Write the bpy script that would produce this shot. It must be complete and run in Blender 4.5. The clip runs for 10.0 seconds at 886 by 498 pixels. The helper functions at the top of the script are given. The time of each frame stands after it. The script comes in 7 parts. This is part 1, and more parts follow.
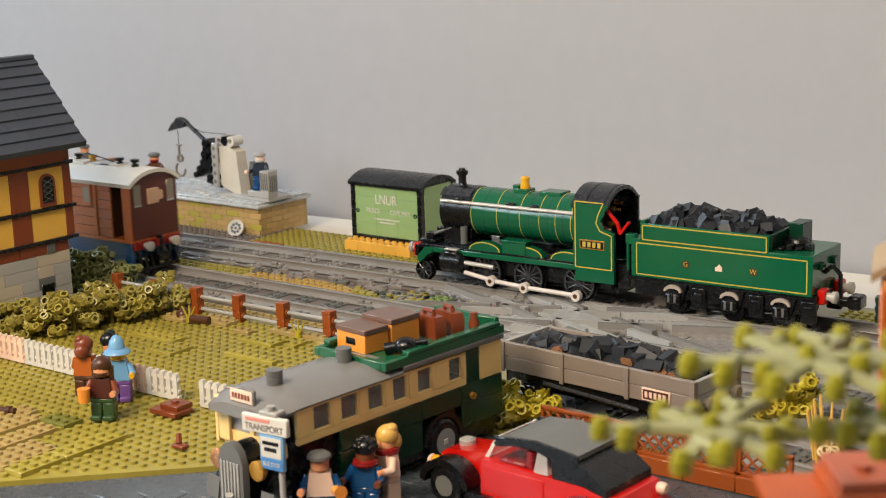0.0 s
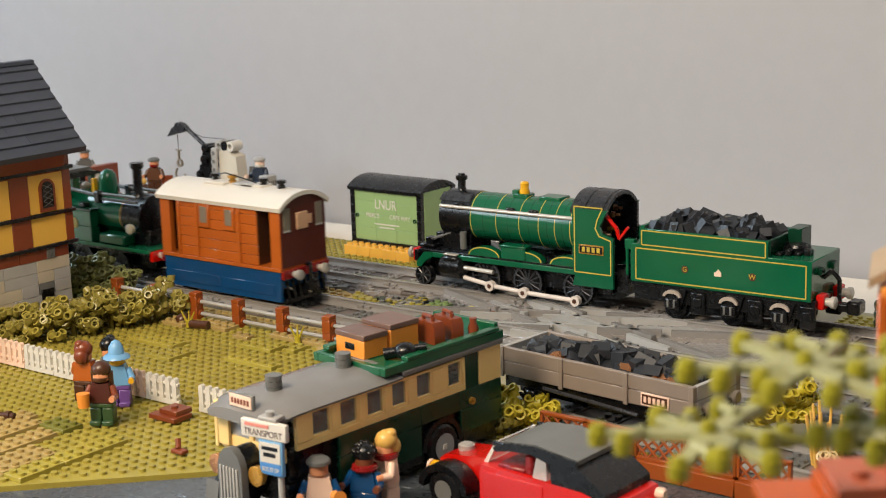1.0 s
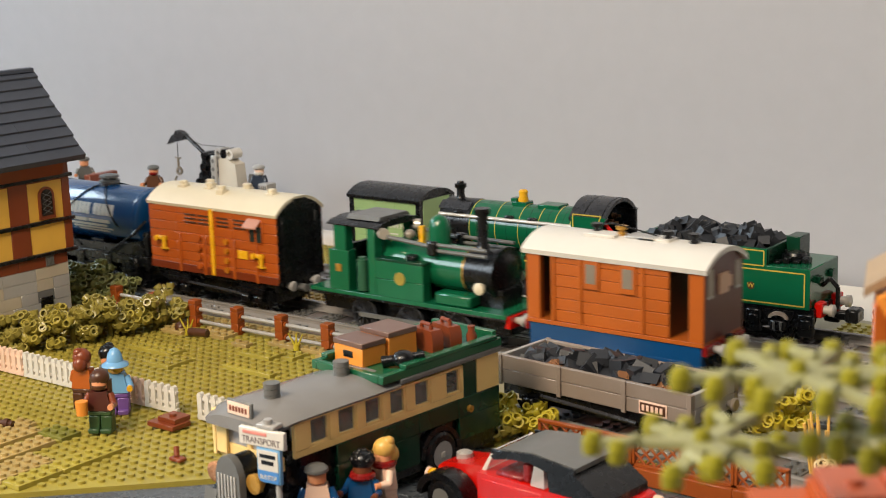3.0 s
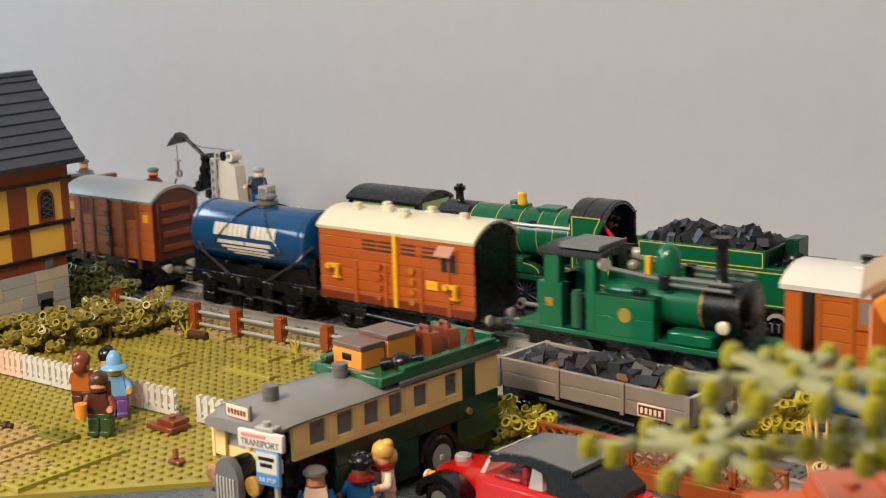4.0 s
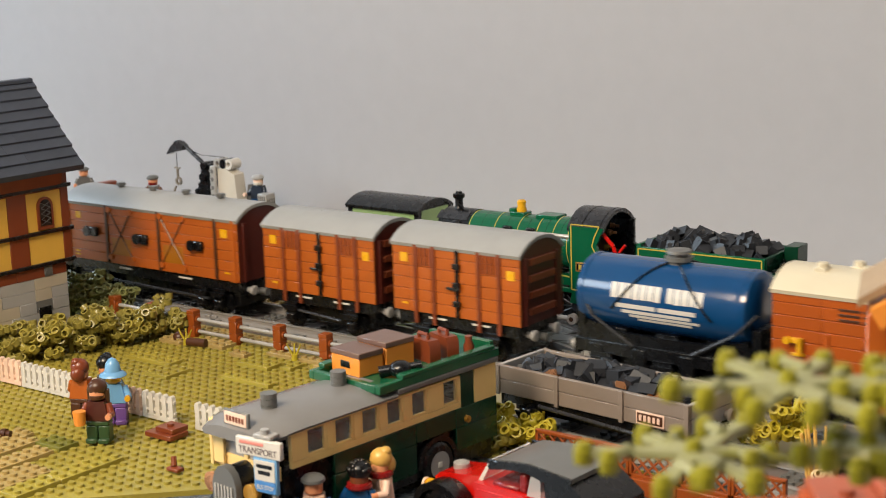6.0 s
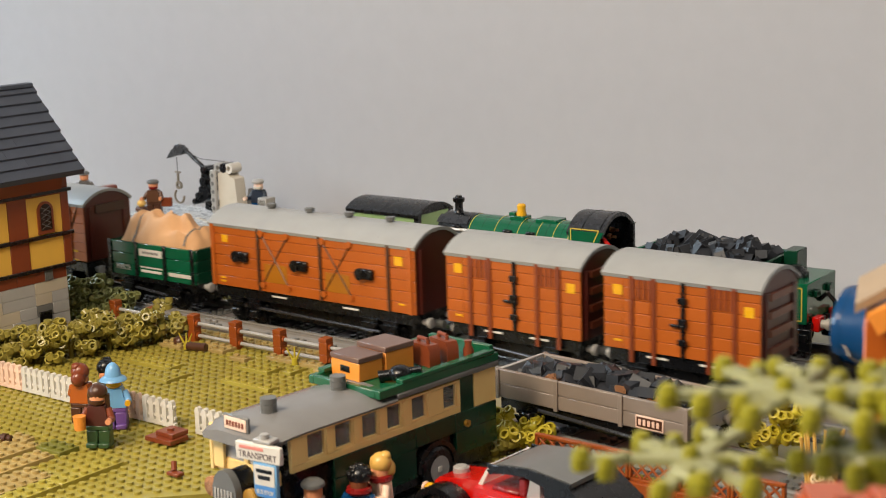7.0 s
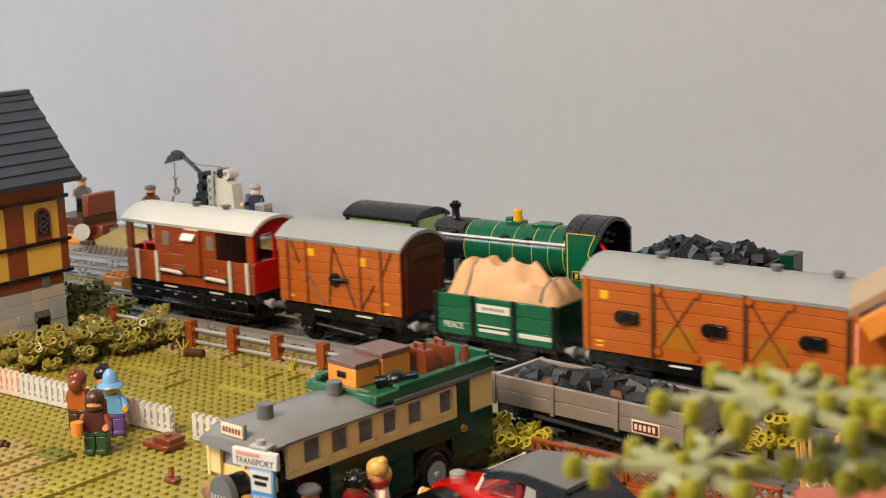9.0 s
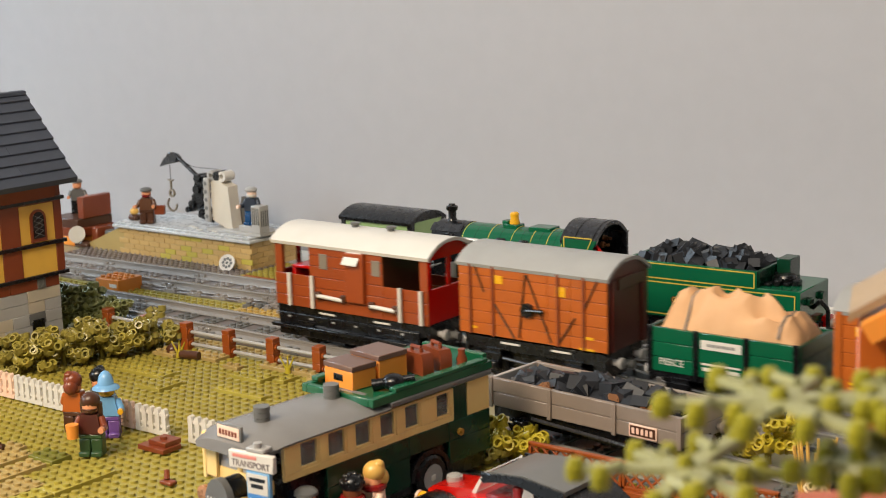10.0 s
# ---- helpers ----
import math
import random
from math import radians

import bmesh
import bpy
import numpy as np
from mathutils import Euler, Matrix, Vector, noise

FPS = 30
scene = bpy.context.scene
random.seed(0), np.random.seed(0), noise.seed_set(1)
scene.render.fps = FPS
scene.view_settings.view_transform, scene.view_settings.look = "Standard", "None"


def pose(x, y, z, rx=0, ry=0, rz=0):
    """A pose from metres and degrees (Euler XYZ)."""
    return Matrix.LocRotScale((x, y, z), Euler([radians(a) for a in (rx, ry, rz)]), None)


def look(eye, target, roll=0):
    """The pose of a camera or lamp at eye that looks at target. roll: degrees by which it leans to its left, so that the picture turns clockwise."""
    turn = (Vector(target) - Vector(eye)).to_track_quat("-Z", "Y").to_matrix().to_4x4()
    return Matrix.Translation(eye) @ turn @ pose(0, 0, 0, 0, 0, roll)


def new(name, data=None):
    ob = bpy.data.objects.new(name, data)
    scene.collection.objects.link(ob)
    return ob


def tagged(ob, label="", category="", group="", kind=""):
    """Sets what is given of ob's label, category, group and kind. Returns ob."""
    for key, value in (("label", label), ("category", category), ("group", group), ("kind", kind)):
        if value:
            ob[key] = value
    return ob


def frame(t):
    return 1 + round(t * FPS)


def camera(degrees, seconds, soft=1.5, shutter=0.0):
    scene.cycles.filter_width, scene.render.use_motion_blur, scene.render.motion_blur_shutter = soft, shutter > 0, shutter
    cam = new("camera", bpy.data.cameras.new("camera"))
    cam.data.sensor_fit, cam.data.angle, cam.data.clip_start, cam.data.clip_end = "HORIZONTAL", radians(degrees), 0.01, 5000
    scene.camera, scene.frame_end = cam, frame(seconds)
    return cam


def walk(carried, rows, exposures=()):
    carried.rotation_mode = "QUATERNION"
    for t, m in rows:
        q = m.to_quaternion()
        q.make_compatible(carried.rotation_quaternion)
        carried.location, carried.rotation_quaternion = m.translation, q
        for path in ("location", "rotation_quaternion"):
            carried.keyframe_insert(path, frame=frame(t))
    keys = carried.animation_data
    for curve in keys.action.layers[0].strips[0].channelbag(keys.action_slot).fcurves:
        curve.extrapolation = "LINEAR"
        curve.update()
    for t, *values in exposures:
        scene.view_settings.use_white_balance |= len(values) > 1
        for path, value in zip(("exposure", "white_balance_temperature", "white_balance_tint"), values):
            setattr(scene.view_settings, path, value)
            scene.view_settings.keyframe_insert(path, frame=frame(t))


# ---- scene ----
cam = camera(32.29, 10.0, soft=1.0, shutter=0.5)
# the camera stands almost still: a slow tilt up and a drift of a few millimetres
PATH = [
    (0, 0.90229, -0.81864, 0.31262, 77.541, 1.759, 37.670),
    (0.5, 0.90234, -0.81867, 0.31247, 77.648, 1.773, 37.668),
    (1, 0.90324, -0.81895, 0.31332, 77.704, 1.749, 37.675),
    (1.5, 0.90340, -0.81872, 0.31281, 77.796, 1.747, 37.665),
    (2, 0.90255, -0.81879, 0.31325, 77.857, 1.690, 37.662),
    (2.5, 0.90362, -0.81871, 0.31346, 77.941, 1.738, 37.688),
    (4, 0.90607, -0.81892, 0.31432, 78.062, 1.731, 37.708),
    (4.5, 0.90499, -0.81706, 0.31292, 78.125, 1.750, 37.706),
    (5, 0.90657, -0.81883, 0.31380, 78.162, 1.811, 37.685),
    (5.5, 0.90683, -0.81790, 0.31351, 78.261, 1.758, 37.730),
    (7, 0.90850, -0.81839, 0.31527, 78.467, 1.799, 37.762),
    (7.5, 0.90905, -0.81820, 0.31510, 78.510, 1.879, 37.762),
    (8, 0.90972, -0.81758, 0.31460, 78.572, 1.902, 37.785),
    (8.5, 0.90970, -0.81846, 0.31607, 78.572, 1.891, 37.737),
    (9, 0.91082, -0.81884, 0.31662, 78.612, 1.941, 37.682),
    (9.5, 0.90862, -0.81798, 0.31549, 78.690, 1.808, 37.604),
    (10, 0.90813, -0.81843, 0.31560, 78.750, 1.728, 37.503),
]
cam.data.dof.use_dof = True
cam.data.dof.focus_distance, cam.data.dof.aperture_fstop = 1.08, 20.0
walk(cam, [(t, pose(*p)) for t, *p in PATH])

scene.view_settings.exposure = 0.0

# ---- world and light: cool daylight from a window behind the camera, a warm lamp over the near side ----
world = bpy.data.worlds.new("sky")
scene.world = world
world.use_nodes = True
wn = world.node_tree.nodes
sky = wn.new("ShaderNodeTexSky")
sky.sky_type = "NISHITA"
sky.sun_disc = False
sky.sun_elevation, sky.sun_rotation = radians(35), radians(200)
wn["Background"].inputs["Strength"].default_value = 0.1
world.node_tree.links.new(sky.outputs[0], wn["Background"].inputs["Color"])


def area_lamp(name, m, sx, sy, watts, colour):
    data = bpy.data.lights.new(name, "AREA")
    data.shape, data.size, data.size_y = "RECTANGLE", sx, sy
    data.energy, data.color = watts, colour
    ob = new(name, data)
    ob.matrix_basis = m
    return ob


# warm lamp out of view, placed from the falloff; no fixture modelled
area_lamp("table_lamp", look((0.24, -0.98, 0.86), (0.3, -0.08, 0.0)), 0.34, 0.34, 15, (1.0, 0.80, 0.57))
# soft fill added overhead, out of view, to lift the foreground
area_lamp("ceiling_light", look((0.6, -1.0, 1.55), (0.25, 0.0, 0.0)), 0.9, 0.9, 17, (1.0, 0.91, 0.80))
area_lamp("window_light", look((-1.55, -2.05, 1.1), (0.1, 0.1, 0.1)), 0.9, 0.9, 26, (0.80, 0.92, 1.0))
# cool light added from the left; its west window is assumed, unseen
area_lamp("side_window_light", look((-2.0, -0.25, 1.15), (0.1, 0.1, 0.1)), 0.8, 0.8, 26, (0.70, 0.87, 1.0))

# ---- materials ----
MM = 0.001


def rgb(hexa):
    out = []
    for i in (0, 2, 4):
        v = int(hexa[i:i + 2], 16) / 255
        out.append(v / 12.92 if v < 0.04045 else ((v + 0.055) / 1.055) ** 2.4)
    return out


MATS = {}


def plastic(name, hexa, rough=0.32, spread=0.10, bump=0.05, metal=0.0, coat=0.0, trans=0.0, alpha=1.0):
    """Moulded plastic: soft colour drift, faint dust and hair scratches."""
    if name in MATS:
        return MATS[name]
    m = bpy.data.materials.new(name)
    m.use_nodes = True
    n, l = m.node_tree.nodes, m.node_tree.links
    b = n["Principled BSDF"]
    c = rgb(hexa)
    tc = n.new("ShaderNodeTexCoord")
    info = n.new("ShaderNodeObjectInfo")
    big = n.new("ShaderNodeTexNoise")
    big.inputs["Scale"].default_value, big.inputs["Detail"].default_value = 45, 4
    fine = n.new("ShaderNodeTexNoise")
    fine.inputs["Scale"].default_value, fine.inputs["Detail"].default_value = 160, 3
    for t in (big, fine):
        l.new(tc.outputs["Object"], t.inputs["Vector"])
    add = n.new("ShaderNodeMath")
    add.operation = "MULTIPLY_ADD"
    l.new(info.outputs["Random"], add.inputs[0])
    add.inputs[1].default_value = 0.35
    l.new(big.outputs["Fac"], add.inputs[2])
    ramp = n.new("ShaderNodeMapRange")
    ramp.inputs["From Min"].default_value, ramp.inputs["From Max"].default_value = 0.3, 1.0
    ramp.inputs["To Min"].default_value, ramp.inputs["To Max"].default_value = 1 - spread, 1 + spread
    l.new(add.outputs[0], ramp.inputs["Value"])
    hsv = n.new("ShaderNodeHueSaturation")
    hsv.inputs["Color"].default_value = (*c, 1)
    l.new(ramp.outputs[0], hsv.inputs["Value"])
    l.new(hsv.outputs[0], b.inputs["Base Color"])
    rr = n.new("ShaderNodeMapRange")
    rr.inputs["To Min"].default_value, rr.inputs["To Max"].default_value = max(0.05, rough - 0.07), rough + 0.02
    l.new(fine.outputs["Fac"], rr.inputs["Value"])
    l.new(rr.outputs[0], b.inputs["Roughness"])
    bp = n.new("ShaderNodeBump")
    bp.inputs["Strength"].default_value, bp.inputs["Distance"].default_value = bump, 0.0004
    l.new(big.outputs["Fac"], bp.inputs["Height"])
    l.new(bp.outputs[0], b.inputs["Normal"])
    b.inputs["Metallic"].default_value = metal
    b.inputs["Coat Weight"].default_value = coat
    b.inputs["Transmission Weight"].default_value = trans
    b.inputs["Alpha"].default_value = alpha
    MATS[name] = m
    return m


OLIVE = plastic("olive_plastic", "9c9040", 0.38, 0.16)
OLIVE_L = plastic("light_olive_plastic", "a39742", 0.36, 0.12)
OLIVE_D = plastic("dark_olive_plastic", "70702f", 0.4, 0.16)
YOLIVE = plastic("yellow_olive_plastic", "b0a02c", 0.38, 0.12)
SAND_G = plastic("sand_green_plastic", "7f9460", 0.4, 0.12)
TAN = plastic("tan_plastic", "cdb688", 0.36)
DTAN = plastic("dark_tan_plastic", "a8925c", 0.4)
GREY = plastic("light_grey_plastic", "a3a2a0", 0.33)
DGREY = plastic("dark_grey_plastic", "646564", 0.36)
BALLAST = plastic("track_grey_plastic", "8c8784", 0.3)
BALLAST_D = plastic("brown_grey_plastic", "6f6662", 0.36, 0.16)
RAILG = plastic("rail_grey_plastic", "85827f", 0.22)
BLACK = plastic("black_plastic", "0c0d10", 0.3)
COAL = plastic("coal_plastic", "202329", 0.5, 0.12)
SLATE = plastic("slate_plastic", "383e4b", 0.4, 0.14)
# reddish brown ends toned down to maroon: their shade is in the colour
MAROON_SHADE = plastic("maroon_shade_plastic", "54221a", 0.34)
WHITE = plastic("white_plastic", "d2cec6", 0.34, 0.05)
ROOFG = plastic("roof_pale_grey_plastic", "979795", 0.32)
CREAM = plastic("cream_plastic", "d3c9b0", 0.34, 0.05)
RBROWN = plastic("reddish_brown_plastic", "7a3a20", 0.34)
DBROWN = plastic("dark_brown_plastic", "4a2c1c", 0.36)
ORANGE = plastic("dark_orange_plastic", "ac581d", 0.34, 0.09)
ORANGE_L = plastic("bright_orange_plastic", "e8933c", 0.34)
BOTTLEG = plastic("bottle_green_plastic", "2c5a44", 0.36)
ROOFD = plastic("charcoal_plastic", "2b2c30", 0.3, 0.1)
VANRED = plastic("red_brown_plastic", "a54f19", 0.34, 0.09)
FENCEO = plastic("rust_plastic", "92481a", 0.36)
RACKG = plastic("rack_green_plastic", "17573a", 0.26)
GREEN = plastic("green_plastic", "0c583b", 0.2, 0.10, coat=0.2)
GREEN_D = plastic("dark_green_plastic", "0a3826", 0.26, 0.12)
LGREEN = plastic("pale_green_plastic", "90ad77", 0.34, 0.05)
BLUE = plastic("dark_blue_plastic", "0f4272", 0.2, 0.08, coat=0.3)
SKYBLUE = plastic("sky_blue_plastic", "6fa3cf", 0.34)
RED = plastic("red_plastic", "c8140c", 0.25, 0.06, coat=0.2)
DRED = plastic("dark_red_plastic", "7c1414", 0.3)
YELLOW = plastic("mustard_plastic", "d8aa48", 0.36, 0.08)
GOLDY = plastic("yellow_plastic", "e0a81e", 0.3)
PALEY = plastic("pale_yellow_plastic", "efcf88", 0.34, 0.06)
PEARL = plastic("pearl_gold_plastic", "b88a3a", 0.3, metal=0.4)
STEEL = plastic("silver_plastic", "c9c4bc", 0.2, metal=0.35)
PEWTER = plastic("pewter_plastic", "8c8478", 0.32, metal=0.3)
COPPER = plastic("copper_plastic", "bd8862", 0.3, metal=0.6)
FLESH = plastic("nougat_plastic", "d9946a", 0.36)
DFLESH = plastic("brown_nougat_plastic", "6e3c22", 0.36)
BLONDE = plastic("blonde_plastic", "d8ac58", 0.36)
PURPLE = plastic("purple_plastic", "6b4a8c", 0.36)
PINKW = plastic("pinkish_white_plastic", "e9c9b4", 0.34)
CLOTH = plastic("tan_cloth", "c99c70", 0.75, 0.12, bump=0.3)
GLASSY = plastic("dark_glazing", "202a28", 0.12)
BUSGL = plastic("bus_glazing", "dde0da", 0.08, 0.02, alpha=0.12)
WHEELG = plastic("wheel_grey_plastic", "33353a", 0.25)
CLEARP = plastic("clear_plastic", "ececec", 0.1, 0.02, alpha=0.38)
# unseen walls and ceiling, toned darker to cut bounced light
ROOMP = plastic("room_paint", "a8a4a0", 0.85, 0.04)
PAINT = plastic("wall_paint", "a8a9af", 0.8, 0.03, bump=0.1)
BOARD = plastic("white_board", "e4ddd2", 0.6, 0.04)
ROADT = plastic("road_tile_plastic", "4c5258", 0.3, 0.14)
WOODF = plastic("floor_wood", "8a6a48", 0.5, 0.2)


# ---- mesh tools, in millimetres ----
def box(bm, x0, x1, y0, y1, z0, z1, c=0.25):
    """A box with small chamfers."""
    c = min(c, (x1 - x0) * 0.3, (y1 - y0) * 0.3, (z1 - z0) * 0.3)
    lo, hi = (x0, y0, z0), (x1, y1, z1)
    v = {}
    for sx in (0, 1):
        for sy in (0, 1):
            for sz in (0, 1):
                s = (sx, sy, sz)
                for k in range(3):
                    q = [hi[i] if s[i] else lo[i] for i in range(3)]
                    for i in range(3):
                        if i != k:
                            q[i] += -c if s[i] else c
                    v[s, k] = bm.verts.new(q)
    for k in range(3):
        i, j = [n for n in range(3) if n != k]
        for e in (0, 1):
            loop = []
            for a, b in ((0, 0), (1, 0), (1, 1), (0, 1)):
                s = [0, 0, 0]
                s[k], s[i], s[j] = e, a, b
                loop.append(v[tuple(s), k])
            flip = (e == 0) != (k == 1)
            bm.faces.new(loop[::-1] if flip else loop)
        for a in (0, 1):
            for b in (0, 1):
                s0, s1 = [0, 0, 0], [0, 0, 0]
                s0[i] = s1[i] = a
                s0[j] = s1[j] = b
                s1[k] = 1
                s0, s1 = tuple(s0), tuple(s1)
                bm.faces.new([v[s0, i], v[s1, i], v[s1, j], v[s0, j]])
    for sx in (0, 1):
        for sy in (0, 1):
            for sz in (0, 1):
                s = (sx, sy, sz)
                bm.faces.new([v[s, 0], v[s, 1], v[s, 2]])
    return bm


def cyl(bm, p0, p1, r0, r1=None, n=16):
    """A cylinder or cone from p0 to p1."""
    r1 = r0 if r1 is None else r1
    p0, p1 = Vector(p0), Vector(p1)
    d = (p1 - p0).normalized()
    a = d.orthogonal().normalized()
    b = d.cross(a)
    low, top = [], []
    for i in range(n):
        w = 2 * math.pi * i / n
        q = a * math.cos(w) + b * math.sin(w)
        low.append(bm.verts.new(p0 + q * r0))
        top.append(bm.verts.new(p1 + q * r1))
    for i in range(n):
        j = (i + 1) % n
        bm.faces.new([low[i], low[j], top[j], top[i]])
    bm.faces.new(low[::-1])
    bm.faces.new(top)
    return bm


def ring(bm, c, axis, r, w, h, n=20):
    """A flat ring of outer radius r, radial width w and depth h along axis."""
    c, d = Vector(c), Vector(axis).normalized()
    a = d.orthogonal().normalized()
    b = d.cross(a)
    rows = []
    for rr, k in ((r, 0), (r, h), (r - w, h), (r - w, 0)):
        rows.append([bm.verts.new(c + d * k + (a * math.cos(2 * math.pi * i / n) + b * math.sin(2 * math.pi * i / n)) * rr) for i in range(n)])
    for k in range(4):
        p, q = rows[k], rows[(k + 1) % 4]
        for i in range(n):
            j = (i + 1) % n
            bm.faces.new([p[i], p[j], q[j], q[i]])
    return bm


def prism(bm, poly, axis, a, b):
    """A polygon, given in the two axes left over, drawn out along axis from a to b."""
    k = "xyz".index(axis)
    order = [n for n in range(3) if n != k]
    def at(u, v, w):
        q = [0, 0, 0]
        q[order[0]], q[order[1]], q[k] = u, v, w
        return bm.verts.new(q)
    lo = [at(u, v, a) for u, v in poly]
    hi = [at(u, v, b) for u, v in poly]
    n = len(poly)
    for i in range(n):
        j = (i + 1) % n
        bm.faces.new([lo[i], lo[j], hi[j], hi[i]])
    bm.faces.new(lo[::-1])
    bm.faces.new(hi)
    return bm


def lathe(bm, c, axis, prof, n=20):
    """A turned body: prof holds (distance along axis, radius)."""
    c, d = Vector(c), Vector(axis).normalized()
    a = d.orthogonal().normalized()
    b = d.cross(a)
    rows = [[bm.verts.new(c + d * h + (a * math.cos(2 * math.pi * i / n) + b * math.sin(2 * math.pi * i / n)) * max(r, 0.01)) for i in range(n)] for h, r in prof]
    for p, q in zip(rows, rows[1:]):
        for i in range(n):
            j = (i + 1) % n
            bm.faces.new([p[i], p[j], q[j], q[i]])
    bm.faces.new(rows[0][::-1])
    bm.faces.new(rows[-1])
    return bm


def ball(bm, c, r, squash=1.0, n=12):
    prof = [(-r * squash * math.cos(math.pi * i / 8), r * math.sin(math.pi * i / 8)) for i in range(9)]
    return lathe(bm, c, (0, 0, 1), prof, n)


def stud(bm, x, y, z, n=10, r=2.45):
    """A stud without its hidden bottom."""
    lo = [bm.verts.new((x + r * math.cos(2 * math.pi * i / n), y + r * math.sin(2 * math.pi * i / n), z)) for i in range(n)]
    hi = [bm.verts.new((x + r * 0.95 * math.cos(2 * math.pi * i / n), y + r * 0.95 * math.sin(2 * math.pi * i / n), z + 1.7)) for i in range(n)]
    for i in range(n):
        j = (i + 1) % n
        bm.faces.new([lo[i], lo[j], hi[j], hi[i]])
    bm.faces.new(hi)


def pipe(bm, pts, r, n=8):
    for p, q in zip(pts, pts[1:]):
        cyl(bm, p, q, r, n=n)
    return bm


def arch(w, z0, z1, n=10, t=2.4):
    """A curved roof's cross-section in (y, z): an arc over the width 2w from z0 at the eaves to z1 at the crown."""
    top = [(-w + 2 * w * i / n, z0 + (z1 - z0) * (1 - abs(-1 + 2 * i / n) ** 2.3)) for i in range(n + 1)]
    low = [(y * 0.97, z - t) for y, z in reversed(top)]
    return top + low


def finish(bm, name, material):
    bmesh.ops.recalc_face_normals(bm, faces=bm.faces)
    bm.transform(Matrix.Scale(MM, 4))
    me = bpy.data.meshes.new(name)
    bm.to_mesh(me)
    bm.free()
    me.polygons.foreach_set("use_smooth", [True] * len(me.polygons))
    me.set_sharp_from_angle(angle=radians(38))
    me.materials.append(material)
    return me


def part(name, bm, material, parent=None, label=""):
    """One mesh object under a thing or a part; bm in millimetres of the thing's space."""
    ob = new(name, finish(bm, name, material))
    ob.parent = parent
    if label:
        tagged(ob, label)
    return ob


def copies(name, mesh, places, parent):
    """Alike pieces on one mesh, moved to places given in millimetres."""
    for x, y, z in places:
        ob = new(name, mesh)
        ob.location = (x * MM, y * MM, z * MM)
        ob.parent = parent


def thing(name, x, y, z, rz, label, category, group=""):
    ob = new(name)
    ob.empty_display_size = 0.01
    ob.matrix_basis = pose(x * MM, y * MM, z * MM, 0, 0, rz)
    return tagged(ob, label, category, group)


def solid(name, bm, material, label="", category="", group="", kind=""):
    return tagged(part(name, bm, material), label, category, group, kind)


def writing(body, size, material, parent, m, name="lettering", depth=0.15, squeeze=1.0):
    """Raised letters, size in millimetres, upright in the plane given by m (metres)."""
    cu = bpy.data.curves.new(name, "FONT")
    cu.body, cu.size, cu.extrude = body, size * MM, depth * MM
    cu.align_x, cu.align_y = "CENTER", "CENTER"
    tmp = new("tmp", cu)
    bpy.context.view_layer.update()
    me = bpy.data.meshes.new_from_object(tmp.evaluated_get(bpy.context.evaluated_depsgraph_get()))
    bpy.data.objects.remove(tmp)
    me.transform(Matrix.Diagonal((squeeze, 1, 1, 1)))
    me.materials.clear()
    me.materials.append(material)
    ob = new(name, me)
    ob.parent = parent
    ob.matrix_basis = m
    return ob


def facing_south(x, y, z):
    """Plane of writing on a side that faces -y, in millimetres."""
    return pose(x * MM, y * MM, z * MM, 90, 0, 0)


def noisy(seed):
    return random.Random(seed)


# ---- the setting: room, table, ground ----
def structure(name, bm, material, label=""):
    return solid(name, bm, material, label, kind="structure")


bm = bmesh.new()
box(bm, -2100, 2600, -2200, 480, -770, -750)
structure("floor", bm, WOODF, "worn wooden floor under the layout table")
bm = bmesh.new()
box(bm, -2100, 2600, -2200, 480, 1700, 1720)
structure("ceiling", bm, ROOMP)
bm = bmesh.new()
box(bm, -2300, 2700, 0, 60, -750, 1700)
wall = structure("wall_north", bm, PAINT, "plain pale grey painted wall behind the layout")
wall.matrix_basis = pose(0.086, 0.409, 0, 0, 0, 3.9)
bm = bmesh.new()
box(bm, -2160, -2100, -2200, -700, -750, 1700)
box(bm, -2160, -2100, -700, 300, -750, 700)
box(bm, -2160, -2100, -700, 300, 1600, 1700)
structure("wall_west", bm, ROOMP)
bm = bmesh.new()
box(bm, 2600, 2660, -2200, 600, -750, 1700)
structure("wall_east", bm, ROOMP)
bm = bmesh.new()
box(bm, -2160, -2050, -2260, -2200, -750, 1700)
box(bm, -1050, 2660, -2260, -2200, -750, 1700)
box(bm, -2050, -1050, -2260, -2200, -750, 600)
box(bm, -2050, -1050, -2260, -2200, 1600, 1700)
structure("wall_south", bm, ROOMP)
bm = bmesh.new()
prism(bm, [(-2050, -620), (1900, -620), (1900, 522), (-2050, 254)], "z", -26, -6)
structure("table_top", bm, BOARD, "white board table top under the model railway")
bm = bmesh.new()
prism(bm, [(-600, 12), (170, 12), (300, 12), (300, -104), (720, -104), (720, 290), (200, 300), (-600, 300)], "z", -5.9, -0.4)
box(bm, -1950, -600.2, 30, 104, -5.9, -0.4)
box(bm, 720.2, 1850, 30, 104, -5.9, -0.4)
structure("ground", bm, plastic("drab_plastic", "8f876a", 0.4, 0.15), "tan baseplate under the tracks")


def inside(poly, x, y):
    hit = False
    for (x0, y0), (x1, y1) in zip(poly, poly[1:] + poly[:1]):
        if (y0 > y) != (y1 > y) and x < (x1 - x0) * (y - y0) / (y1 - y0) + x0:
            hit = not hit
    return hit


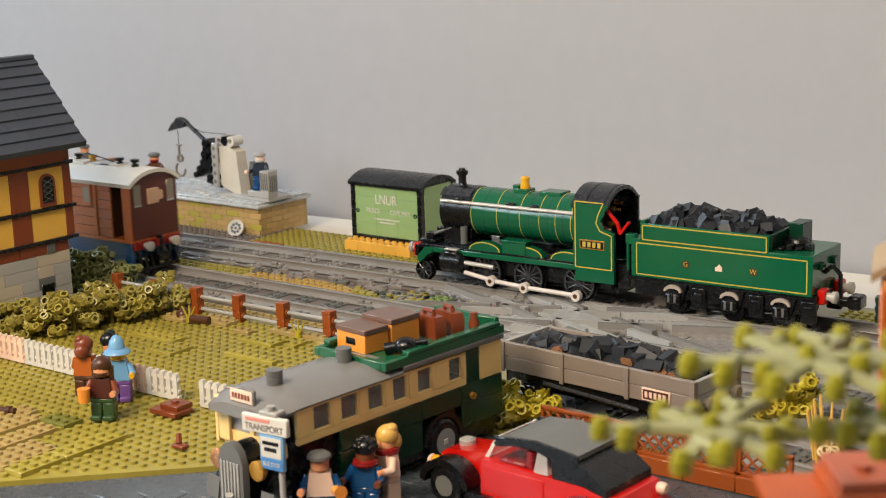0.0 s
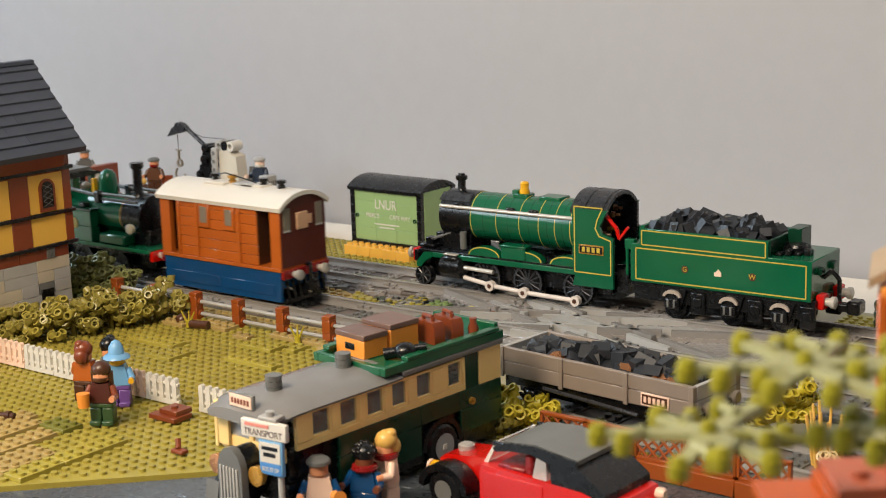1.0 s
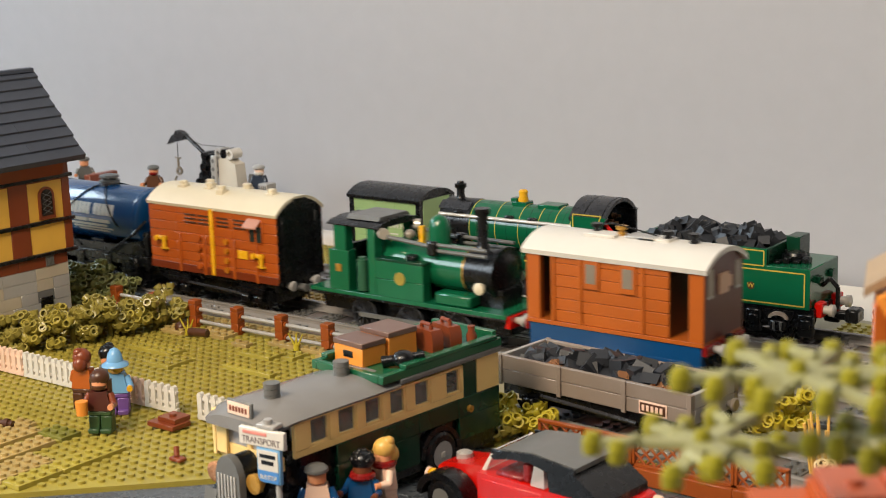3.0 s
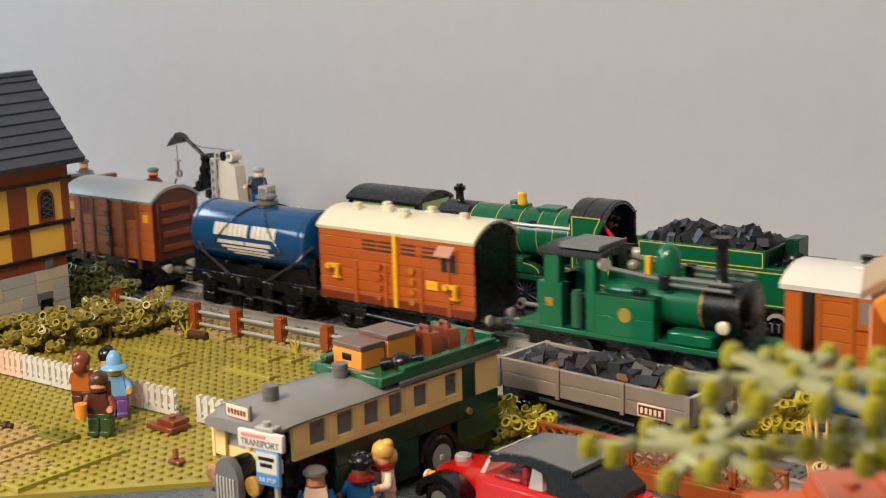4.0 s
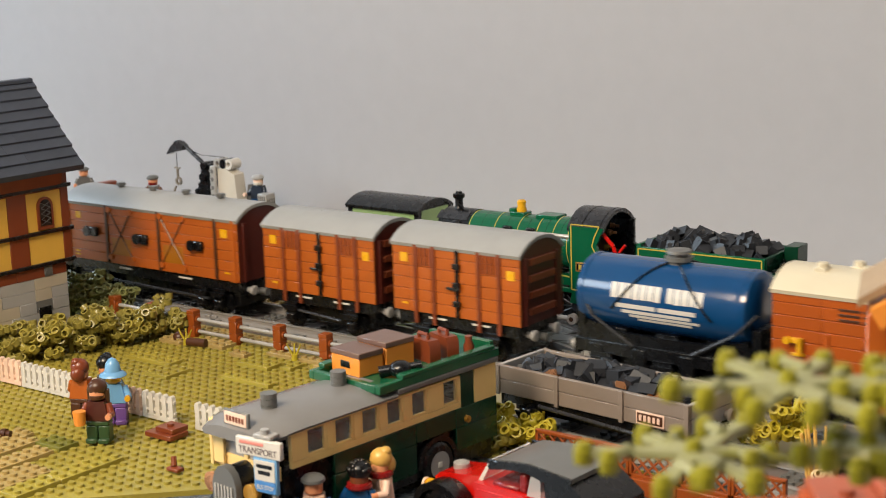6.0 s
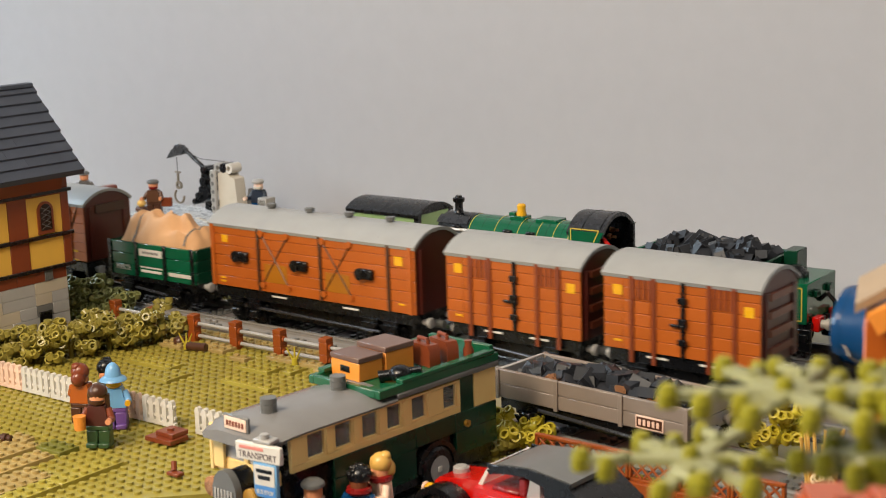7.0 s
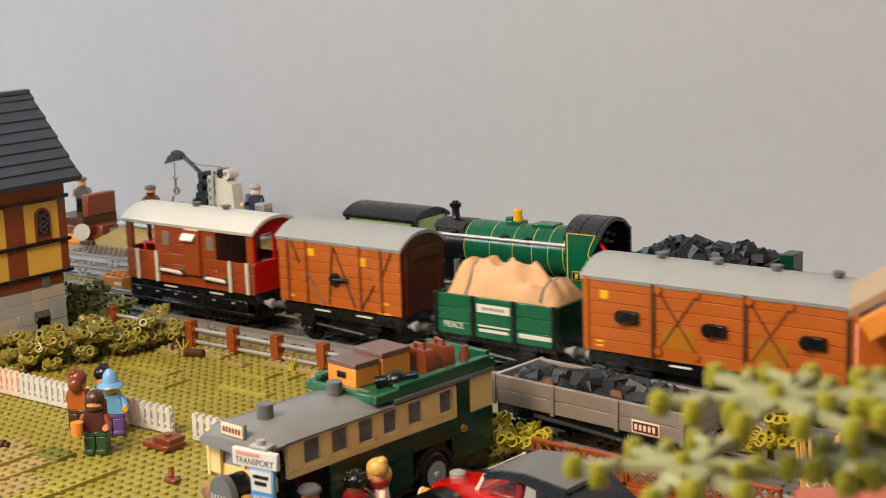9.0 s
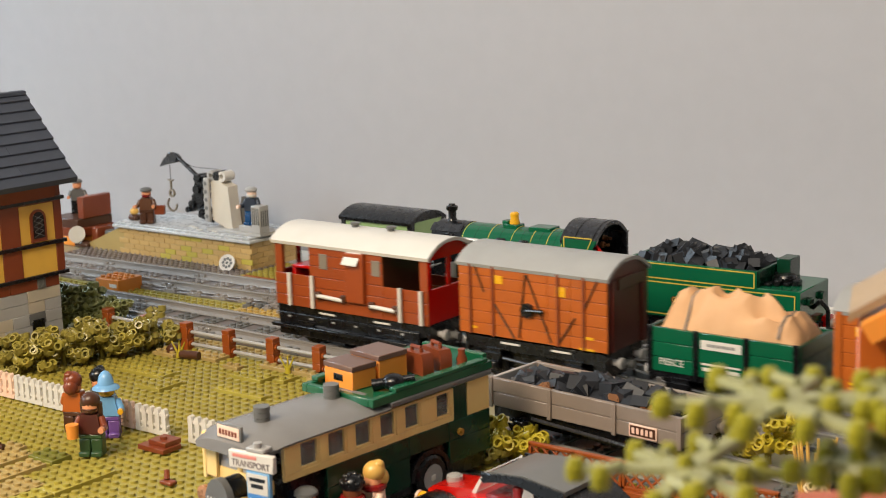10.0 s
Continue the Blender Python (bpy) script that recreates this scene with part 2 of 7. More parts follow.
def lawn(name, poly, z, material, label, skip=()):
    bm = bmesh.new()
    prism(bm, poly, "z", -5.8, z)
    xs, ys = [q[0] for q in poly], [q[1] for q in poly]
    x = math.floor(min(xs) / 8) * 8 + 4
    while x < max(xs):
        y = math.floor(min(ys) / 8) * 8 + 4
        while y < max(ys):
            if all(inside(poly, x + i, y + j) for i in (-2.6, 2.6) for j in (-2.6, 2.6)) and not any(a < x < b and c < y < d for a, b, c, d in skip):
                stud(bm, x, y, z)
            y += 8
        x += 8
    return structure(name, bm, material, label)


FIELD = [(-330, 11.9), (299.9, 11.9), (299.9, -208), (178, -330), (-330, -330)]
lawn("lawn", FIELD, 0, OLIVE, "olive green studded plastic lawn with worn patches", [(-330, -120, -330, 12), (-330, -88, -200, -50)])
lawn("lawn_strip", [(-330, 12), (296, 12), (296, 34), (-330, 34)], 0.0, DTAN, "dark tan studded verge along the fence")
lawn("middle_verge", [(-420, 101), (-62, 101), (-62, 143), (-420, 128)], 0, OLIVE, "olive studded verge between the tracks")
lawn("tan_verge", [(-62, 101), (128, 101), (40, 140), (-62, 143)], 0.2, plastic("sandy_plastic", "b89a55", 0.38), "sandy studded verge between the tracks")
lawn("back_lawn", [(-160, 213.5), (0, 218), (200, 228), (200, 299), (-160, 299)], 0, OLIVE, "olive studded verge by the goods platform")
lawn("back_ballast", [(-420, 206), (-160, 213), (-160, 299), (-420, 299)], 0, BALLAST_D, "brown-grey studded ballast before the goods platform")
lawn("right_lawn", [(440, 238), (700, 244), (700, 286), (440, 286)], 0, OLIVE, "olive studded verge beside the line")
lawn("near_lawn", [(300, -103), (700, -103), (700, -62), (300, -62)], 0, OLIVE, "olive studded verge along the lattice fence")

# worn plates lying on the lawn
def plate(x, y, nx, ny, material, z=0.0):
    bm = bmesh.new()
    box(bm, x, x + 8 * nx, y, y + 8 * ny, z + 0.05, z + 3.2)
    for i in range(nx):
        for j in range(ny):
            stud(bm, x + 4 + 8 * i, y + 4 + 8 * j, z + 3.2)
    return tagged(part("ground_plate", bm, material), "low studded plastic plate pressed onto the lawn", "plate", "plates on the lawn")


for x, y, nx, ny, m in [(88, -264, 2, 4, DTAN), (104, -288, 2, 6, DTAN), (128, -296, 2, 6, DTAN), (150, -312, 3, 5, DTAN), (176, -313, 2, 4, OLIVE_L), (176, -280, 2, 6, OLIVE_L), (120, -244, 3, 2, OLIVE_D),
                            (8, -72, 6, 2, OLIVE_L), (96, -40, 4, 2, OLIVE_L), (112, -72, 6, 1, OLIVE_L), (136, -32, 1, 2, OLIVE_L), (72, -24, 2, 1, DTAN), (-8, -24, 3, 2, DTAN), (24, -8, 4, 1, DTAN), (96, -8, 8, 1, DTAN), (40, -16, 2, 1, DTAN), (56, -96, 3, 3, OLIVE), (152, -16, 2, 2, DTAN)]:
    plate(x, y, nx, ny, m)

# ---- road of smooth tiles ----
bm = bmesh.new()
ROAD = [(182, -331), (300, -213), (300, -104), (720, -104), (720, -600), (182, -600)]
prism(bm, ROAD, "z", -5.7, -2.0)
road = structure("road", bm, ROADT, "dark grey smooth tiled road")
bm = bmesh.new()
box(bm, 0.25, 31.75, 0.25, 15.75, -4.2, -1.6, 0.7)
tile_mesh = finish(bm, "tile", ROADT)
spots = []
for j in range(-26, -6):
    for i in range(9, 44):
        x, y = i * 16 + (16 if j % 2 else 0), j * 16
        if i % 2 == 0 and all(inside(ROAD, x + a, y + b) for a in (1, 31) for b in (1, 15)) and x < 640:
            spots.append((x, y, 0))
copies("tile", tile_mesh, spots, road)


# ---- railway track ----
def rail_profile(c):
    return [(c - 5.6, 3.2), (c + 5.6, 3.2), (c + 5.2, 4.2), (c + 2.0, 6.0), (c + 1.8, 8.2), (c + 2.3, 8.6), (c + 2.3, 9.5), (c + 1.9, 9.8), (c - 1.9, 9.8), (c - 2.3, 9.5), (c - 2.3, 8.6), (c - 1.8, 8.2), (c - 2.0, 6.0), (c - 5.2, 4.2)]


bm = bmesh.new()
box(bm, -8, 8, -32, 32, 0, 3.2)
for i in (-4, 4):
    for j in (-28, -12, -4, 4, 12, 28):
        stud(bm, i, j, 3.2, 8)
SLEEPER = finish(bm, "sleeper", DGREY)
bm = bmesh.new()
box(bm, -8, 8, -32, 32, 0, 3.2)
for i in (-4, 4):
    for j in (-28, -12, -4, 4, 12, 28):
        stud(bm, i, j, 3.2, 8)
SLEEPER_L = finish(bm, "sleeper", BALLAST)


def track(x0, x1, m, label, sleeper, first=0.0):
    root = new("railway_track")
    root.matrix_basis = m
    tagged(root, label, "track", "railway tracks", "structure")
    bm = bmesh.new()
    box(bm, x0, x1, -31.6, 31.6, 0.05, 2.3, 0.4)
    part("track_bed", bm, BEDG, root)
    x = x0 + 8 + first
    spots = []
    while x < x1 - 6:
        spots.append((x, 0, 0))
        x += 32
    copies("sleeper", sleeper, spots, root)
    x = x0
    while x < x1:
        e = min(x + 128, x1)
        for side in (-22, 22):
            bm = bmesh.new()
            prism(bm, rail_profile(side), "x", x + 0.3, e - 0.3)
            for q in (x + 4, e - 4):
                box(bm, q - 3, q + 3, side - 4.6, side + 4.6, 3.2, 7.4, 0.6)
            part("rail", bm, RAILG, root)
        x = e
    return root


BEDG = plastic("bed_grey_plastic", "6e6663", 0.36, 0.16)
Y1, YAW2 = 67.0, 2.4


def y2(x):
    return 172 + 0.042 * (x + 150)


track(-1936, 1840, pose(0, Y1 * MM, 0), "grey plastic railway track with studded sleepers", SLEEPER)
track(-560, 700, pose(0, y2(0) * MM, 0, 0, 0, YAW2), "grey plastic railway track behind the first", SLEEPER_L)
track(-10, 330, pose(0.36, -0.036, 0, 0, 0, -4.4), "grey plastic siding track under the coal wagon", SLEEPER)

# crossover between the two lines: flat grey beds, angled rails and frogs
bm = bmesh.new()
box(bm, 120, 450, 35.5, 231, -0.3, 2.6, 0.8)
crossover = structure("crossover", bm, BALLAST, "grey plastic crossover between the two tracks")


def strip(bm, xa, ya, xb, yb, w, z0, z1):
    d = Vector((xb - xa, yb - ya, 0)).normalized()
    n = Vector((-d.y, d.x, 0)) * w / 2
    v = []
    for z in (z0, z1):
        for q in (Vector((xa, ya, z)) - n, Vector((xb, yb, z)) - n, Vector((xb, yb, z)) + n, Vector((xa, ya, z)) + n):
            v.append(bm.verts.new(q))
    for f in ((3, 2, 1, 0), (4, 5, 6, 7), (0, 1, 5, 4), (1, 2, 6, 5), (2, 3, 7, 6), (3, 0, 4, 7)):
        bm.faces.new([v[i] for i in f])


def strip_part(name, xa, ya, xb, yb, w, z0, z1, material):
    bm = bmesh.new()
    strip(bm, xa, ya, xb, yb, w, z0, z1)
    part(name, bm, material, crossover)


for (xa, ya), (xb, yb) in (((135, Y1), (440, y2(440))), ((135, y2(135)), (440, Y1))):
    d = Vector((xb - xa, yb - ya)).normalized()
    run_length = math.hypot(xb - xa, yb - ya)

    def on(u, s):
        return xa + d.x * u - d.y * s, ya + d.y * u + d.x * s

    # running rails, broken where the other road crosses, with check rails inside them
    for s in (-22, 22):
        for a, b in ((14, 92), (99, 148), (184, 232), (239, run_length - 12)):
            strip_part("rail", *on(a, s), *on(b, s), 8.6, 2.6, 5.0, BALLAST)
            strip_part("rail", *on(a, s), *on(b, s), 4.4, 5.0, 9.6, RAILG)
        g = s - math.copysign(9.5, s)
        for a, b in ((70, 118), (136, 196), (214, 262)):
            strip_part("check_rail", *on(a, g), *on(b, g), 3.6, 2.6, 9.0, GREY)
    bm = bmesh.new()
    u = 20.0
    while u < run_length - 16:
        for s in (-8, 0, 8):
            x, y = on(u, s)
            if abs(u - run_length / 2) > 24:
                stud(bm, x, y, 2.6, 8)
        u += 8
    # studs darker than their bed: their shading is put into the colour
    part("stud_row", bm, DGREY, crossover)
# points: long tapered blades, smooth light grey, lying beside the rails
for x, y, l, w, r in ((236, 92, 92, 13, 24), (345, 92, 92, 13, 156), (232, 164, 92, 13, -20), (352, 171, 92, 13, 200), (290, 90, 64, 12, 2), (292, 168, 70, 12, 4), (288, 129, 40, 20, 2)):
    bm = bmesh.new()
    prism(bm, [(-l / 2, -w / 2), (l / 2, -w / 9), (l / 2, w / 9), (-l / 2, w / 2)], "z", 2.6, 8.8)
    ob = part("point_blade", bm, GREY, crossover)
    ob.matrix_basis = pose(x * MM, y * MM, 0, 0, 0, r)
# studded deck in front of the points and the seams of the bed plates
bm = bmesh.new()
for i in range(15):
    for j in range(6):
        x, y = 124 + 8 * i, 106 + 8 * j
        if y < y2(x) - 34 and x + y * 0.8 < 310 and (i * 7 + j * 3) % 11:
            stud(bm, x, y, 2.6, 8)
part("stud_field", bm, DGREY, crossover)
for x in (186, 250, 314, 378, 442):
    bm = bmesh.new()
    box(bm, x - 0.5, x + 0.5, 35.4, 230, 2.4, 2.68, 0.05)
    part("plate_seam", bm, BLACK, crossover)
lawn("ballast_studs", [(-62, 143.5), (40, 140.5), (119.8, 106), (119.8, 149), (-62, 147)], 0.4, BALLAST_D, "brown-grey studded ballast beside the second track")
plate(136, 101, 5, 2, OLIVE, 2.6)
plate(150, 117, 2, 2, SAND_G, 2.6)
# small studs and dark bits of ballast between the tracks
rnd = noisy(3)
for k in range(46):
    x, y = rnd.uniform(-60, 190), rnd.uniform(108, 142)
    if y > 143 - (x + 60) * 0.02 or x < 60 and y < 132:
        continue
    bm = bmesh.new()
    box(bm, -4, 4 + 8 * rnd.randint(0, 1), -4, 4, 0, 3.2)
    stud(bm, 0, 0, 3.2)
    ob = solid("ballast_plate", bm, rnd.choice((DGREY, BLACK, BALLAST, OLIVE)), "small studded plate lying between the tracks", "plate", "ballast plates")
    ob.matrix_basis = pose(x * MM, y * MM, 0.0, 0, 0, rnd.choice((0, 90, 20)))


# ---- trains ----
WHEELSETS = []


def wheelset(root, x, r, spokes=0, y=20.0):
    bm = bmesh.new()
    for s in (-1, 1):
        prof = [(0, r * 0.3), (0.2, r * 0.42), (0.6, r * 0.78), (0, r * 0.82), (0, r), (3.4, r), (3.4, r + 1.4), (4.6, r + 1.4), (4.6, 2)]
        lathe(bm, (0, s * (y + 2.5), 0), (0, -s, 0), prof, 24)
    cyl(bm, (0, -y, 0), (0, y, 0), 1.6, n=8)
    ob = part("wheelset", bm, BLACK, root)
    ob.location = (x * MM, 0, (10 + r) * MM)
    for s in (-1, 1) if spokes else ():
        bm = bmesh.new()
        for k in range(spokes):
            w = 2 * math.pi * k / spokes
            cyl(bm, (0, s * (y + 3.0), 0), (math.cos(w) * r * 0.9, s * (y + 3.0), math.sin(w) * r * 0.9), 0.8, 0.6, n=6)
        ring(bm, (0, s * (y + 2.4), 0), (0, s, 0), r, r * 0.11, 1.3, 28)
        cyl(bm, (0, s * (y + 2.4), 0), (0, s * (y + 4.4), 0), r * 0.2, n=12)
        part("spokes", bm, WHEELG, ob)
    return ob


def running_gear(root, L, xs, r=9, frame_z=(27, 38.5), half=23, bar=WHITE, buffers=GREY, spokes=0):
    """Underframe, wheels, axle guards, brake rods and buffers of a vehicle."""
    bm = bmesh.new()
    z0, z1 = frame_z
    for s in (-1, 1):
        box(bm, -L / 2, L / 2, s * half - 2, s * half + 2, z0 + 3, z1)
    box(bm, -L / 2 + 1, L / 2 - 1, -half + 3, half - 3, z0 + 5, z1)
    for x in (-L / 2, L / 2 - 3):
        box(bm, x, x + 3, -half - 2, half + 2, z0, z1)
    part("underframe", bm, BLACK, root)
    bm = bmesh.new()
    box(bm, -L / 2 + 8, L / 2 - 8, -17, 17, 16, z0 + 5)
    part("inner_frame", bm, BLACK, root)
    for x in xs:
        WHEELSETS.append((root, wheelset(root, x, r, spokes), x, r))
        for s in (-1, 1):
            bm = bmesh.new()
            prism(bm, [(x - 7, z0 + 4), (x + 7, z0 + 4), (x + 4, 14), (x - 4, 14)], "y", s * 25.5 - 1.2, s * 25.5 + 1.2)
            box(bm, x - 4, x + 4, s * 27 - 2, s * 27 + 2, 16, 22, 0.8)
            part("axle_guard", bm, BLACK, root)
            bm = bmesh.new()
            prism(bm, [(x - 9, z0 + 1), (x + 9, z0 + 1), (x + 5, z0 - 3), (x - 5, z0 - 3)], "y", s * 27.6 - 1.1, s * 27.6 + 1.1)
            part("spring", bm, BLACK, root)
    for s in (-1, 1):
        bm = bmesh.new()
        if len(xs) > 1:
            cyl(bm, (xs[0] + 10, s * 27, 25), (xs[-1] - 10, s * 27, 22), 1.3, n=8)
        part("brake_rod", bm, ROOFD, root)
    # white bars draw the underframe's thin glints along with its lettering
    for x in [] if bar is None else [-L * 0.16, L * 0.2]:
        bm = bmesh.new()
        box(bm, x - 8, x + 8, -half - 2.9, -half - 2.0, z0 + 8, z0 + 9.5, 0.2)
        part("lettering_bar", bm, bar, root)
    for e in (-1, 1):
        for s in (-1, 1):
            bm = bmesh.new()
            lathe(bm, (e * L / 2, s * 14, 31), (e, 0, 0), [(0, 2.4), (5, 2.4), (5, 3.9), (6.5, 4.3), (7.6, 3.4), (7.8, 0)], 16)
            part("buffer", bm, buffers, root)
        bm = bmesh.new()
        pipe(bm, [(e * L / 2, 5, 30), (e * (L / 2 + 4), 5, 26), (e * (L / 2 + 5), 5, 18)], 1.0, 6)
        part("hose", bm, BLACK, root)
    for e in (-1, 1):
        bm = bmesh.new()
        cyl(bm, (e * L / 2, 0, 27), (e * (L / 2 + 8), 0, 27), 3.2, n=10)
        part("coupling", bm, DGREY, root)


def roof(root, L, half, z0, z1, material, name="roof", t=2.6):
    bm = bmesh.new()
    prism(bm, arch(half, z0, z1, 12, t), "x", -L / 2, L / 2)
    return part(name, bm, material, root)


def planked_body(root, L, half, z0, z1, rows, cuts, side, end, ztop):
    """Core with separate side planks between the posts, end walls up to the roof's curve."""
    bm = bmesh.new()
    box(bm, -L / 2 + 0.6, L / 2 - 0.6, -half + 0.7, half - 0.7, z0 + 0.2, z1 - 0.4)
    part("body", bm, side, root)
    h = (z1 - z0) / rows
    xs = [-L / 2] + list(cuts) + [L / 2]
    for a, b in zip(xs, xs[1:]):
        for k in range(rows):
            for s in (-1, 1):
                bm = bmesh.new()
                y0, y1 = sorted((s * half, s * (half - 1.2)))
                box(bm, a, b, y0, y1, z0 + k * h + 0.12, z0 + (k + 1) * h - 0.12, 0.35)
                part("plank", bm, side, root)
    for e in (-1, 1):
        bm = bmesh.new()
        poly = [(-half + 0.3, z0), (half - 0.3, z0)] + [(y * 0.985, z - 1.2) for y, z in reversed(arch(half, z1, ztop, 12)[:13])]
        x0, x1 = sorted((e * L / 2, e * (L / 2 - 1.4)))
        prism(bm, poly, "x", x0, x1)
        part("end_wall", bm, end, root)
        for s in (-0.36, 0.36):
            bm = bmesh.new()
            x0, x1 = sorted((e * L / 2, e * (L / 2 + 1.4)))
            box(bm, x0, x1, s * half * 2 - 2, s * half * 2 + 2, z0, z1 - 3)
            part("end_post", bm, end, root)


def posts(root, xs, half, z0, z1, material, w=3.0, name="side_post", t=1.3):
    for x in xs:
        for s in (-1, 1):
            bm = bmesh.new()
            y0, y1 = sorted((s * half, s * (half + t)))
            box(bm, x - w / 2, x + w / 2, y0, y1, z0, z1)
            part(name, bm, material, root)


def marks(root, spots, half, material, name="marking"):
    for x, z, w, h in spots:
        for s in (-1, 1):
            bm = bmesh.new()
            y0, y1 = sorted((s * (half + 0.02), s * (half + 0.35)))
            box(bm, x - w / 2, x + w / 2, y0, y1, z - h / 2, z + h / 2, 0.1)
            part(name, bm, material, root)


def vehicle(name, x, label, category):
    return thing(name, x, Y1, 0, 0, label, category, "train on the front track")


HALF = 27.0
TRAIN = []


def strap(root, x0, z0, x1, z1, half, material=BLACK, r=0.6):
    for s in (-1, 1):
        bm = bmesh.new()
        cyl(bm, (x0, s * (half + 0.3), z0), (x1, s * (half + 0.3), z1), r, n=6)
        part("diagonal_strap", bm, material, root)


def brown_van(x):
    root = vehicle("box_van", x, "dark orange planked goods van with grey curved roof", "goods van")
    L = 116.0
    running_gear(root, L - 6, (-32, 32))
    cuts = (-43, -22, 3, 23, 42)
    planked_body(root, L, HALF, 39, 91, 6, cuts, ORANGE, MAROON_SHADE, 101)
    roof(root, L + 2, HALF + 1.5, 91, 102, ROOFG)
    posts(root, (-36, -19, 22, 40), HALF, 31, 91, RBROWN, 3.4)
    for xx in (-28, 32):
        for k in range(4):
            posts(root, (xx - 6 + k * 4,), HALF, 75, 89, RBROWN, 2.2, "louvre", 0.9)
    posts(root, (3,), HALF, 39, 90, BLACK, 2.6, "door_bar", 2.0)
    for z in (48, 62, 76):
        posts(root, (3,), HALF + 1, z, z + 4, BLACK, 6, "door_catch", 2.4)
    bm = bmesh.new()
    box(bm, -6, 6, -HALF - 3, -HALF - 1.2, 60, 62, 0.5)
    part("door_handle", bm, BLACK, root)
    marks(root, [(-47, 80, 7, 7), (50, 76, 7, 7), (-47, 45, 6, 1.6)], HALF, GOLDY)
    for z in (46, 58, 70, 82):
        bm = bmesh.new()
        box(bm, L / 2 + 0.2, L / 2 + 1.8, -16, 16, z, z + 5)
        part("end_plank", bm, RBROWN, root)
    return root


def long_van(x):
    root = vehicle("long_van", x, "long dark orange planked goods van with grey roof", "goods van")
    L = 217.0
    running_gear(root, L - 6, (-82, -62, 62, 82))
    planked_body(root, L, HALF, 39, 91, 6, (-53, 14, 83), ORANGE, MAROON_SHADE, 101)
    roof(root, L + 2, HALF + 1.5, 91, 102, ROOFG)
    posts(root, (-53, 14, 83), HALF, 39, 91, DBROWN, 3.0)
    posts(root, (-105, 104), HALF, 39, 91, ORANGE, 4)
    for a in (-35, 31):
        marks(root, [(a, 55, 25, 15)], HALF - 0.1, plastic("ochre_stain_plastic", "a06414", 0.36), "ochre_panel")
        strap(root, a - 14, 46, a + 14, 86, HALF, DBROWN)
        strap(root, a + 14, 46, a - 14, 86, HALF, DBROWN)
        for q in (a - 14, a + 14):
            for z in (45, 87):
                bm = bmesh.new()
                cyl(bm, (q, -HALF - 1.8, z), (q, -HALF + 0.2, z), 2.6, n=14)
                part("hinge_disc", bm, ORANGE, root)
    for a, z in ((-71, 66), (-6, 65), (62, 66)):
        for s in (-1, 1):
            bm = bmesh.new()
            y0, y1 = sorted((s * HALF, s * (HALF + 4)))
            box(bm, a - 5, a + 7, y0, y1, z - 4, z + 4, 0.8)
            cyl(bm, (a - 5, s * (HALF + 3), z), (a - 5, s * (HALF + 5), z), 4.6, n=14)
            part("latch", bm, BLACK, root)
    marks(root, [(-91, 79, 6.5, 6), (93, 79, 8, 7), (-95, 46, 6, 1.5), (-95, 43, 6, 1.5), (95, 46, 6, 1.5)], HALF, GOLDY)
    for a in (-62, -20, 22, 64):
        bm = bmesh.new()
        lathe(bm, (a, 0, 101), (0, 0, 1), [(0, 3), (2.6, 3), (2.6, 4), (5, 4), (5, 2.4)], 14)
        part("roof_vent", bm, DGREY, root)
    return root


def a_van(x):
    root = vehicle("box_van", x, "dark orange goods van with black diagonal straps", "goods van")
    L = 125.0
    running_gear(root, L - 6, (-34, 34))
    planked_body(root, L, HALF, 40, 92, 6, (-51, -34, -8, 14, 33), ORANGE, MAROON_SHADE, 102)
    roof(root, L + 3, HALF + 1.5, 92, 103, ROOFG)
    posts(root, (-52, -32, 23, 44), HALF, 40, 92, RBROWN, 2.2)
    for a, za, b, zb in ((-48, 91, -40, 72), (-31, 64, -14, 41), (-4, 88, -10, 42), (-3, 88, 17, 42), (24, 43, 37, 62), (44, 68, 55, 90)):
        strap(root, a, za, b, zb, HALF, DBROWN, 0.8)
    for s in (-1, 1):
        bm = bmesh.new()
        cyl(bm, (-2, s * HALF, 63), (-2, s * (HALF + 3), 63), 5, n=16)
        cyl(bm, (-2, s * (HALF + 3), 63), (12, s * (HALF + 3), 64), 1.4, n=8)
        part("latch", bm, BLACK, root)
    marks(root, [(-27, 82, 7, 6), (25, 79, 8, 7), (-50, 45, 7, 1.8), (48, 49, 7, 2), (46, 41, 12, 1.6)], HALF, GOLDY)
    bm = bmesh.new()
    box(bm, L / 2 + 0.2, L / 2 + 1.6, -14, 20, 82, 90)
    part("end_board", bm, DBROWN, root)
    return root


YELLOW_B = plastic("ochre_plastic", "b06c16", 0.34)


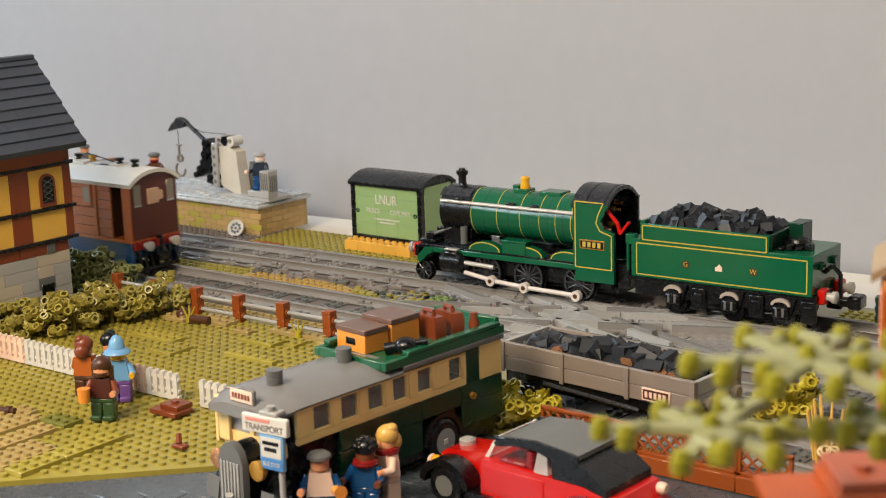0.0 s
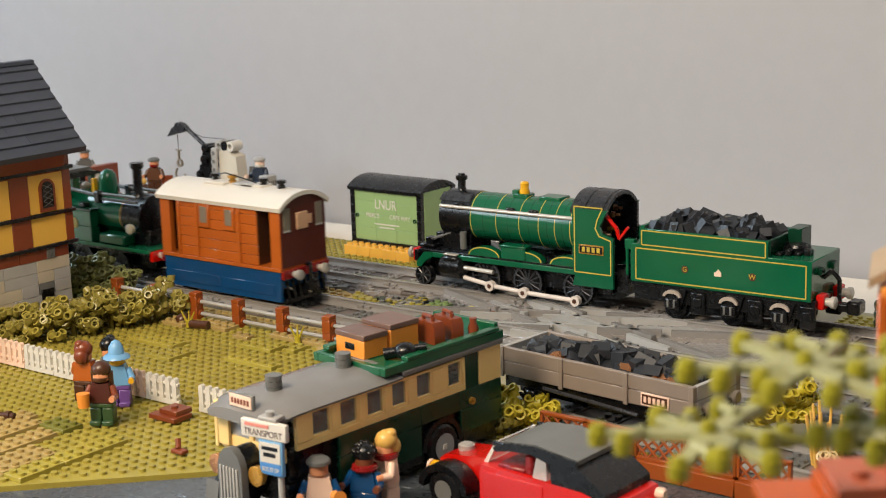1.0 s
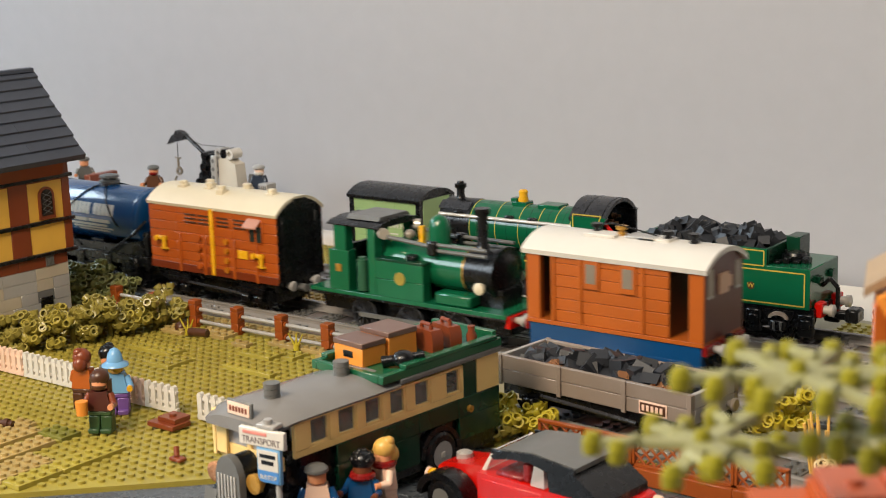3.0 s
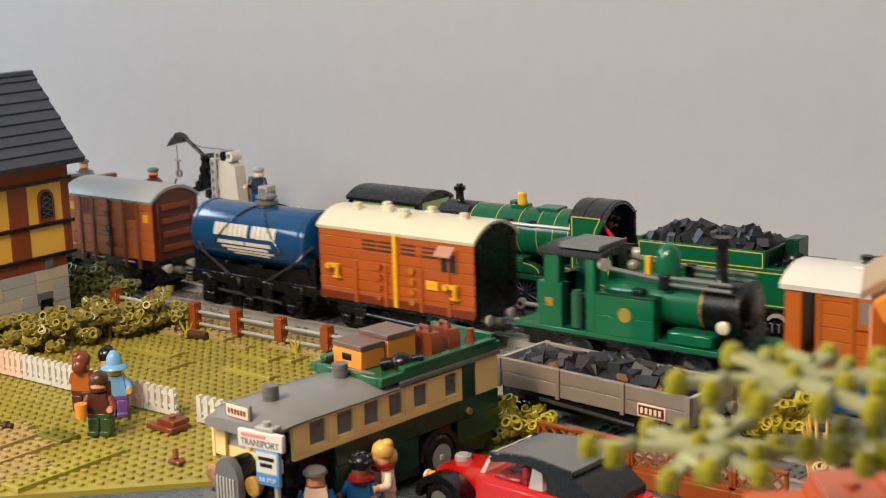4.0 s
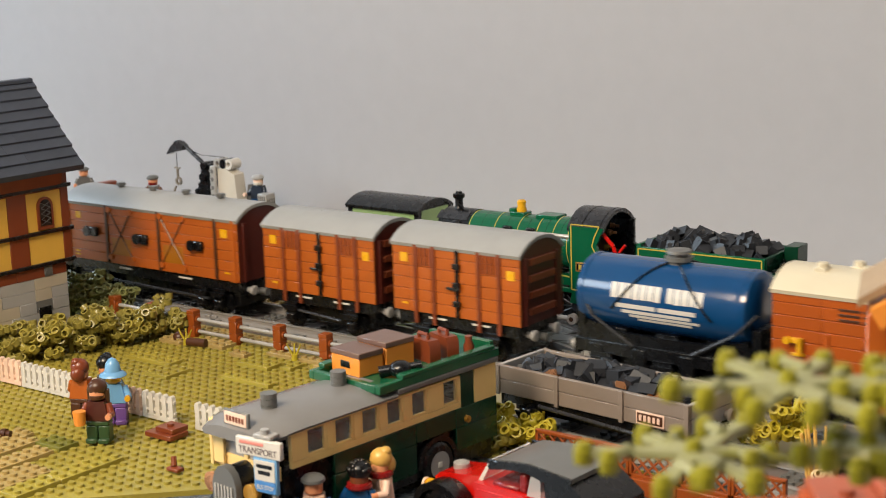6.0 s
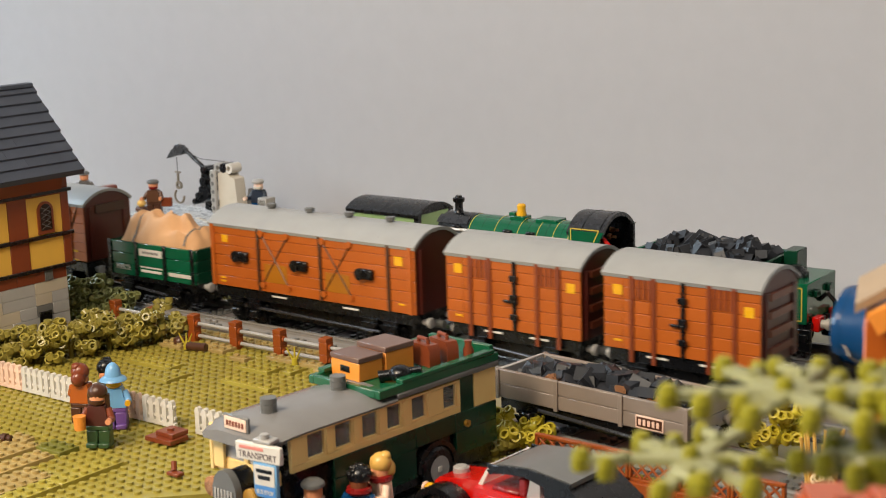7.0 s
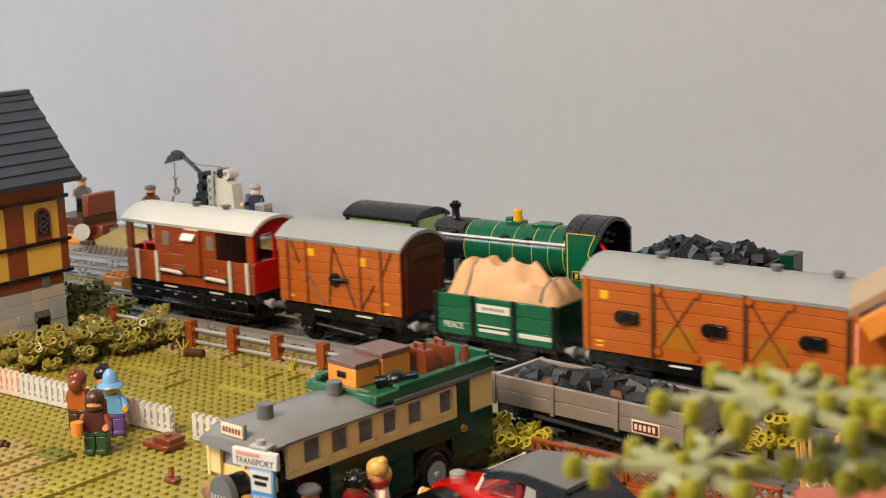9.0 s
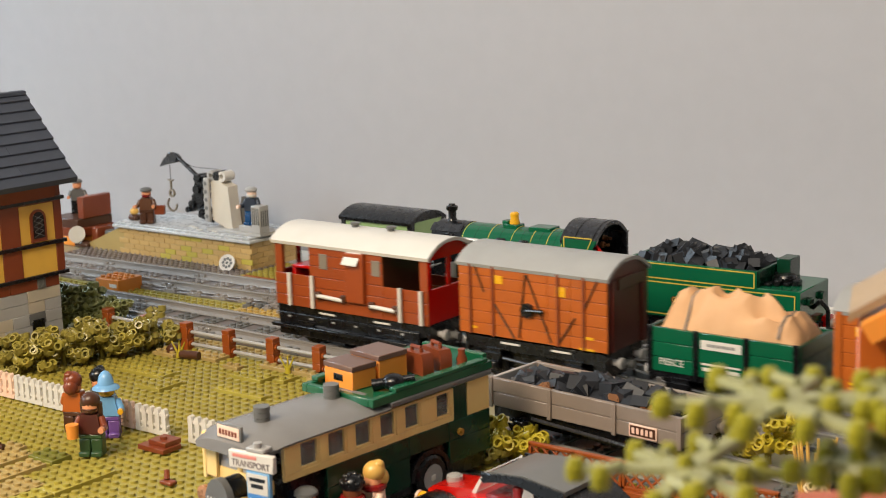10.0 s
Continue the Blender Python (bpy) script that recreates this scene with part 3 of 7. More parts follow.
def horse_box(x):
    root = vehicle("cattle_van", x, "reddish brown planked van with cream roof and yellow rails", "goods van")
    L = 150.0
    running_gear(root, L - 6, (-50, -36, 36, 50))
    planked_body(root, L, HALF, 35, 91, 7, (-42, -6, 26, 50), VANRED, BLACK, 102)
    roof(root, L + 2, HALF + 1.5, 91, 103, CREAM)
    posts(root, (-38, -8, 26, 52), HALF, 33, 66, VANRED, 3, "side_post")
    posts(root, (2,), HALF, 34, 90, GOLDY, 3.6, "yellow_post", 2)
    for a in (-24, -8, 14, 34):
        for k in range(3):
            bm = bmesh.new()
            box(bm, a - 7, a + 7, -HALF - 0.5, -HALF + 0.2, 82 - k * 3.2, 83.6 - k * 3.2, 0.2)
            part("vent_slot", bm, DBROWN, root)
    for a, z in ((-58, 60), (56, 56)):
        bm = bmesh.new()
        box(bm, a - 5, a + 5, -HALF - 3.4, -HALF, z - 1.8, z + 1.8, 0.6)
        cyl(bm, (a + 3, -HALF - 2.6, z + 2), (a + 3, -HALF - 2.6, z - 9), 2.0, n=10)
        cyl(bm, (a - 5, -HALF - 1.5, z), (a - 5, -HALF - 5, z), 2.4, n=12)
        box(bm, a - 3, a + 6, -HALF - 2.0, -HALF, z - 10, z - 8, 0.4)
        part("yellow_clip", bm, GOLDY, root)
    for a in (-14, 18):
        for k in range(4):
            bm = bmesh.new()
            cyl(bm, (a, -HALF, 40 + k * 8), (a, -HALF - 2.4, 40 + k * 8), 2.5, n=10)
            part("hinge_stud", bm, VANRED if a < 0 else YELLOW_B, root)
    bm = bmesh.new()
    box(bm, 44, 60, -HALF - 1.2, -HALF, 66, 84)
    part("window_frame", bm, VANRED, root)
    bm = bmesh.new()
    box(bm, -74.6, 74.6, -HALF - 0.9, -HALF, 33.5, 40, 0.4)
    part("sole_bar", bm, plastic("dark_rust_plastic", "6d2c12", 0.34), root)
    for a in (46, 53.5):
        bm = bmesh.new()
        box(bm, a, a + 5.5, -HALF - 1.6, -HALF - 1.0, 67, 80, 0.2)
        part("window_pane", bm, GLASSY, root)
    bm = bmesh.new()
    prism(bm, [(-HALF - 7, 80), (-HALF, 86), (-HALF, 85), (-HALF - 7, 79)], "x", 43, 58)
    part("window_flap", bm, plastic("rosy_plastic", "b98470", 0.34), root)
    marks(root, [(36, 55, 11, 7)], HALF + 0.2, GOLDY)
    for a, yy in ((-50, -8), (-32, 6), (-20, -6), (0, -12), (12, 6), (50, -4)):
        bm = bmesh.new()
        box(bm, a - 4, a + 4, yy - 4, yy + 4, 99, 104, 0.6)
        lathe(bm, (a, yy, 103.6), (0, 0, 1), [(0, 3.6), (3, 3.6), (3.4, 3)], 12)
        part("roof_vent", bm, CREAM, root)
    for k, (w, z) in enumerate(((20, 95), (14, 98), (8, 101))):
        bm = bmesh.new()
        box(bm, L / 2, L / 2 + 1.2 + k * 0.1, -w, w, z - 3, z)
        part("end_step", bm, BLACK, root)
    return root


def tank_wagon(x):
    root = vehicle("tank_wagon", x, "glossy dark blue cylindrical milk tank wagon on black frame", "tank wagon")
    L = 140.0
    running_gear(root, L, (-46, 0, 46), bar=None)
    bm = bmesh.new()
    r, zc = 25.5, 69
    lathe(bm, (-71, 0, zc), (1, 0, 0), [(0, r * 0.5), (1.2, r * 0.85), (3.5, r * 0.985), (6, r), (127, r), (129.5, r * 0.985), (131.8, r * 0.85), (133, r * 0.5)], 48)
    part("tank", bm, BLUE, root)
    for x0 in (-65, 52):
        bm = bmesh.new()
        ring(bm, (x0, 0, zc), (1, 0, 0), r + 0.4, 2, 2.4, 48)
        part("tank_band", bm, BLUE, root)
    bm = bmesh.new()
    lathe(bm, (-2, 0, zc + r - 3), (0, 0, 1), [(0, 8), (4, 8), (4, 9.5), (6.5, 9.5), (6.5, 7), (9, 7), (9, 9), (11, 8.4), (12, 4)], 18)
    part("filler_cap", bm, DGREY, root)
    for s in (-1, 1):
        for e in (-1, 1):
            bm = bmesh.new()
            pipe(bm, [(-2 + e * (4 + 4.2 * k), s * (r + 0.9) * math.sin(0.28 + 0.19 * k), zc + (r + 0.9) * math.cos(0.28 + 0.19 * k)) for k in range(9)], 0.7, 6)
            part("cap_stay", bm, BLACK, root)
            bm = bmesh.new()
            pipe(bm, [(e * 66, s * 20, 70), (e * 66 - e * 12, s * (r + 1.6), 57), (e * 22, s * (r + 1.6), 39)], 1.2, 8)
            part("tank_stay", bm, ROOFD, root)
    for e in (-1, 1):
        bm = bmesh.new()
        box(bm, e * 66 - 3, e * 66 + 3, -22, 22, 36, 60)
        part("end_cradle", bm, BLACK, root)
    for s in (-1, 1):
        bm = bmesh.new()
        for q in (-52, -18, 18, 52):
            box(bm, q - 5, q + 5, s * 24 - 2.5, s * 24 + 2.5, 12, 37, 0.6)
            cyl(bm, (q, s * 25, 22), (q, s * 28, 22), 3.4, n=12)
        prism(bm, [(-66, 38), (-60, 52), (-30, 46), (30, 46), (60, 52), (66, 38)], "y", s * 21 - 2, s * 21 + 2)
        part("frame_plate", bm, BLACK, root)
    for q in (-40, 0, 40):
        bm = bmesh.new()
        box(bm, q - 8, q + 8, -20, 20, 37, 48)
        part("cradle", bm, BLACK, root)
    def wrapped(x0, x1, za, zb, name):
        """A white transfer lying on the tank's curve between two heights."""
        bm = bmesh.new()
        n = 5
        zz = [za + (zb - za) * i / n for i in range(n + 1)]
        outer = [(-math.sqrt((r + 0.35) ** 2 - (z - zc) ** 2), z) for z in zz]
        inner = [(-math.sqrt((r - 0.6) ** 2 - (z - zc) ** 2), z) for z in reversed(zz)]
        prism(bm, outer + inner, "x", x0, x1)
        part(name, bm, WHITE, root)

    x = -40.0
    for k in range(13):
        if k != 7:
            wrapped(x, x + 4.7, 71 + (k % 3) * 0.2, 81, "lettering_block")
        x += 5.5 if k != 6 else 4.0
    for w0, w1, z, hh in ((-36, -6, 66, 1.5), (-4, 24, 66, 1.5), (-32, 20, 62, 1.1), (-26, 26, 59.2, 0.9), (-20, 20, 56.8, 0.8)):
        wrapped(w0, w1, z - hh, z + hh, "lettering_bar")
    return root


def load_height(u):
    """Height of the sheeted load along the wagon, 0 to 1: humps with dips where the ropes pull in."""
    return float(np.interp(u, [-1, -0.92, -0.8, -0.66, -0.58, -0.5, -0.3, 0.3, 0.52, 0.66, 0.72, 0.8, 0.92, 1], [0.0, 0.4, 0.82, 0.92, 0.8, 0.97, 1.02, 1.04, 0.95, 0.74, 0.62, 0.7, 0.5, 0.0]))


def sheet_fold(u, v):
    """Creases of the stretched cloth: ridges fanning out from the ropes, flat facets between them."""
    crease = -1.0
    for cu, cv, w, g in ((-0.58, -1.0, 0.0, 5.0), (0.72, -1.0, 0.6, 6.0), (0.05, 0.2, 1.1, 4.0)):
        ang = math.atan2(v - cv, u - cu) * g + w
        crease += 2.6 * (0.5 - abs((ang / math.pi) % 2 - 1))
    n = Vector((u * 2.3 + 0.7 * v, v * 1.7 - u, 9.0))
    return min(1.5, crease + 9.0 * (0.3 - abs(noise.noise(n)))) + 1.2 * noise.noise(Vector((u * 4, v * 3, 4.0)))


def open_wagon(x):
    root = vehicle("open_wagon", x, "green planked open wagon carrying a roped tan sheeted load", "open wagon")
    L = 108.0
    running_gear(root, L, (-30, 30), bar=None)
    h = HALF - 1
    bm = bmesh.new()
    box(bm, -L / 2 + 1, L / 2 - 1, -h + 1, h - 1, 34, 40)
    part("wagon_floor", bm, BLACK, root)
    for k in range(3):
        z = 34 + k * 10
        for a, b in ((-L / 2, -18), (-18, 18), (18, L / 2)):
            for s in (-1, 1):
                bm = bmesh.new()
                y0, y1 = sorted((s * h, s * (h - 3)))
                box(bm, a, b, y0, y1, z + 0.1, z + 9.9, 0.4)
                part("plank", bm, GREEN, root)
        for e in (-1, 1):
            bm = bmesh.new()
            x0, x1 = sorted((e * (L / 2 + 0.4), e * (L / 2 - 2.6)))
            box(bm, x0, x1, -h + 3, h - 3, z + 0.1, z + 9.9, 0.4)
            part("end_plank", bm, GREEN_D, root)
    posts(root, (-L / 2 + 2, -18, 18, L / 2 - 2), h, 33, 65, BLACK, 3.6)
    for a, w, z, hh in ((0, 29, 56.5, 6.2), (0, 28, 43.6, 1.3), (0, 26, 40.2, 2.2), (36, 28, 40.6, 3.2)):
        bm = bmesh.new()
        box(bm, a - w / 2, a + w / 2, -h - 0.45, -h - 0.02, z - hh / 2, z + hh / 2, 0.1)
        part("lettering_board" if hh > 6 else "lettering_bar", bm, WHITE, root)
    for k in range(6):
        bm = bmesh.new()
        box(bm, -9.5 + k * 3.4, -7.4 + k * 3.4, -h - 0.7, -h - 0.4, 55.6, 57.6, 0.05)
        part("lettering_bar", bm, DGREY, root)
    writing("PIERCE", 6.5, WHITE, root, facing_south(-36, -h - 0.2, 41), squeeze=0.9)
    # sheeted load: a lumpy draped heap
    bm = bmesh.new()
    nx, ny = 60, 30
    grid = []
    for i in range(nx + 1):
        row = []
        for j in range(ny + 1):
            u, v = -1 + 2 * i / nx, -1 + 2 * j / ny
            prof = load_height(u) * max(0.0, 1 - abs(v + 0.12 * math.sin(3 * u)) ** 2.6) ** 0.7 if abs(v) < 0.999 else 0.0
            fold = sheet_fold(u, v)
            row.append(bm.verts.new((u * (L / 2 - 2), v * (h - 4.2), 58 + prof * (29 + 1.9 * fold))))
        grid.append(row)
    for i in range(nx):
        for j in range(ny):
            bm.faces.new([grid[i][j], grid[i + 1][j], grid[i + 1][j + 1], grid[i][j + 1]])
    part("sheet", bm, CLOTH, root, "creased tan cloth sheet")
    for u in (-0.58, 0.72):
        bm = bmesh.new()
        pts = []
        for j in range(13):
            v = -0.97 + 1.94 * j / 12
            prof = load_height(u) * max(0.0, 1 - abs(v + 0.12 * math.sin(3 * u)) ** 2.6) ** 0.7
            fold = sheet_fold(u, v)
            pts.append((u * (L / 2 - 2), v * (h - 4), 58.8 + prof * (29 + 1.9 * fold)))
        pipe(bm, pts, 0.9, 6)
        part("rope", bm, DGREY, root)
    return root


BRAKER = plastic("brake_van_brown_plastic", "92431d", 0.32, 0.09)


def brake_van(x):
    root = vehicle("brake_van", x, "reddish brown brake van with open veranda and white roof", "brake van")
    L = 154.0
    running_gear(root, L, (-44, 44), bar=WHITE)
    h = HALF
    zs = (39, 91)
    bm = bmesh.new()
    box(bm, -L / 2 + 0.5, L / 2 - 0.5, -h + 1.2, h - 1.2, 38.8, 42)
    part("deck", bm, BLACK, root)
    # dark brown core: shade inside the veranda is put into its colour
    bm = bmesh.new()
    box(bm, -40, 34, -h + 1.4, h - 1.4, 42, 92)
    part("cabin", bm, DBROWN, root)
    rows = 6
    hh = 52 / rows
    for k in range(rows):
        for a, b in ((-L / 2, -40), (-40, 34), (34, L / 2)):
            if k >= 3 and a != -40:
                continue
            for s in (-1, 1):
                bm = bmesh.new()
                y0, y1 = sorted((s * h, s * (h - 1.4)))
                box(bm, a, b, y0, y1, 39 + k * hh + 0.12, 39 + (k + 1) * hh - 0.12, 0.35)
                part("plank", bm, BRAKER, root)
    for e in (-1, 1):
        bm = bmesh.new()
        x0, x1 = sorted((e * L / 2, e * (L / 2 - 2)))
        box(bm, x0, x1, -h + 1.6, h - 1.6, 40, 66)
        for y in (-h + 3, 0, h - 3):
            box(bm, x0, x1, y - 2, y + 2, 66, 93)
        poly = [(-h + 1, 88), (h - 1, 88)] + [(y * 0.96, z - 1.5) for y, z in reversed(arch(h, 91, 101, 12)[:13])]
        prism(bm, poly, "x", x0, x1)
        part("end_frame", bm, RED if e > 0 else DRED, root, "red end frame of the veranda")
        for s in (-1, 1):
            bm = bmesh.new()
            box(bm, e * (L / 2 - 4) - 3.6, e * (L / 2 - 4) + 3.6, s * (h - 2.4) - 1.8, s * (h - 2.4) + 1.8, 65, 89)
            part("corner_post", bm, BRAKER, root)
    roof(root, L + 5, h + 2, 91, 102, WHITE)
    for a in (-14, 22):
        bm = bmesh.new()
        lathe(bm, (a, 0, 101), (0, 0, 1), [(0, 3), (3, 3), (3, 4), (4.6, 4), (4.6, 2)], 12)
        part("roof_vent", bm, DGREY, root)
    for a in (-60, -36, 52, 72):
        for s in (-1, 1):
            bm = bmesh.new()
            cyl(bm, (a - 0, s * (h + 2.2), 40), (a - 0, s * (h + 2.2), 66), 1.7, n=10)
            part("grab_rail", bm, WHITE, root)
    for a, b, z in ((-30, 4, 51), (24, 56, 49)):
        for s in (-1, 1):
            bm = bmesh.new()
            cyl(bm, (a, s * (h + 3), z), (b - 8, s * (h + 3), z - 1), 1.7, n=10)
            part("hand_bar", bm, WHITE, root)
            for q in (a, b - 8):
                bm = bmesh.new()
                box(bm, q - 2.5, q + 2.5, min(s * h, s * (h + 4)), max(s * h, s * (h + 4)), z - 3, z + 3, 0.6)
                part("bar_bracket", bm, DBROWN, root)
    for s in (-1, 1):
        bm = bmesh.new()
        y0, y1 = sorted((s * h, s * (h + 4)))
        box(bm, 0, 18, y0, y1, 50, 88)
        part("lookout", bm, BRAKER, root)
        # flap in white: a highlight patch put into its colour
        bm = bmesh.new()
        prism(bm, [(s * (h + 8), 80.5), (s * h, 90), (s * h, 89), (s * (h + 8), 79.5)], "x", 0, 15)
        part("lookout_flap", bm, WHITE, root)
    for a in (-25, 28):
        bm = bmesh.new()
        box(bm, a - 4, a + 4, -h - 0.6, -h + 0.2, 72, 84, 0.3)
        part("window_pane", bm, PEWTER, root)
    bm = bmesh.new()
    box(bm, -L / 2 - 2, L / 2 + 2, -h - 5, -h - 1, 22, 24.5)
    box(bm, -L / 2 - 2, L / 2 + 2, h + 1, h + 5, 22, 24.5)
    part("footboard", bm, BLACK, root)
    for s in (-1, 1):
        bm = bmesh.new()
        box(bm, -L / 2 + 2, L / 2 - 10, s * 25.6 - 1.4, s * 25.6 + 1.4, 15, 33, 0.5)
        part("side_skirt", bm, BLACK, root)
        bm = bmesh.new()
        for k in range(6):
            q = -L / 2 + 14 + k * 23
            box(bm, q - 1.4, q + 1.4, s * 27.4 - 0.6, s * 27.4 + 0.6, 29.6, 31.0, 0.2)
        part("step_bolt", bm, GREY, root)
    bm = bmesh.new()
    box(bm, -L / 2 + 4, -43, -12, 12, 66, 68.5, 0.5)
    box(bm, -L / 2 + 4, -L / 2 + 8, -12, 12, 42, 66, 0.5)
    part("veranda_bench", bm, RED, root)
    return root


def tram_engine(x):
    root = vehicle("tram_engine", x, "dark orange tram engine with blue skirts and white roof", "tram engine")
    L, h = 139.0, 27.0
    bm = bmesh.new()
    for s in (-1, 1):
        y0, y1 = sorted((s * h, s * (h - 3)))
        box(bm, -L / 2 + 2, L / 2 - 2, y0, y1, 13, 39)
    box(bm, -L / 2 + 2, L / 2 - 2, -h + 3, h - 3, 24, 39)
    part("skirt", bm, BLUE, root, "dark blue side skirt")
    for a, b in ((-60, -2), (4, 60)):
        bm = bmesh.new()
        box(bm, a, b, -h - 0.6, -h, 18, 27, 0.3)
        part("skirt_panel", bm, BLUE, root)
    bm = bmesh.new()
    box(bm, -L / 2, L / 2, -h - 1, h + 1, 38, 41)
    part("running_board", bm, ORANGE, root)
    # cabin panels with open doorways at both ends
    for k in range(6):
        for a, b in ((-48, -26), (-26, 24), (24, 44)):
            for s in (-1, 1):
                bm = bmesh.new()
                y0, y1 = sorted((s * h, s * (h - 1.4)))
                z0 = 41 + k * 8.3
                box(bm, a, b, y0, y1, z0 + 0.12, z0 + 8.2, 0.35)
                part("plank", bm, ORANGE, root)
    bm = bmesh.new()
    box(bm, -46, 44, -h + 1.6, h - 1.6, 41, 91)
    part("cabin", bm, DBROWN, root)
    posts(root, (-47, -25, 24), h, 41, 91, ORANGE, 3)
    for e in (-1, 1):
        for s in (-1, 1):
            bm = bmesh.new()
            x0, x1 = sorted((e * L / 2, e * (L / 2 - 11)))
            y0, y1 = sorted((s * h, s * (h - 5)))
            box(bm, x0, x1, y0, y1, 41, 91)
            part("corner_post", bm, ORANGE, root)
        bm = bmesh.new()
        x0, x1 = sorted((e * (L / 2 + 0.4), e * (L / 2 - 3)))
        poly = [(-h + 0.6, 41), (h - 0.6, 41)] + [(y * 0.975, z - 1.4) for y, z in reversed(arch(h, 90, 100, 12)[:13])]
        prism(bm, poly, "x", x0, x1)
        part("end_wall", bm, MAROON_SHADE, root)
        for s in (-1, 1):
            bm = bmesh.new()
            x0, x1 = sorted((e * (L / 2 - 0.5), e * (L / 2 + 0.9)))
            box(bm, x0, x1, s * 19 - 4, s * 19 + 4, 71, 89, 0.3)
            part("end_window", bm, PEWTER, root)
            bm = bmesh.new()
            box(bm, x0, x1 + 0.3 * (e > 0), s * 19 - 4, s * 19 + 4, 69.6, 71.2, 0.2)
            part("window_sill", bm, GREY, root)
        if e > 0:
            bm = bmesh.new()
            x0 = L / 2
            box(bm, x0, x0 + 1.8, -8, 5, 70, 84, 1.4)
            box(bm, x0, x0 + 1.6, -3, 10, 73, 81, 1.4)
            part("end_plate", bm, plastic("buff_plastic", "c9a284", 0.36), root, "pale buff plate")
        bm = bmesh.new()
        x0, x1 = sorted((e * (L / 2 - 1), e * (L / 2 + 2.2)))
        box(bm, x0, x1, -h, h, 32, 39)
        part("buffer_beam", bm, DRED, root)
        for s in (-1, 1):
            bm = bmesh.new()
            lathe(bm, (e * (L / 2 + 2), s * 15, 35), (e, 0, 0), [(0, 2.6), (5, 2.6), (5, 4.2), (7.5, 4.4), (8, 3)], 16)
            part("buffer", bm, GREY if s < 0 else STEEL, root)
        bm = bmesh.new()
        pipe(bm, [(e * (L / 2 + 2), 0, 40), (e * (L / 2 + 6), 0, 42), (e * (L / 2 + 7), 0, 24)], 1.6, 8)
        pipe(bm, [(e * (L / 2 + 2), 4, 32), (e * (L / 2 + 8), 4, 26), (e * (L / 2 + 8), 4, 18)], 1.6, 8)
        box(bm, min(e * (L / 2 + 1), e * (L / 2 + 9)), max(e * (L / 2 + 1), e * (L / 2 + 9)), -5, 5, 20, 26)
        part("hose_and_coupling", bm, BLACK, root)
        bm = bmesh.new()
        for q in range(-3, 4):
            cyl(bm, (e * (L / 2 + 2), q * 7, 14), (e * (L / 2 - 1), q * 7, 30), 1.2, n=6)
        box(bm, e * (L / 2) - 2, e * (L / 2) + 2, -24, 24, 12, 15)
        part("cow_catcher", bm, BLACK, root)
    for a in (-16, 13):
        bm = bmesh.new()
        box(bm, a - 6.5, a + 6.5, -h - 1.4, -h + 0.2, 67, 87.5, 0.5)
        part("window_frame", bm, ORANGE, root)
        bm = bmesh.new()
        box(bm, a - 4.0, a + 4.0, -h - 1.6, -h - 0.9, 71, 84.5, 0.2)
        part("window_pane", bm, PEWTER, root)
    roof(root, L + 6, h + 2.5, 90.5, 101, WHITE, t=3.4)
    for a, y, m in ((-20, -4, WHITE), (10, 0, GREY), (20, 0, WHITE)):
        bm = bmesh.new()
        box(bm, a - 12, a + 12, y - 7, y + 7, 99.6, 102.4, 0.6)
        part("roof_plate", bm, m, root)
    for a, m in ((-28, BLACK), (28, BLACK), (48, BLACK), (-8, PEARL)):
        bm = bmesh.new()
        lathe(bm, (a, 0, 100), (0, 0, 1), [(0, 3.4), (3, 3.4), (3, 2.2), (5, 2.2), (5, 4), (7.4, 4), (7.4, 2)], 14)
        part("roof_fitting", bm, m, root)
    bm = bmesh.new()
    pipe(bm, [(-28, 0, 106), (-14, -2, 109), (4, -1, 106), (20, 0, 103)], 0.6, 6)
    part("roof_cable", bm, BLACK, root)
    for x0 in (-44, 0, 44):
        WHEELSETS.append((root, wheelset(root, x0, 9), x0, 9))
    return root


TENG = plastic("tank_green_plastic", "0f6040", 0.2, 0.1, coat=0.2)


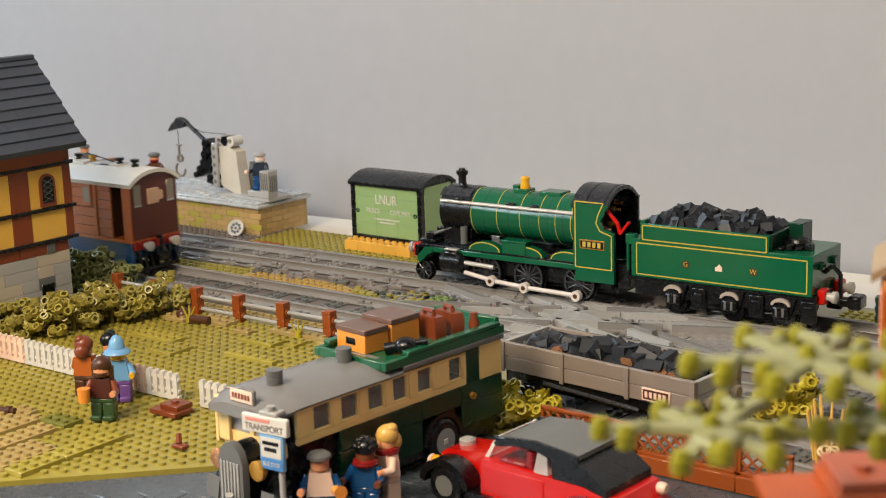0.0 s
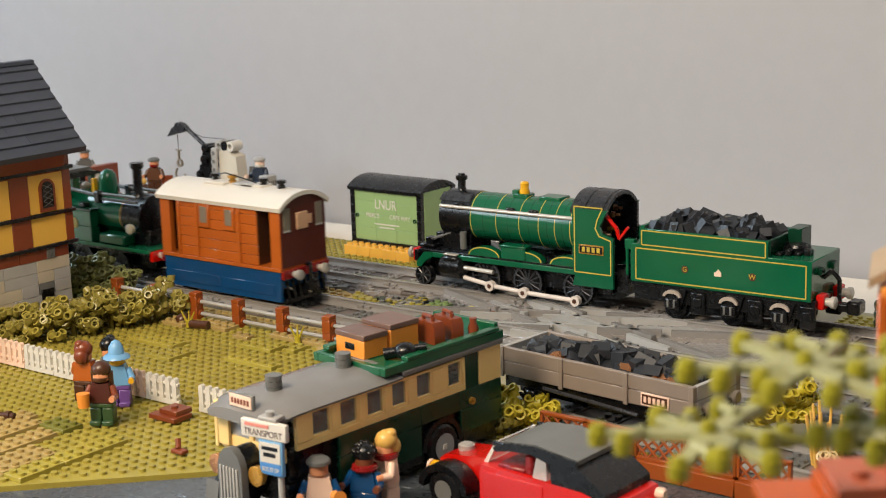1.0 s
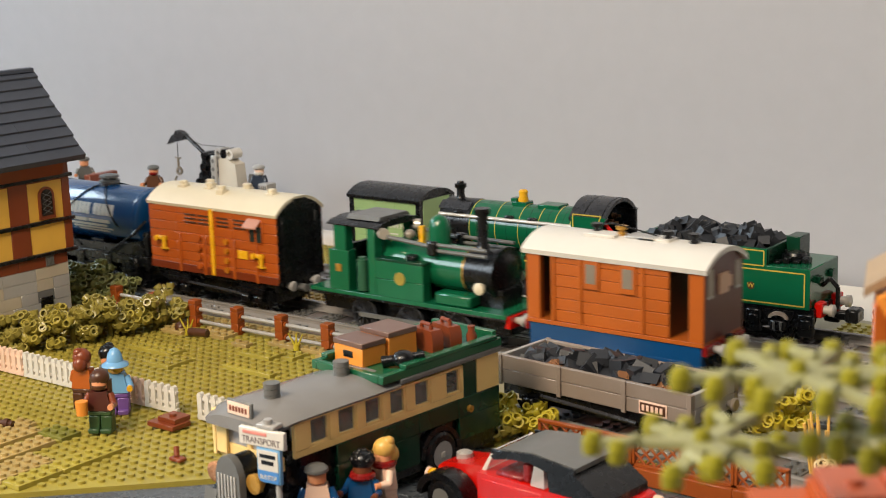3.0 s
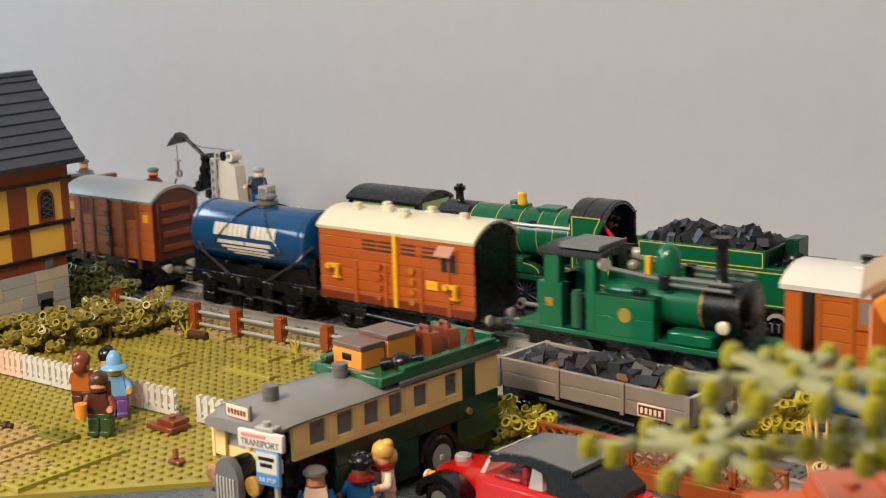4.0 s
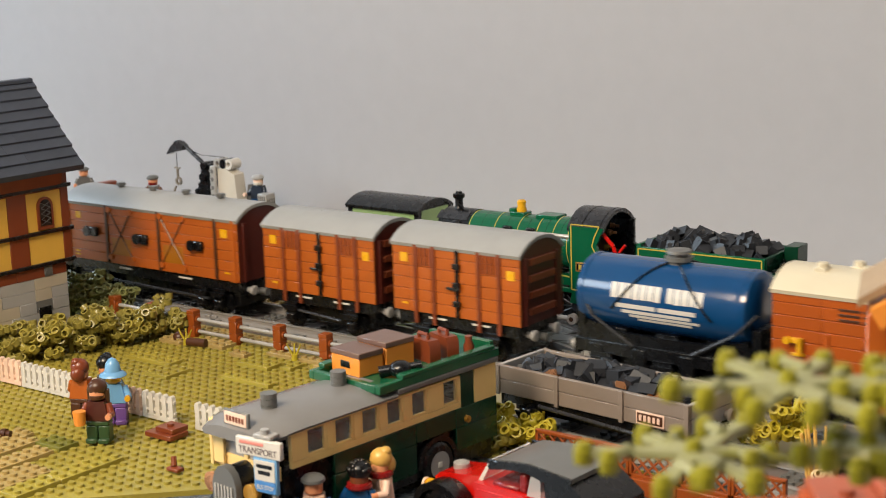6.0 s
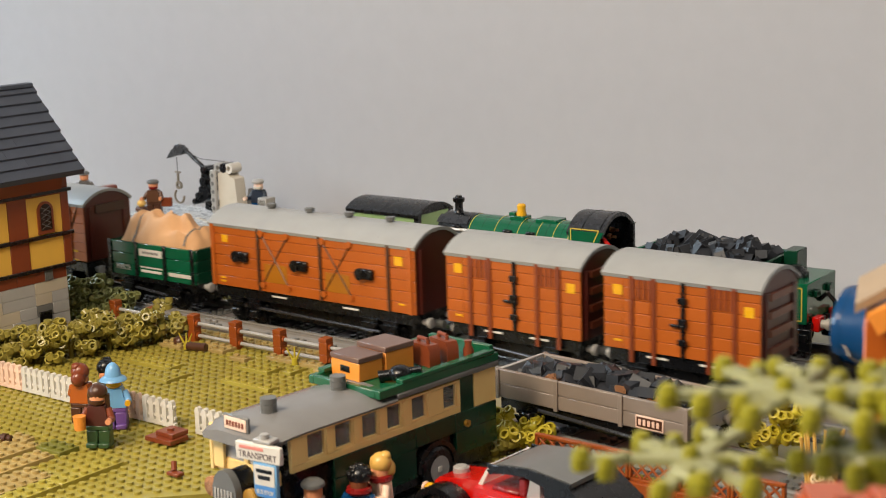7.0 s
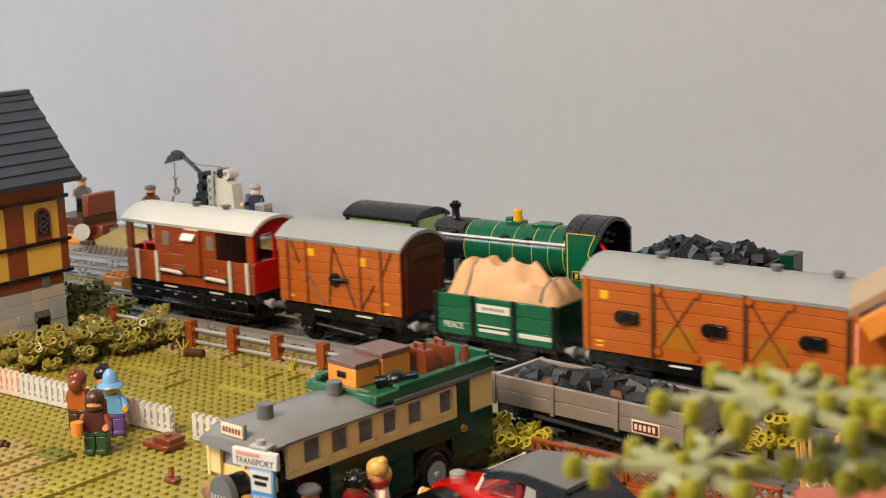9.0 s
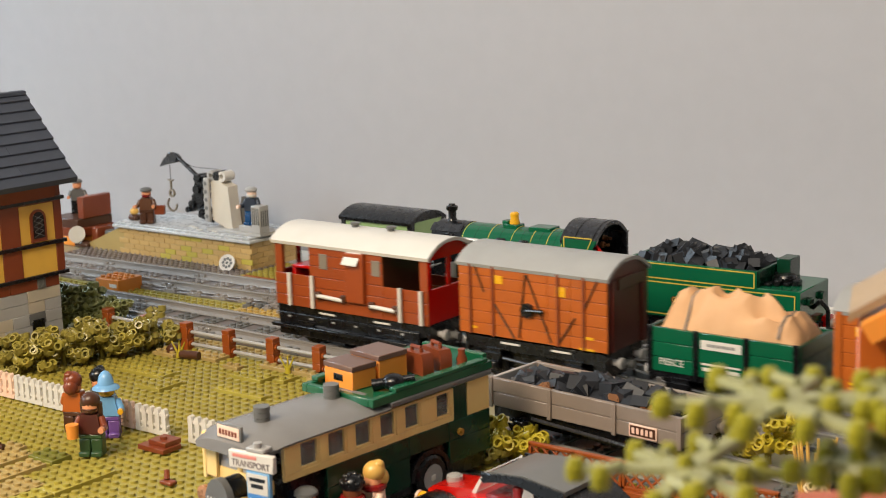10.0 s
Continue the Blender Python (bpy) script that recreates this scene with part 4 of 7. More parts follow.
def tank_engine(x):
    """Small tank locomotive; x is the middle of its frame, which faces +x."""
    root = vehicle("tank_locomotive", x, "dark green tank locomotive with black smokebox and cab roof", "locomotive")
    L = 192.0
    h = 26.0
    bm = bmesh.new()
    box(bm, -L / 2 + 4, L / 2 - 8, -15, 15, 20, 35)
    part("main_frame", bm, BLACK, root)
    bm = bmesh.new()
    box(bm, -L / 2, L / 2 - 4, -h - 0.8, h + 0.8, 35.3, 38.5)
    part("footplate", bm, TENG, root)
    bm = bmesh.new()
    box(bm, -L / 2, L / 2 - 4, -h - 0.6, -h + 0.4, 33.5, 35.2)
    part("footplate_edge", bm, BLACK, root)
    for x0 in (-44, 2, 48):
        WHEELSETS.append((root, wheelset(root, x0, 12, 10), x0, 12))
    for s in (-1, 1):
        bm = bmesh.new()
        strip(bm, -46, s * 25.6, 52, s * 25.6, 2.2, 20, 23)
        part("coupling_rod", bm, DGREY, root)
    for s in (-1, 1):
        y0, y1 = sorted((s * h, s * (h - 9)))
        bm = bmesh.new()
        box(bm, -28.9, 17, y0, y1, 38.5, 52)
        box(bm, -28.9, 17, y0, y1, 52.2, 66)
        part("side_tank", bm, TENG, root)
        bm = bmesh.new()
        box(bm, -28.8, 18, y0 - 0.2, y1 + 0.2, 66, 68)
        part("tank_top", bm, GREEN_D, root)
        bm = bmesh.new()
        cyl(bm, (-5, s * h, 54), (-5, s * (h + 0.6), 54), 5, n=18)
        part("crest", bm, plastic("dull_gold_plastic", "94843a", 0.34), root)
        # cab side with door opening
        bm = bmesh.new()
        box(bm, -36, -29, y0, y1, 38.5, 90)
        part("cab_side", bm, TENG, root)
        bm = bmesh.new()
        box(bm, -76, -56, y0, y1, 38.5, 70)
        box(bm, -70, -58, y0, y1, 70, 89.8)
        part("bunker_side", bm, TENG, root)
        bm = bmesh.new()
        box(bm, -69, -63, min(s * h, s * (h + 0.6)), max(s * h, s * (h + 0.6)), 53, 59, 0.2)
        part("builder_plate", bm, PEARL, root)
        bm = bmesh.new()
        cyl(bm, (-45, s * (h - 4), 40), (-45, s * (h - 4), 64), 4.4, n=14)
        cyl(bm, (-45, s * (h - 4), 64), (-45, s * (h - 4), 66), 3, n=14)
        part("gas_bottle", bm, BOTTLEG, root)
    bm = bmesh.new()
    box(bm, -76, -72, -h + 2, h - 2, 38.5, 70)
    box(bm, -52, -26, -h + 9, h - 9, 39, 60)
    part("bunker_back", bm, BLACK, root)
    bm = bmesh.new()
    prism(bm, [(-h - 0.6, 90.4), (-h + 4, 92.6), (-10, 94.6), (10, 94.6), (h - 4, 92.6), (h + 0.6, 90.4), (h + 0.6, 89.6), (-h - 0.6, 89.6)], "x", -76, -25)
    part("cab_roof", bm, BLACK, root)
    bm = bmesh.new()
    prism(bm, [(-19, 94), (-16, 97), (16, 97), (19, 94)], "x", -62, -30)
    part("roof_hatch", bm, DGREY, root)
    # boiler, smokebox, dome, chimney
    bm = bmesh.new()
    lathe(bm, (-28, 0, 62), (1, 0, 0), [(0, 17), (74, 17)], 32)
    part("boiler", bm, TENG, root)
    bm = bmesh.new()
    lathe(bm, (46, 0, 62), (1, 0, 0), [(0, 17.2), (1.5, 17.2)], 32)
    part("boiler_band", bm, PEARL, root)
    bm = bmesh.new()
    lathe(bm, (47.5, 0, 62), (1, 0, 0), [(0, 17.4), (25, 17.4), (25, 20), (28, 20), (28, 15), (30, 12), (31, 3)], 32)
    box(bm, 56, 80, -13, 13, 38.5, 52)
    part("smokebox", bm, BLACK, root)
    bm = bmesh.new()
    lathe(bm, (14, 0, 76), (0, 0, 1), [(0, 8.5), (14, 8.5), (20, 7), (23, 4.4), (24.5, 1.5)], 20)
    part("dome", bm, TENG, root)
    bm = bmesh.new()
    lathe(bm, (54, 0, 76), (0, 0, 1), [(0, 7), (4, 5.2), (6, 4.2), (28, 4.2), (28, 5.6), (30, 6), (33, 6), (33, 3)], 20)
    part("chimney", bm, BLACK, root)
    bm = bmesh.new()
    box(bm, 0, 4, -8, -4, 68, 92)
    box(bm, -8, 4, -8, -4, 72, 76)
    part("safety_valve", bm, GOLDY, root)
    bm = bmesh.new()
    ball(bm, (-10, -6, 84), 4.2)
    part("spectacle_knob", bm, PEWTER, root)
    for s in (-1, 1):
        bm = bmesh.new()
        pipe(bm, [(-30, s * 19, 84), (20, s * 19, 80)], 1.7, 10)
        part("hand_rail", bm, DGREY, root)
        for dz in (0, 4.4):
            bm = bmesh.new()
            cyl(bm, (24, s * 17, 77 + dz), (70, s * 17, 77 + dz), 1.5, n=10)
            part("pipe", bm, DGREY, root)
        bm = bmesh.new()
        box(bm, 17, 25, s * 18 - 3, s * 18 + 3, 73, 84, 1.2)
        part("pipe_block", bm, BLACK, root)
        bm = bmesh.new()
        box(bm, -2, 6, s * 19 - 3.4, s * 19 + 3.4, 68, 72, 0.8)
        part("tank_filler", bm, BLACK, root)
        bm = bmesh.new()
        cyl(bm, (-26, s * 20, 86), (-22, s * 22, 86), 4.4, n=16)
        part("cab_lamp", bm, STEEL, root)
        bm = bmesh.new()
        lathe(bm, (68, s * 22, 55), (0, s, 0), [(0, 3.8), (4, 4.6), (5, 3)], 16)
        part("lamp", bm, CREAM, root)
        bm = bmesh.new()
        box(bm, 27, 60, min(s * 12, s * h), max(s * 12, s * h), 38.6, 48, 1.6)
        part("splasher", bm, TENG, root)
        for e in (-1, 1):
            bm = bmesh.new()
            lathe(bm, (e * (L / 2 - 2), s * 15, 33), (e, 0, 0), [(0, 2.6), (5, 2.6), (5, 4), (7.4, 4.4), (8, 3)], 16)
            part("buffer", bm, STEEL, root)
    bm = bmesh.new()
    box(bm, L / 2 - 6, L / 2 - 2, -24, 24, 28, 37)
    part("buffer_beam", bm, RED, root)
    bm = bmesh.new()
    pipe(bm, [(L / 2 - 2, 4, 36), (L / 2 + 4, 4, 40), (L / 2 + 5, 4, 22)], 1.5, 8)
    box(bm, L / 2 - 2, L / 2 + 8, -4, 4, 22, 28)
    box(bm, -L / 2 - 8, -L / 2, -4, 4, 22, 28)
    part("hose_and_coupling", bm, BLACK, root)
    return root


TRAIN += [tram_engine(-181), tank_engine(-362), horse_box(-567), tank_wagon(-721), brown_van(-892.5), brown_van(-1027), long_van(-1223), open_wagon(-1408), a_van(-1555), brake_van(-1723.5)]
START = [ob.matrix_basis.copy() for ob in TRAIN]


# ---- parked locomotive and tender on the back track ----
def edge_line(bm, pts, y, w=0.9, t=0.3):
    """Thin lining along a polyline in the plane y, facing -y."""
    for (xa, za), (xb, zb) in zip(pts, pts[1:]):
        d = Vector((xb - xa, 0, zb - za))
        d.normalize()
        n = Vector((-d.z, 0, d.x)) * w / 2
        v = []
        for yy in (y, y - t):
            for q in (Vector((xa, yy, za)) - n, Vector((xb, yy, zb)) - n, Vector((xb, yy, zb)) + n, Vector((xa, yy, za)) + n):
                v.append(bm.verts.new(q))
        for f in ((3, 2, 1, 0), (4, 5, 6, 7), (0, 1, 5, 4), (1, 2, 6, 5), (2, 3, 7, 6), (3, 0, 4, 7)):
            bm.faces.new([v[i] for i in f])


LINING = plastic("lining_yellow", "c2ab46", 0.35)


def lump(bm, c, r, rnd):
    """An angular slope-brick lump of coal."""
    m = Matrix.Translation(c) @ Euler((rnd.uniform(-0.45, 0.45), rnd.uniform(-0.45, 0.45), rnd.uniform(0, 6.28))).to_matrix().to_4x4()
    w, d, h = r * rnd.uniform(0.8, 1.2), r * rnd.uniform(0.6, 1.0), r * rnd.uniform(0.5, 0.8)
    k = rnd.uniform(0.2, 0.7)
    v = [bm.verts.new(m @ Vector(q)) for q in ((-w, -d, -h), (w, -d, -h), (w, d, -h), (-w, d, -h), (-w, -d, h * 0.2), (w * k, -d, h), (w * k, d, h), (-w, d, h * 0.2))]
    for f in ((3, 2, 1, 0), (4, 5, 6, 7), (0, 1, 5, 4), (1, 2, 6, 5), (2, 3, 7, 6), (3, 0, 4, 7)):
        bm.faces.new([v[i] for i in f])


def coal_heap(root, x0, x1, half, z, rise, n, seed, size=5.0, warm_edge=None, flat=3):
    rnd = noisy(seed)
    for k in range(n):
        u, v = rnd.uniform(-1, 1), rnd.uniform(-1, 1)
        zz = z + rise * max(0, 1 - abs(u) ** flat) * max(0.1, 1 - v * v * 0.8)
        bm = bmesh.new()
        lump(bm, (x0 + (x1 - x0) * (u + 1) / 2, v * half, zz + rnd.uniform(-1.5, 1.5)), size * rnd.uniform(0.8, 1.2), rnd)
        # some near-edge lumps take a copper tone for warm light caught there
        part("coal_lump", bm, warm_edge if warm_edge and v < -0.8 and rnd.random() < 0.3 else COAL, root)
    bm = bmesh.new()
    nx, ny = 10, 6
    grid = [[bm.verts.new((x0 + (x1 - x0) * i / nx, half * (-1 + 2 * j / ny), z - 3 + rise * max(0, 1 - abs(-1 + 2 * i / nx) ** flat) * max(0.1, 1 - (-1 + 2 * j / ny) ** 2 * 0.8))) for j in range(ny + 1)] for i in range(nx + 1)]
    for i in range(nx):
        for j in range(ny):
            bm.faces.new([grid[i][j], grid[i + 1][j], grid[i + 1][j + 1], grid[i][j + 1]])
    part("coal_bed", bm, COAL, root)


def locomotive():
    root = thing("steam_locomotive", 200, y2(200), 0, YAW2, "green steam locomotive with yellow lining and black smokebox", "locomotive")
    for x, r, sp in ((-86, 8.0, 8), (-22, 13.5, 14), (18, 13.5, 14), (65, 13.5, 14)):
        wheelset(root, x, r, sp)
    bm = bmesh.new()
    box(bm, -92, 96, -13, 13, 16, 37)
    part("main_frame", bm, BLACK, root)
    bm = bmesh.new()
    box(bm, -88, 64, -26, 26, 38, 41)
    part("running_plate", bm, BLACK, root)
    for s in (-1, 1):
        y0, y1 = sorted((s * 26.6, s * 24))
        bm = bmesh.new()
        box(bm, -74, 64, y0, y1, 35, 39.5, 0.5)
        prism(bm, [(-74, 39.5), (-82, 39), (-90, 30), (-90, 26), (-86, 26), (-80, 32), (-74, 35)], "y", y0, y1)
        part("valance", bm, GREEN, root)
        for x in (-22, 18, 56):
            bm = bmesh.new()
            arc = [(x + 16 * math.cos(math.pi * i / 12), 41 + 8 * math.sin(math.pi * i / 12)) for i in range(13)]
            prism(bm, arc, "y", s * 23 - 3, s * 23 + 3)
            part("splasher", bm, GREEN, root)
            if s < 0:
                bm = bmesh.new()
                edge_line(bm, [(x + 14.6 * math.cos(math.pi * i / 12), 41.4 + 6.8 * math.sin(math.pi * i / 12)) for i in range(13)], -26, 0.9)
                part("lining", bm, LINING, root)
        bm = bmesh.new()
        box(bm, -5, 18, min(s * 17, s * 27), max(s * 17, s * 27), 41, 51, 0.6)
        box(bm, -6, 19, min(s * 16, s * 27.6), max(s * 16, s * 27.6), 51, 52.6, 0.4)
        part("sand_box", bm, GREEN, root)
        # cylinder, slide bar and rods
        bm = bmesh.new()
        lathe(bm, (-64, s * 24, 29), (1, 0, 0), [(0, 7), (1, 9), (20, 9), (21, 7), (24, 3.6), (26, 3.4)], 20)
        box(bm, -61, -46, s * 24 - 7, s * 24 + 7, 30, 39, 2)
        part("cylinder", bm, BLACK, root)
        # silver slab on top: the cylinder's highlight put into its colour
        bm = bmesh.new()
        box(bm, -60, -47, s * 24 - 6, s * 24 + 6, 39, 40.6, 0.6)
        part("cylinder_cover", bm, STEEL, root)
        bm = bmesh.new()
        cyl(bm, (-40, s * 28, 30), (-12, s * 28, 29), 1.8, n=10)
        part("piston_rod", bm, STEEL, root)
        bm = bmesh.new()
        for a, b in (((-40, 22), (-12, 18)), ((-14, 18), (20, 16)), ((18, 16), (66, 15))):
            cyl(bm, (a[0], s * 29, a[1]), (b[0], s * 29, b[1]), 1.9, n=10)
        for x, z in ((-14, 18), (18, 16), (66, 15)):
            cyl(bm, (x, s * 27, z), (x, s * 31.5, z), 4.2, n=18)
        part("side_rod", bm, plastic("rod_white_plastic", "d3cac4", 0.28), root, "off-white plastic side rod")
        bm = bmesh.new()
        for x, z in ((-14, 18), (18, 16), (66, 15)):
            cyl(bm, (x, s * 31.4, z), (x, s * 31.9, z), 2.0, n=6)
        part("rod_pin", bm, DBROWN, root)
        bm = bmesh.new()
        cyl(bm, (-68, s * 20.5, 78.5), (60, s * 20.5, 78.5), 1.5, n=10)
        part("hand_rail", bm, STEEL, root)
        for x in (-50, 0, 22):
            bm = bmesh.new()
            box(bm, x - 4, x + 4, s * 19 - 2, s * 19 + 2, 76.5, 82, 0.8)
            part("rail_clip", bm, BLACK, root)
        bm = bmesh.new()
        cyl(bm, (-46, s * 20, 44), (-46, s * 20, 58), 3, n=12)
        part("steam_pipe", bm, DGREY, root)
        bm = bmesh.new()
        cyl(bm, (-86, s * 14, 46), (-62, s * 14, 55), 1.3, n=8)
        part("front_stay", bm, DGREY, root)
        # cab side sheet with its cut-out
        bm = bmesh.new()
        prism(bm, [(62, 27), (64, 35), (62, 36), (62, 88.5), (93, 88.5), (90, 83), (86, 75), (88, 70), (98, 67), (98, 27)], "y", s * 25 - 1.5, s * 25 + 1.5)
        part("cab_side", bm, GREEN, root)
        if s < 0:
            bm = bmesh.new()
            edge_line(bm, [(64, 38), (64, 90), (89, 90), (84.5, 81), (82.5, 74), (86, 68), (96, 65), (96, 38), (64, 38)], -26.5, 0.9)
            part("lining", bm, LINING, root)
            bm = bmesh.new()
            box(bm, 68, 90, -27.2, -26.5, 53, 60.5, 0.2)
            part("number_plate", bm, PEARL, root)
            bm = bmesh.new()
            box(bm, 69, 89, -27.5, -27.1, 54, 59.5, 0.2)
            part("plate_field", bm, BLACK, root)
            for k in range(4):
                bm = bmesh.new()
                box(bm, 71 + k * 4.4, 73.8 + k * 4.4, -27.8, -27.4, 54.8, 58.8, 0.2)
                part("lettering_bar", bm, LINING, root)
    # boiler
    bm = bmesh.new()
    lathe(bm, (-40, 0, 69), (1, 0, 0), [(0, 20), (66, 20), (66, 21), (102, 21)], 40)
    part("boiler", bm, GREEN, root)
    for x in (-27, -3, 17, 35, 49):
        bm = bmesh.new()
        lathe(bm, (x, 0, 69), (1, 0, 0), [(0, 20.08 if x < 26 else 21.08), (0.35, 20.08 if x < 26 else 21.08)], 40)
        part("boiler_seam", bm, GREEN_D, root)
    for x in (-39, -14, 8, 27, 42, 56):
        bm = bmesh.new()
        lathe(bm, (x, 0, 69), (1, 0, 0), [(0, 20.15 if x < 26 else 21.15), (0.55, 20.15 if x < 26 else 21.15)], 40)
        part("boiler_band", bm, LINING, root)
    for s in (-1, 1):
        bm = bmesh.new()
        box(bm, -60, 92, s * 17 - 1.2, s * 17 + 1.2, 20, 37, 0.5)
        part("side_frame", bm, BLACK, root)
    bm = bmesh.new()
    lathe(bm, (-74, 0, 69), (1, 0, 0), [(0, 4), (1, 14), (3, 17), (4, 20.4), (34, 20.4)], 40)
    box(bm, -70, -42, -15, 15, 41, 56)
    part("smokebox", bm, BLACK, root)
    # lighter charcoal strip draws the sheen on the smokebox's upper side
    bm = bmesh.new()
    for a, b in ((0.7, 1.15),):
        n = 7
        top = []
        for i in range(n):
            w = a + (b - a) * i / (n - 1)
            top.append((-20.9 * math.cos(w), 69 + 20.9 * math.sin(w)))
        low = [(y * 0.97, 69 + (z - 69) * 0.97) for y, z in reversed(top)]
        prism(bm, top + low, "x", -72, -42)
    part("smokebox_plate", bm, ROOFD, root)
    bm = bmesh.new()
    lathe(bm, (-60, 0, 86), (0, 0, 1), [(0, 6.4), (3, 4.2), (5, 3.4), (11.5, 3.4), (11.5, 4.6), (12.4, 5.0), (15, 5.0), (15.4, 3.0), (17, 2.6)], 20)
    part("chimney", bm, BLACK, root)
    bm = bmesh.new()
    box(bm, -6, 8, -6, 6, 86, 91, 0.6)
    box(bm, -8, -2, -4, 4, 90, 93.5, 0.6)
    box(bm, 20, 40, -8, 8, 87, 91, 0.6)
    part("valve_base", bm, GREEN, root)
    bm = bmesh.new()
    lathe(bm, (2, 0, 91), (0, 0, 1), [(0, 4.2), (2, 4.2), (4, 3.4), (8, 3.8), (9.5, 2.6)], 16)
    part("safety_valve", bm, GOLDY, root)
    bm = bmesh.new()
    box(bm, 60, 63, -23.5, 23.5, 41, 89)
    part("cab_front", bm, BLACK, root)
    bm = bmesh.new()
    prism(bm, arch(26.4, 87, 100.2, 14, 3), "x", 60, 92)
    part("cab_roof", bm, ROOFD, root)
    for x in (72, 88):
        bm = bmesh.new()
        prism(bm, arch(26.6, 87.2, 100.5, 14, 2), "x", x, x + 0.8)
        part("roof_rib", bm, BLACK, root)
    bm = bmesh.new()
    box(bm, 63, 72, -16, 16, 41, 80)
    part("backhead", bm, DBROWN, root)
    # black sheet at the far side stands in for shade inside the cab
    bm = bmesh.new()
    box(bm, 64, 94, 20, 23, 41, 88.5)
    part("cab_lining", bm, BLACK, root)
    for x0, x1, y0, y1, z0, z1 in ((-92, -76, -20, 20, 41, 44), (-88, -80, -16, -8, 44, 49), (-88, -80, 8, 16, 44, 49), (-84, -74, -6, 6, 41, 52)):
        bm = bmesh.new()
        box(bm, x0, x1, y0, y1, z0, z1, 0.6)
        part("front_fitting", bm, BLACK, root)
    rnd = noisy(5)
    for k in range(9):
        bm = bmesh.new()
        y, z = rnd.uniform(-18, 14), rnd.uniform(60, 96)
        lathe(bm, (71 + k * 1.6, y, z), (1, 0.2, 0), [(0, 2.4), (3, 2.4), (3, 1.2), (7, 1.2)], 10)
        part("cab_fitting", bm, (PEARL, COPPER, DBROWN)[k % 3], root)
    bm = bmesh.new()
    pipe(bm, [(88, -20, 84), (98, -20, 74), (100, -20, 66)], 1.6, 8)
    pipe(bm, [(100, -20, 66), (108, -20, 76)], 1.3, 8)
    part("red_lever", bm, RED, root)
    bm = bmesh.new()
    box(bm, 98, 108, -20, 20, 24, 42)
    part("cab_floor", bm, BLACK, root)
    bm = bmesh.new()
    box(bm, -94, -90, -24, 24, 30, 39)
    part("buffer_beam", bm, BLACK, root)
    for s in (-1, 1):
        bm = bmesh.new()
        box(bm, -97, -92, s * 17 - 5, s * 17 + 5, 29, 40, 0.8)
        part("buffer_block", bm, RED, root)
        bm = bmesh.new()
        lathe(bm, (-97, s * 17, 35), (-1, 0, 0), [(0, 2.4), (3, 2.4), (3, 4.4), (5.6, 4.6), (6.4, 3)], 18)
        part("buffer", bm, STEEL, root)
    return root


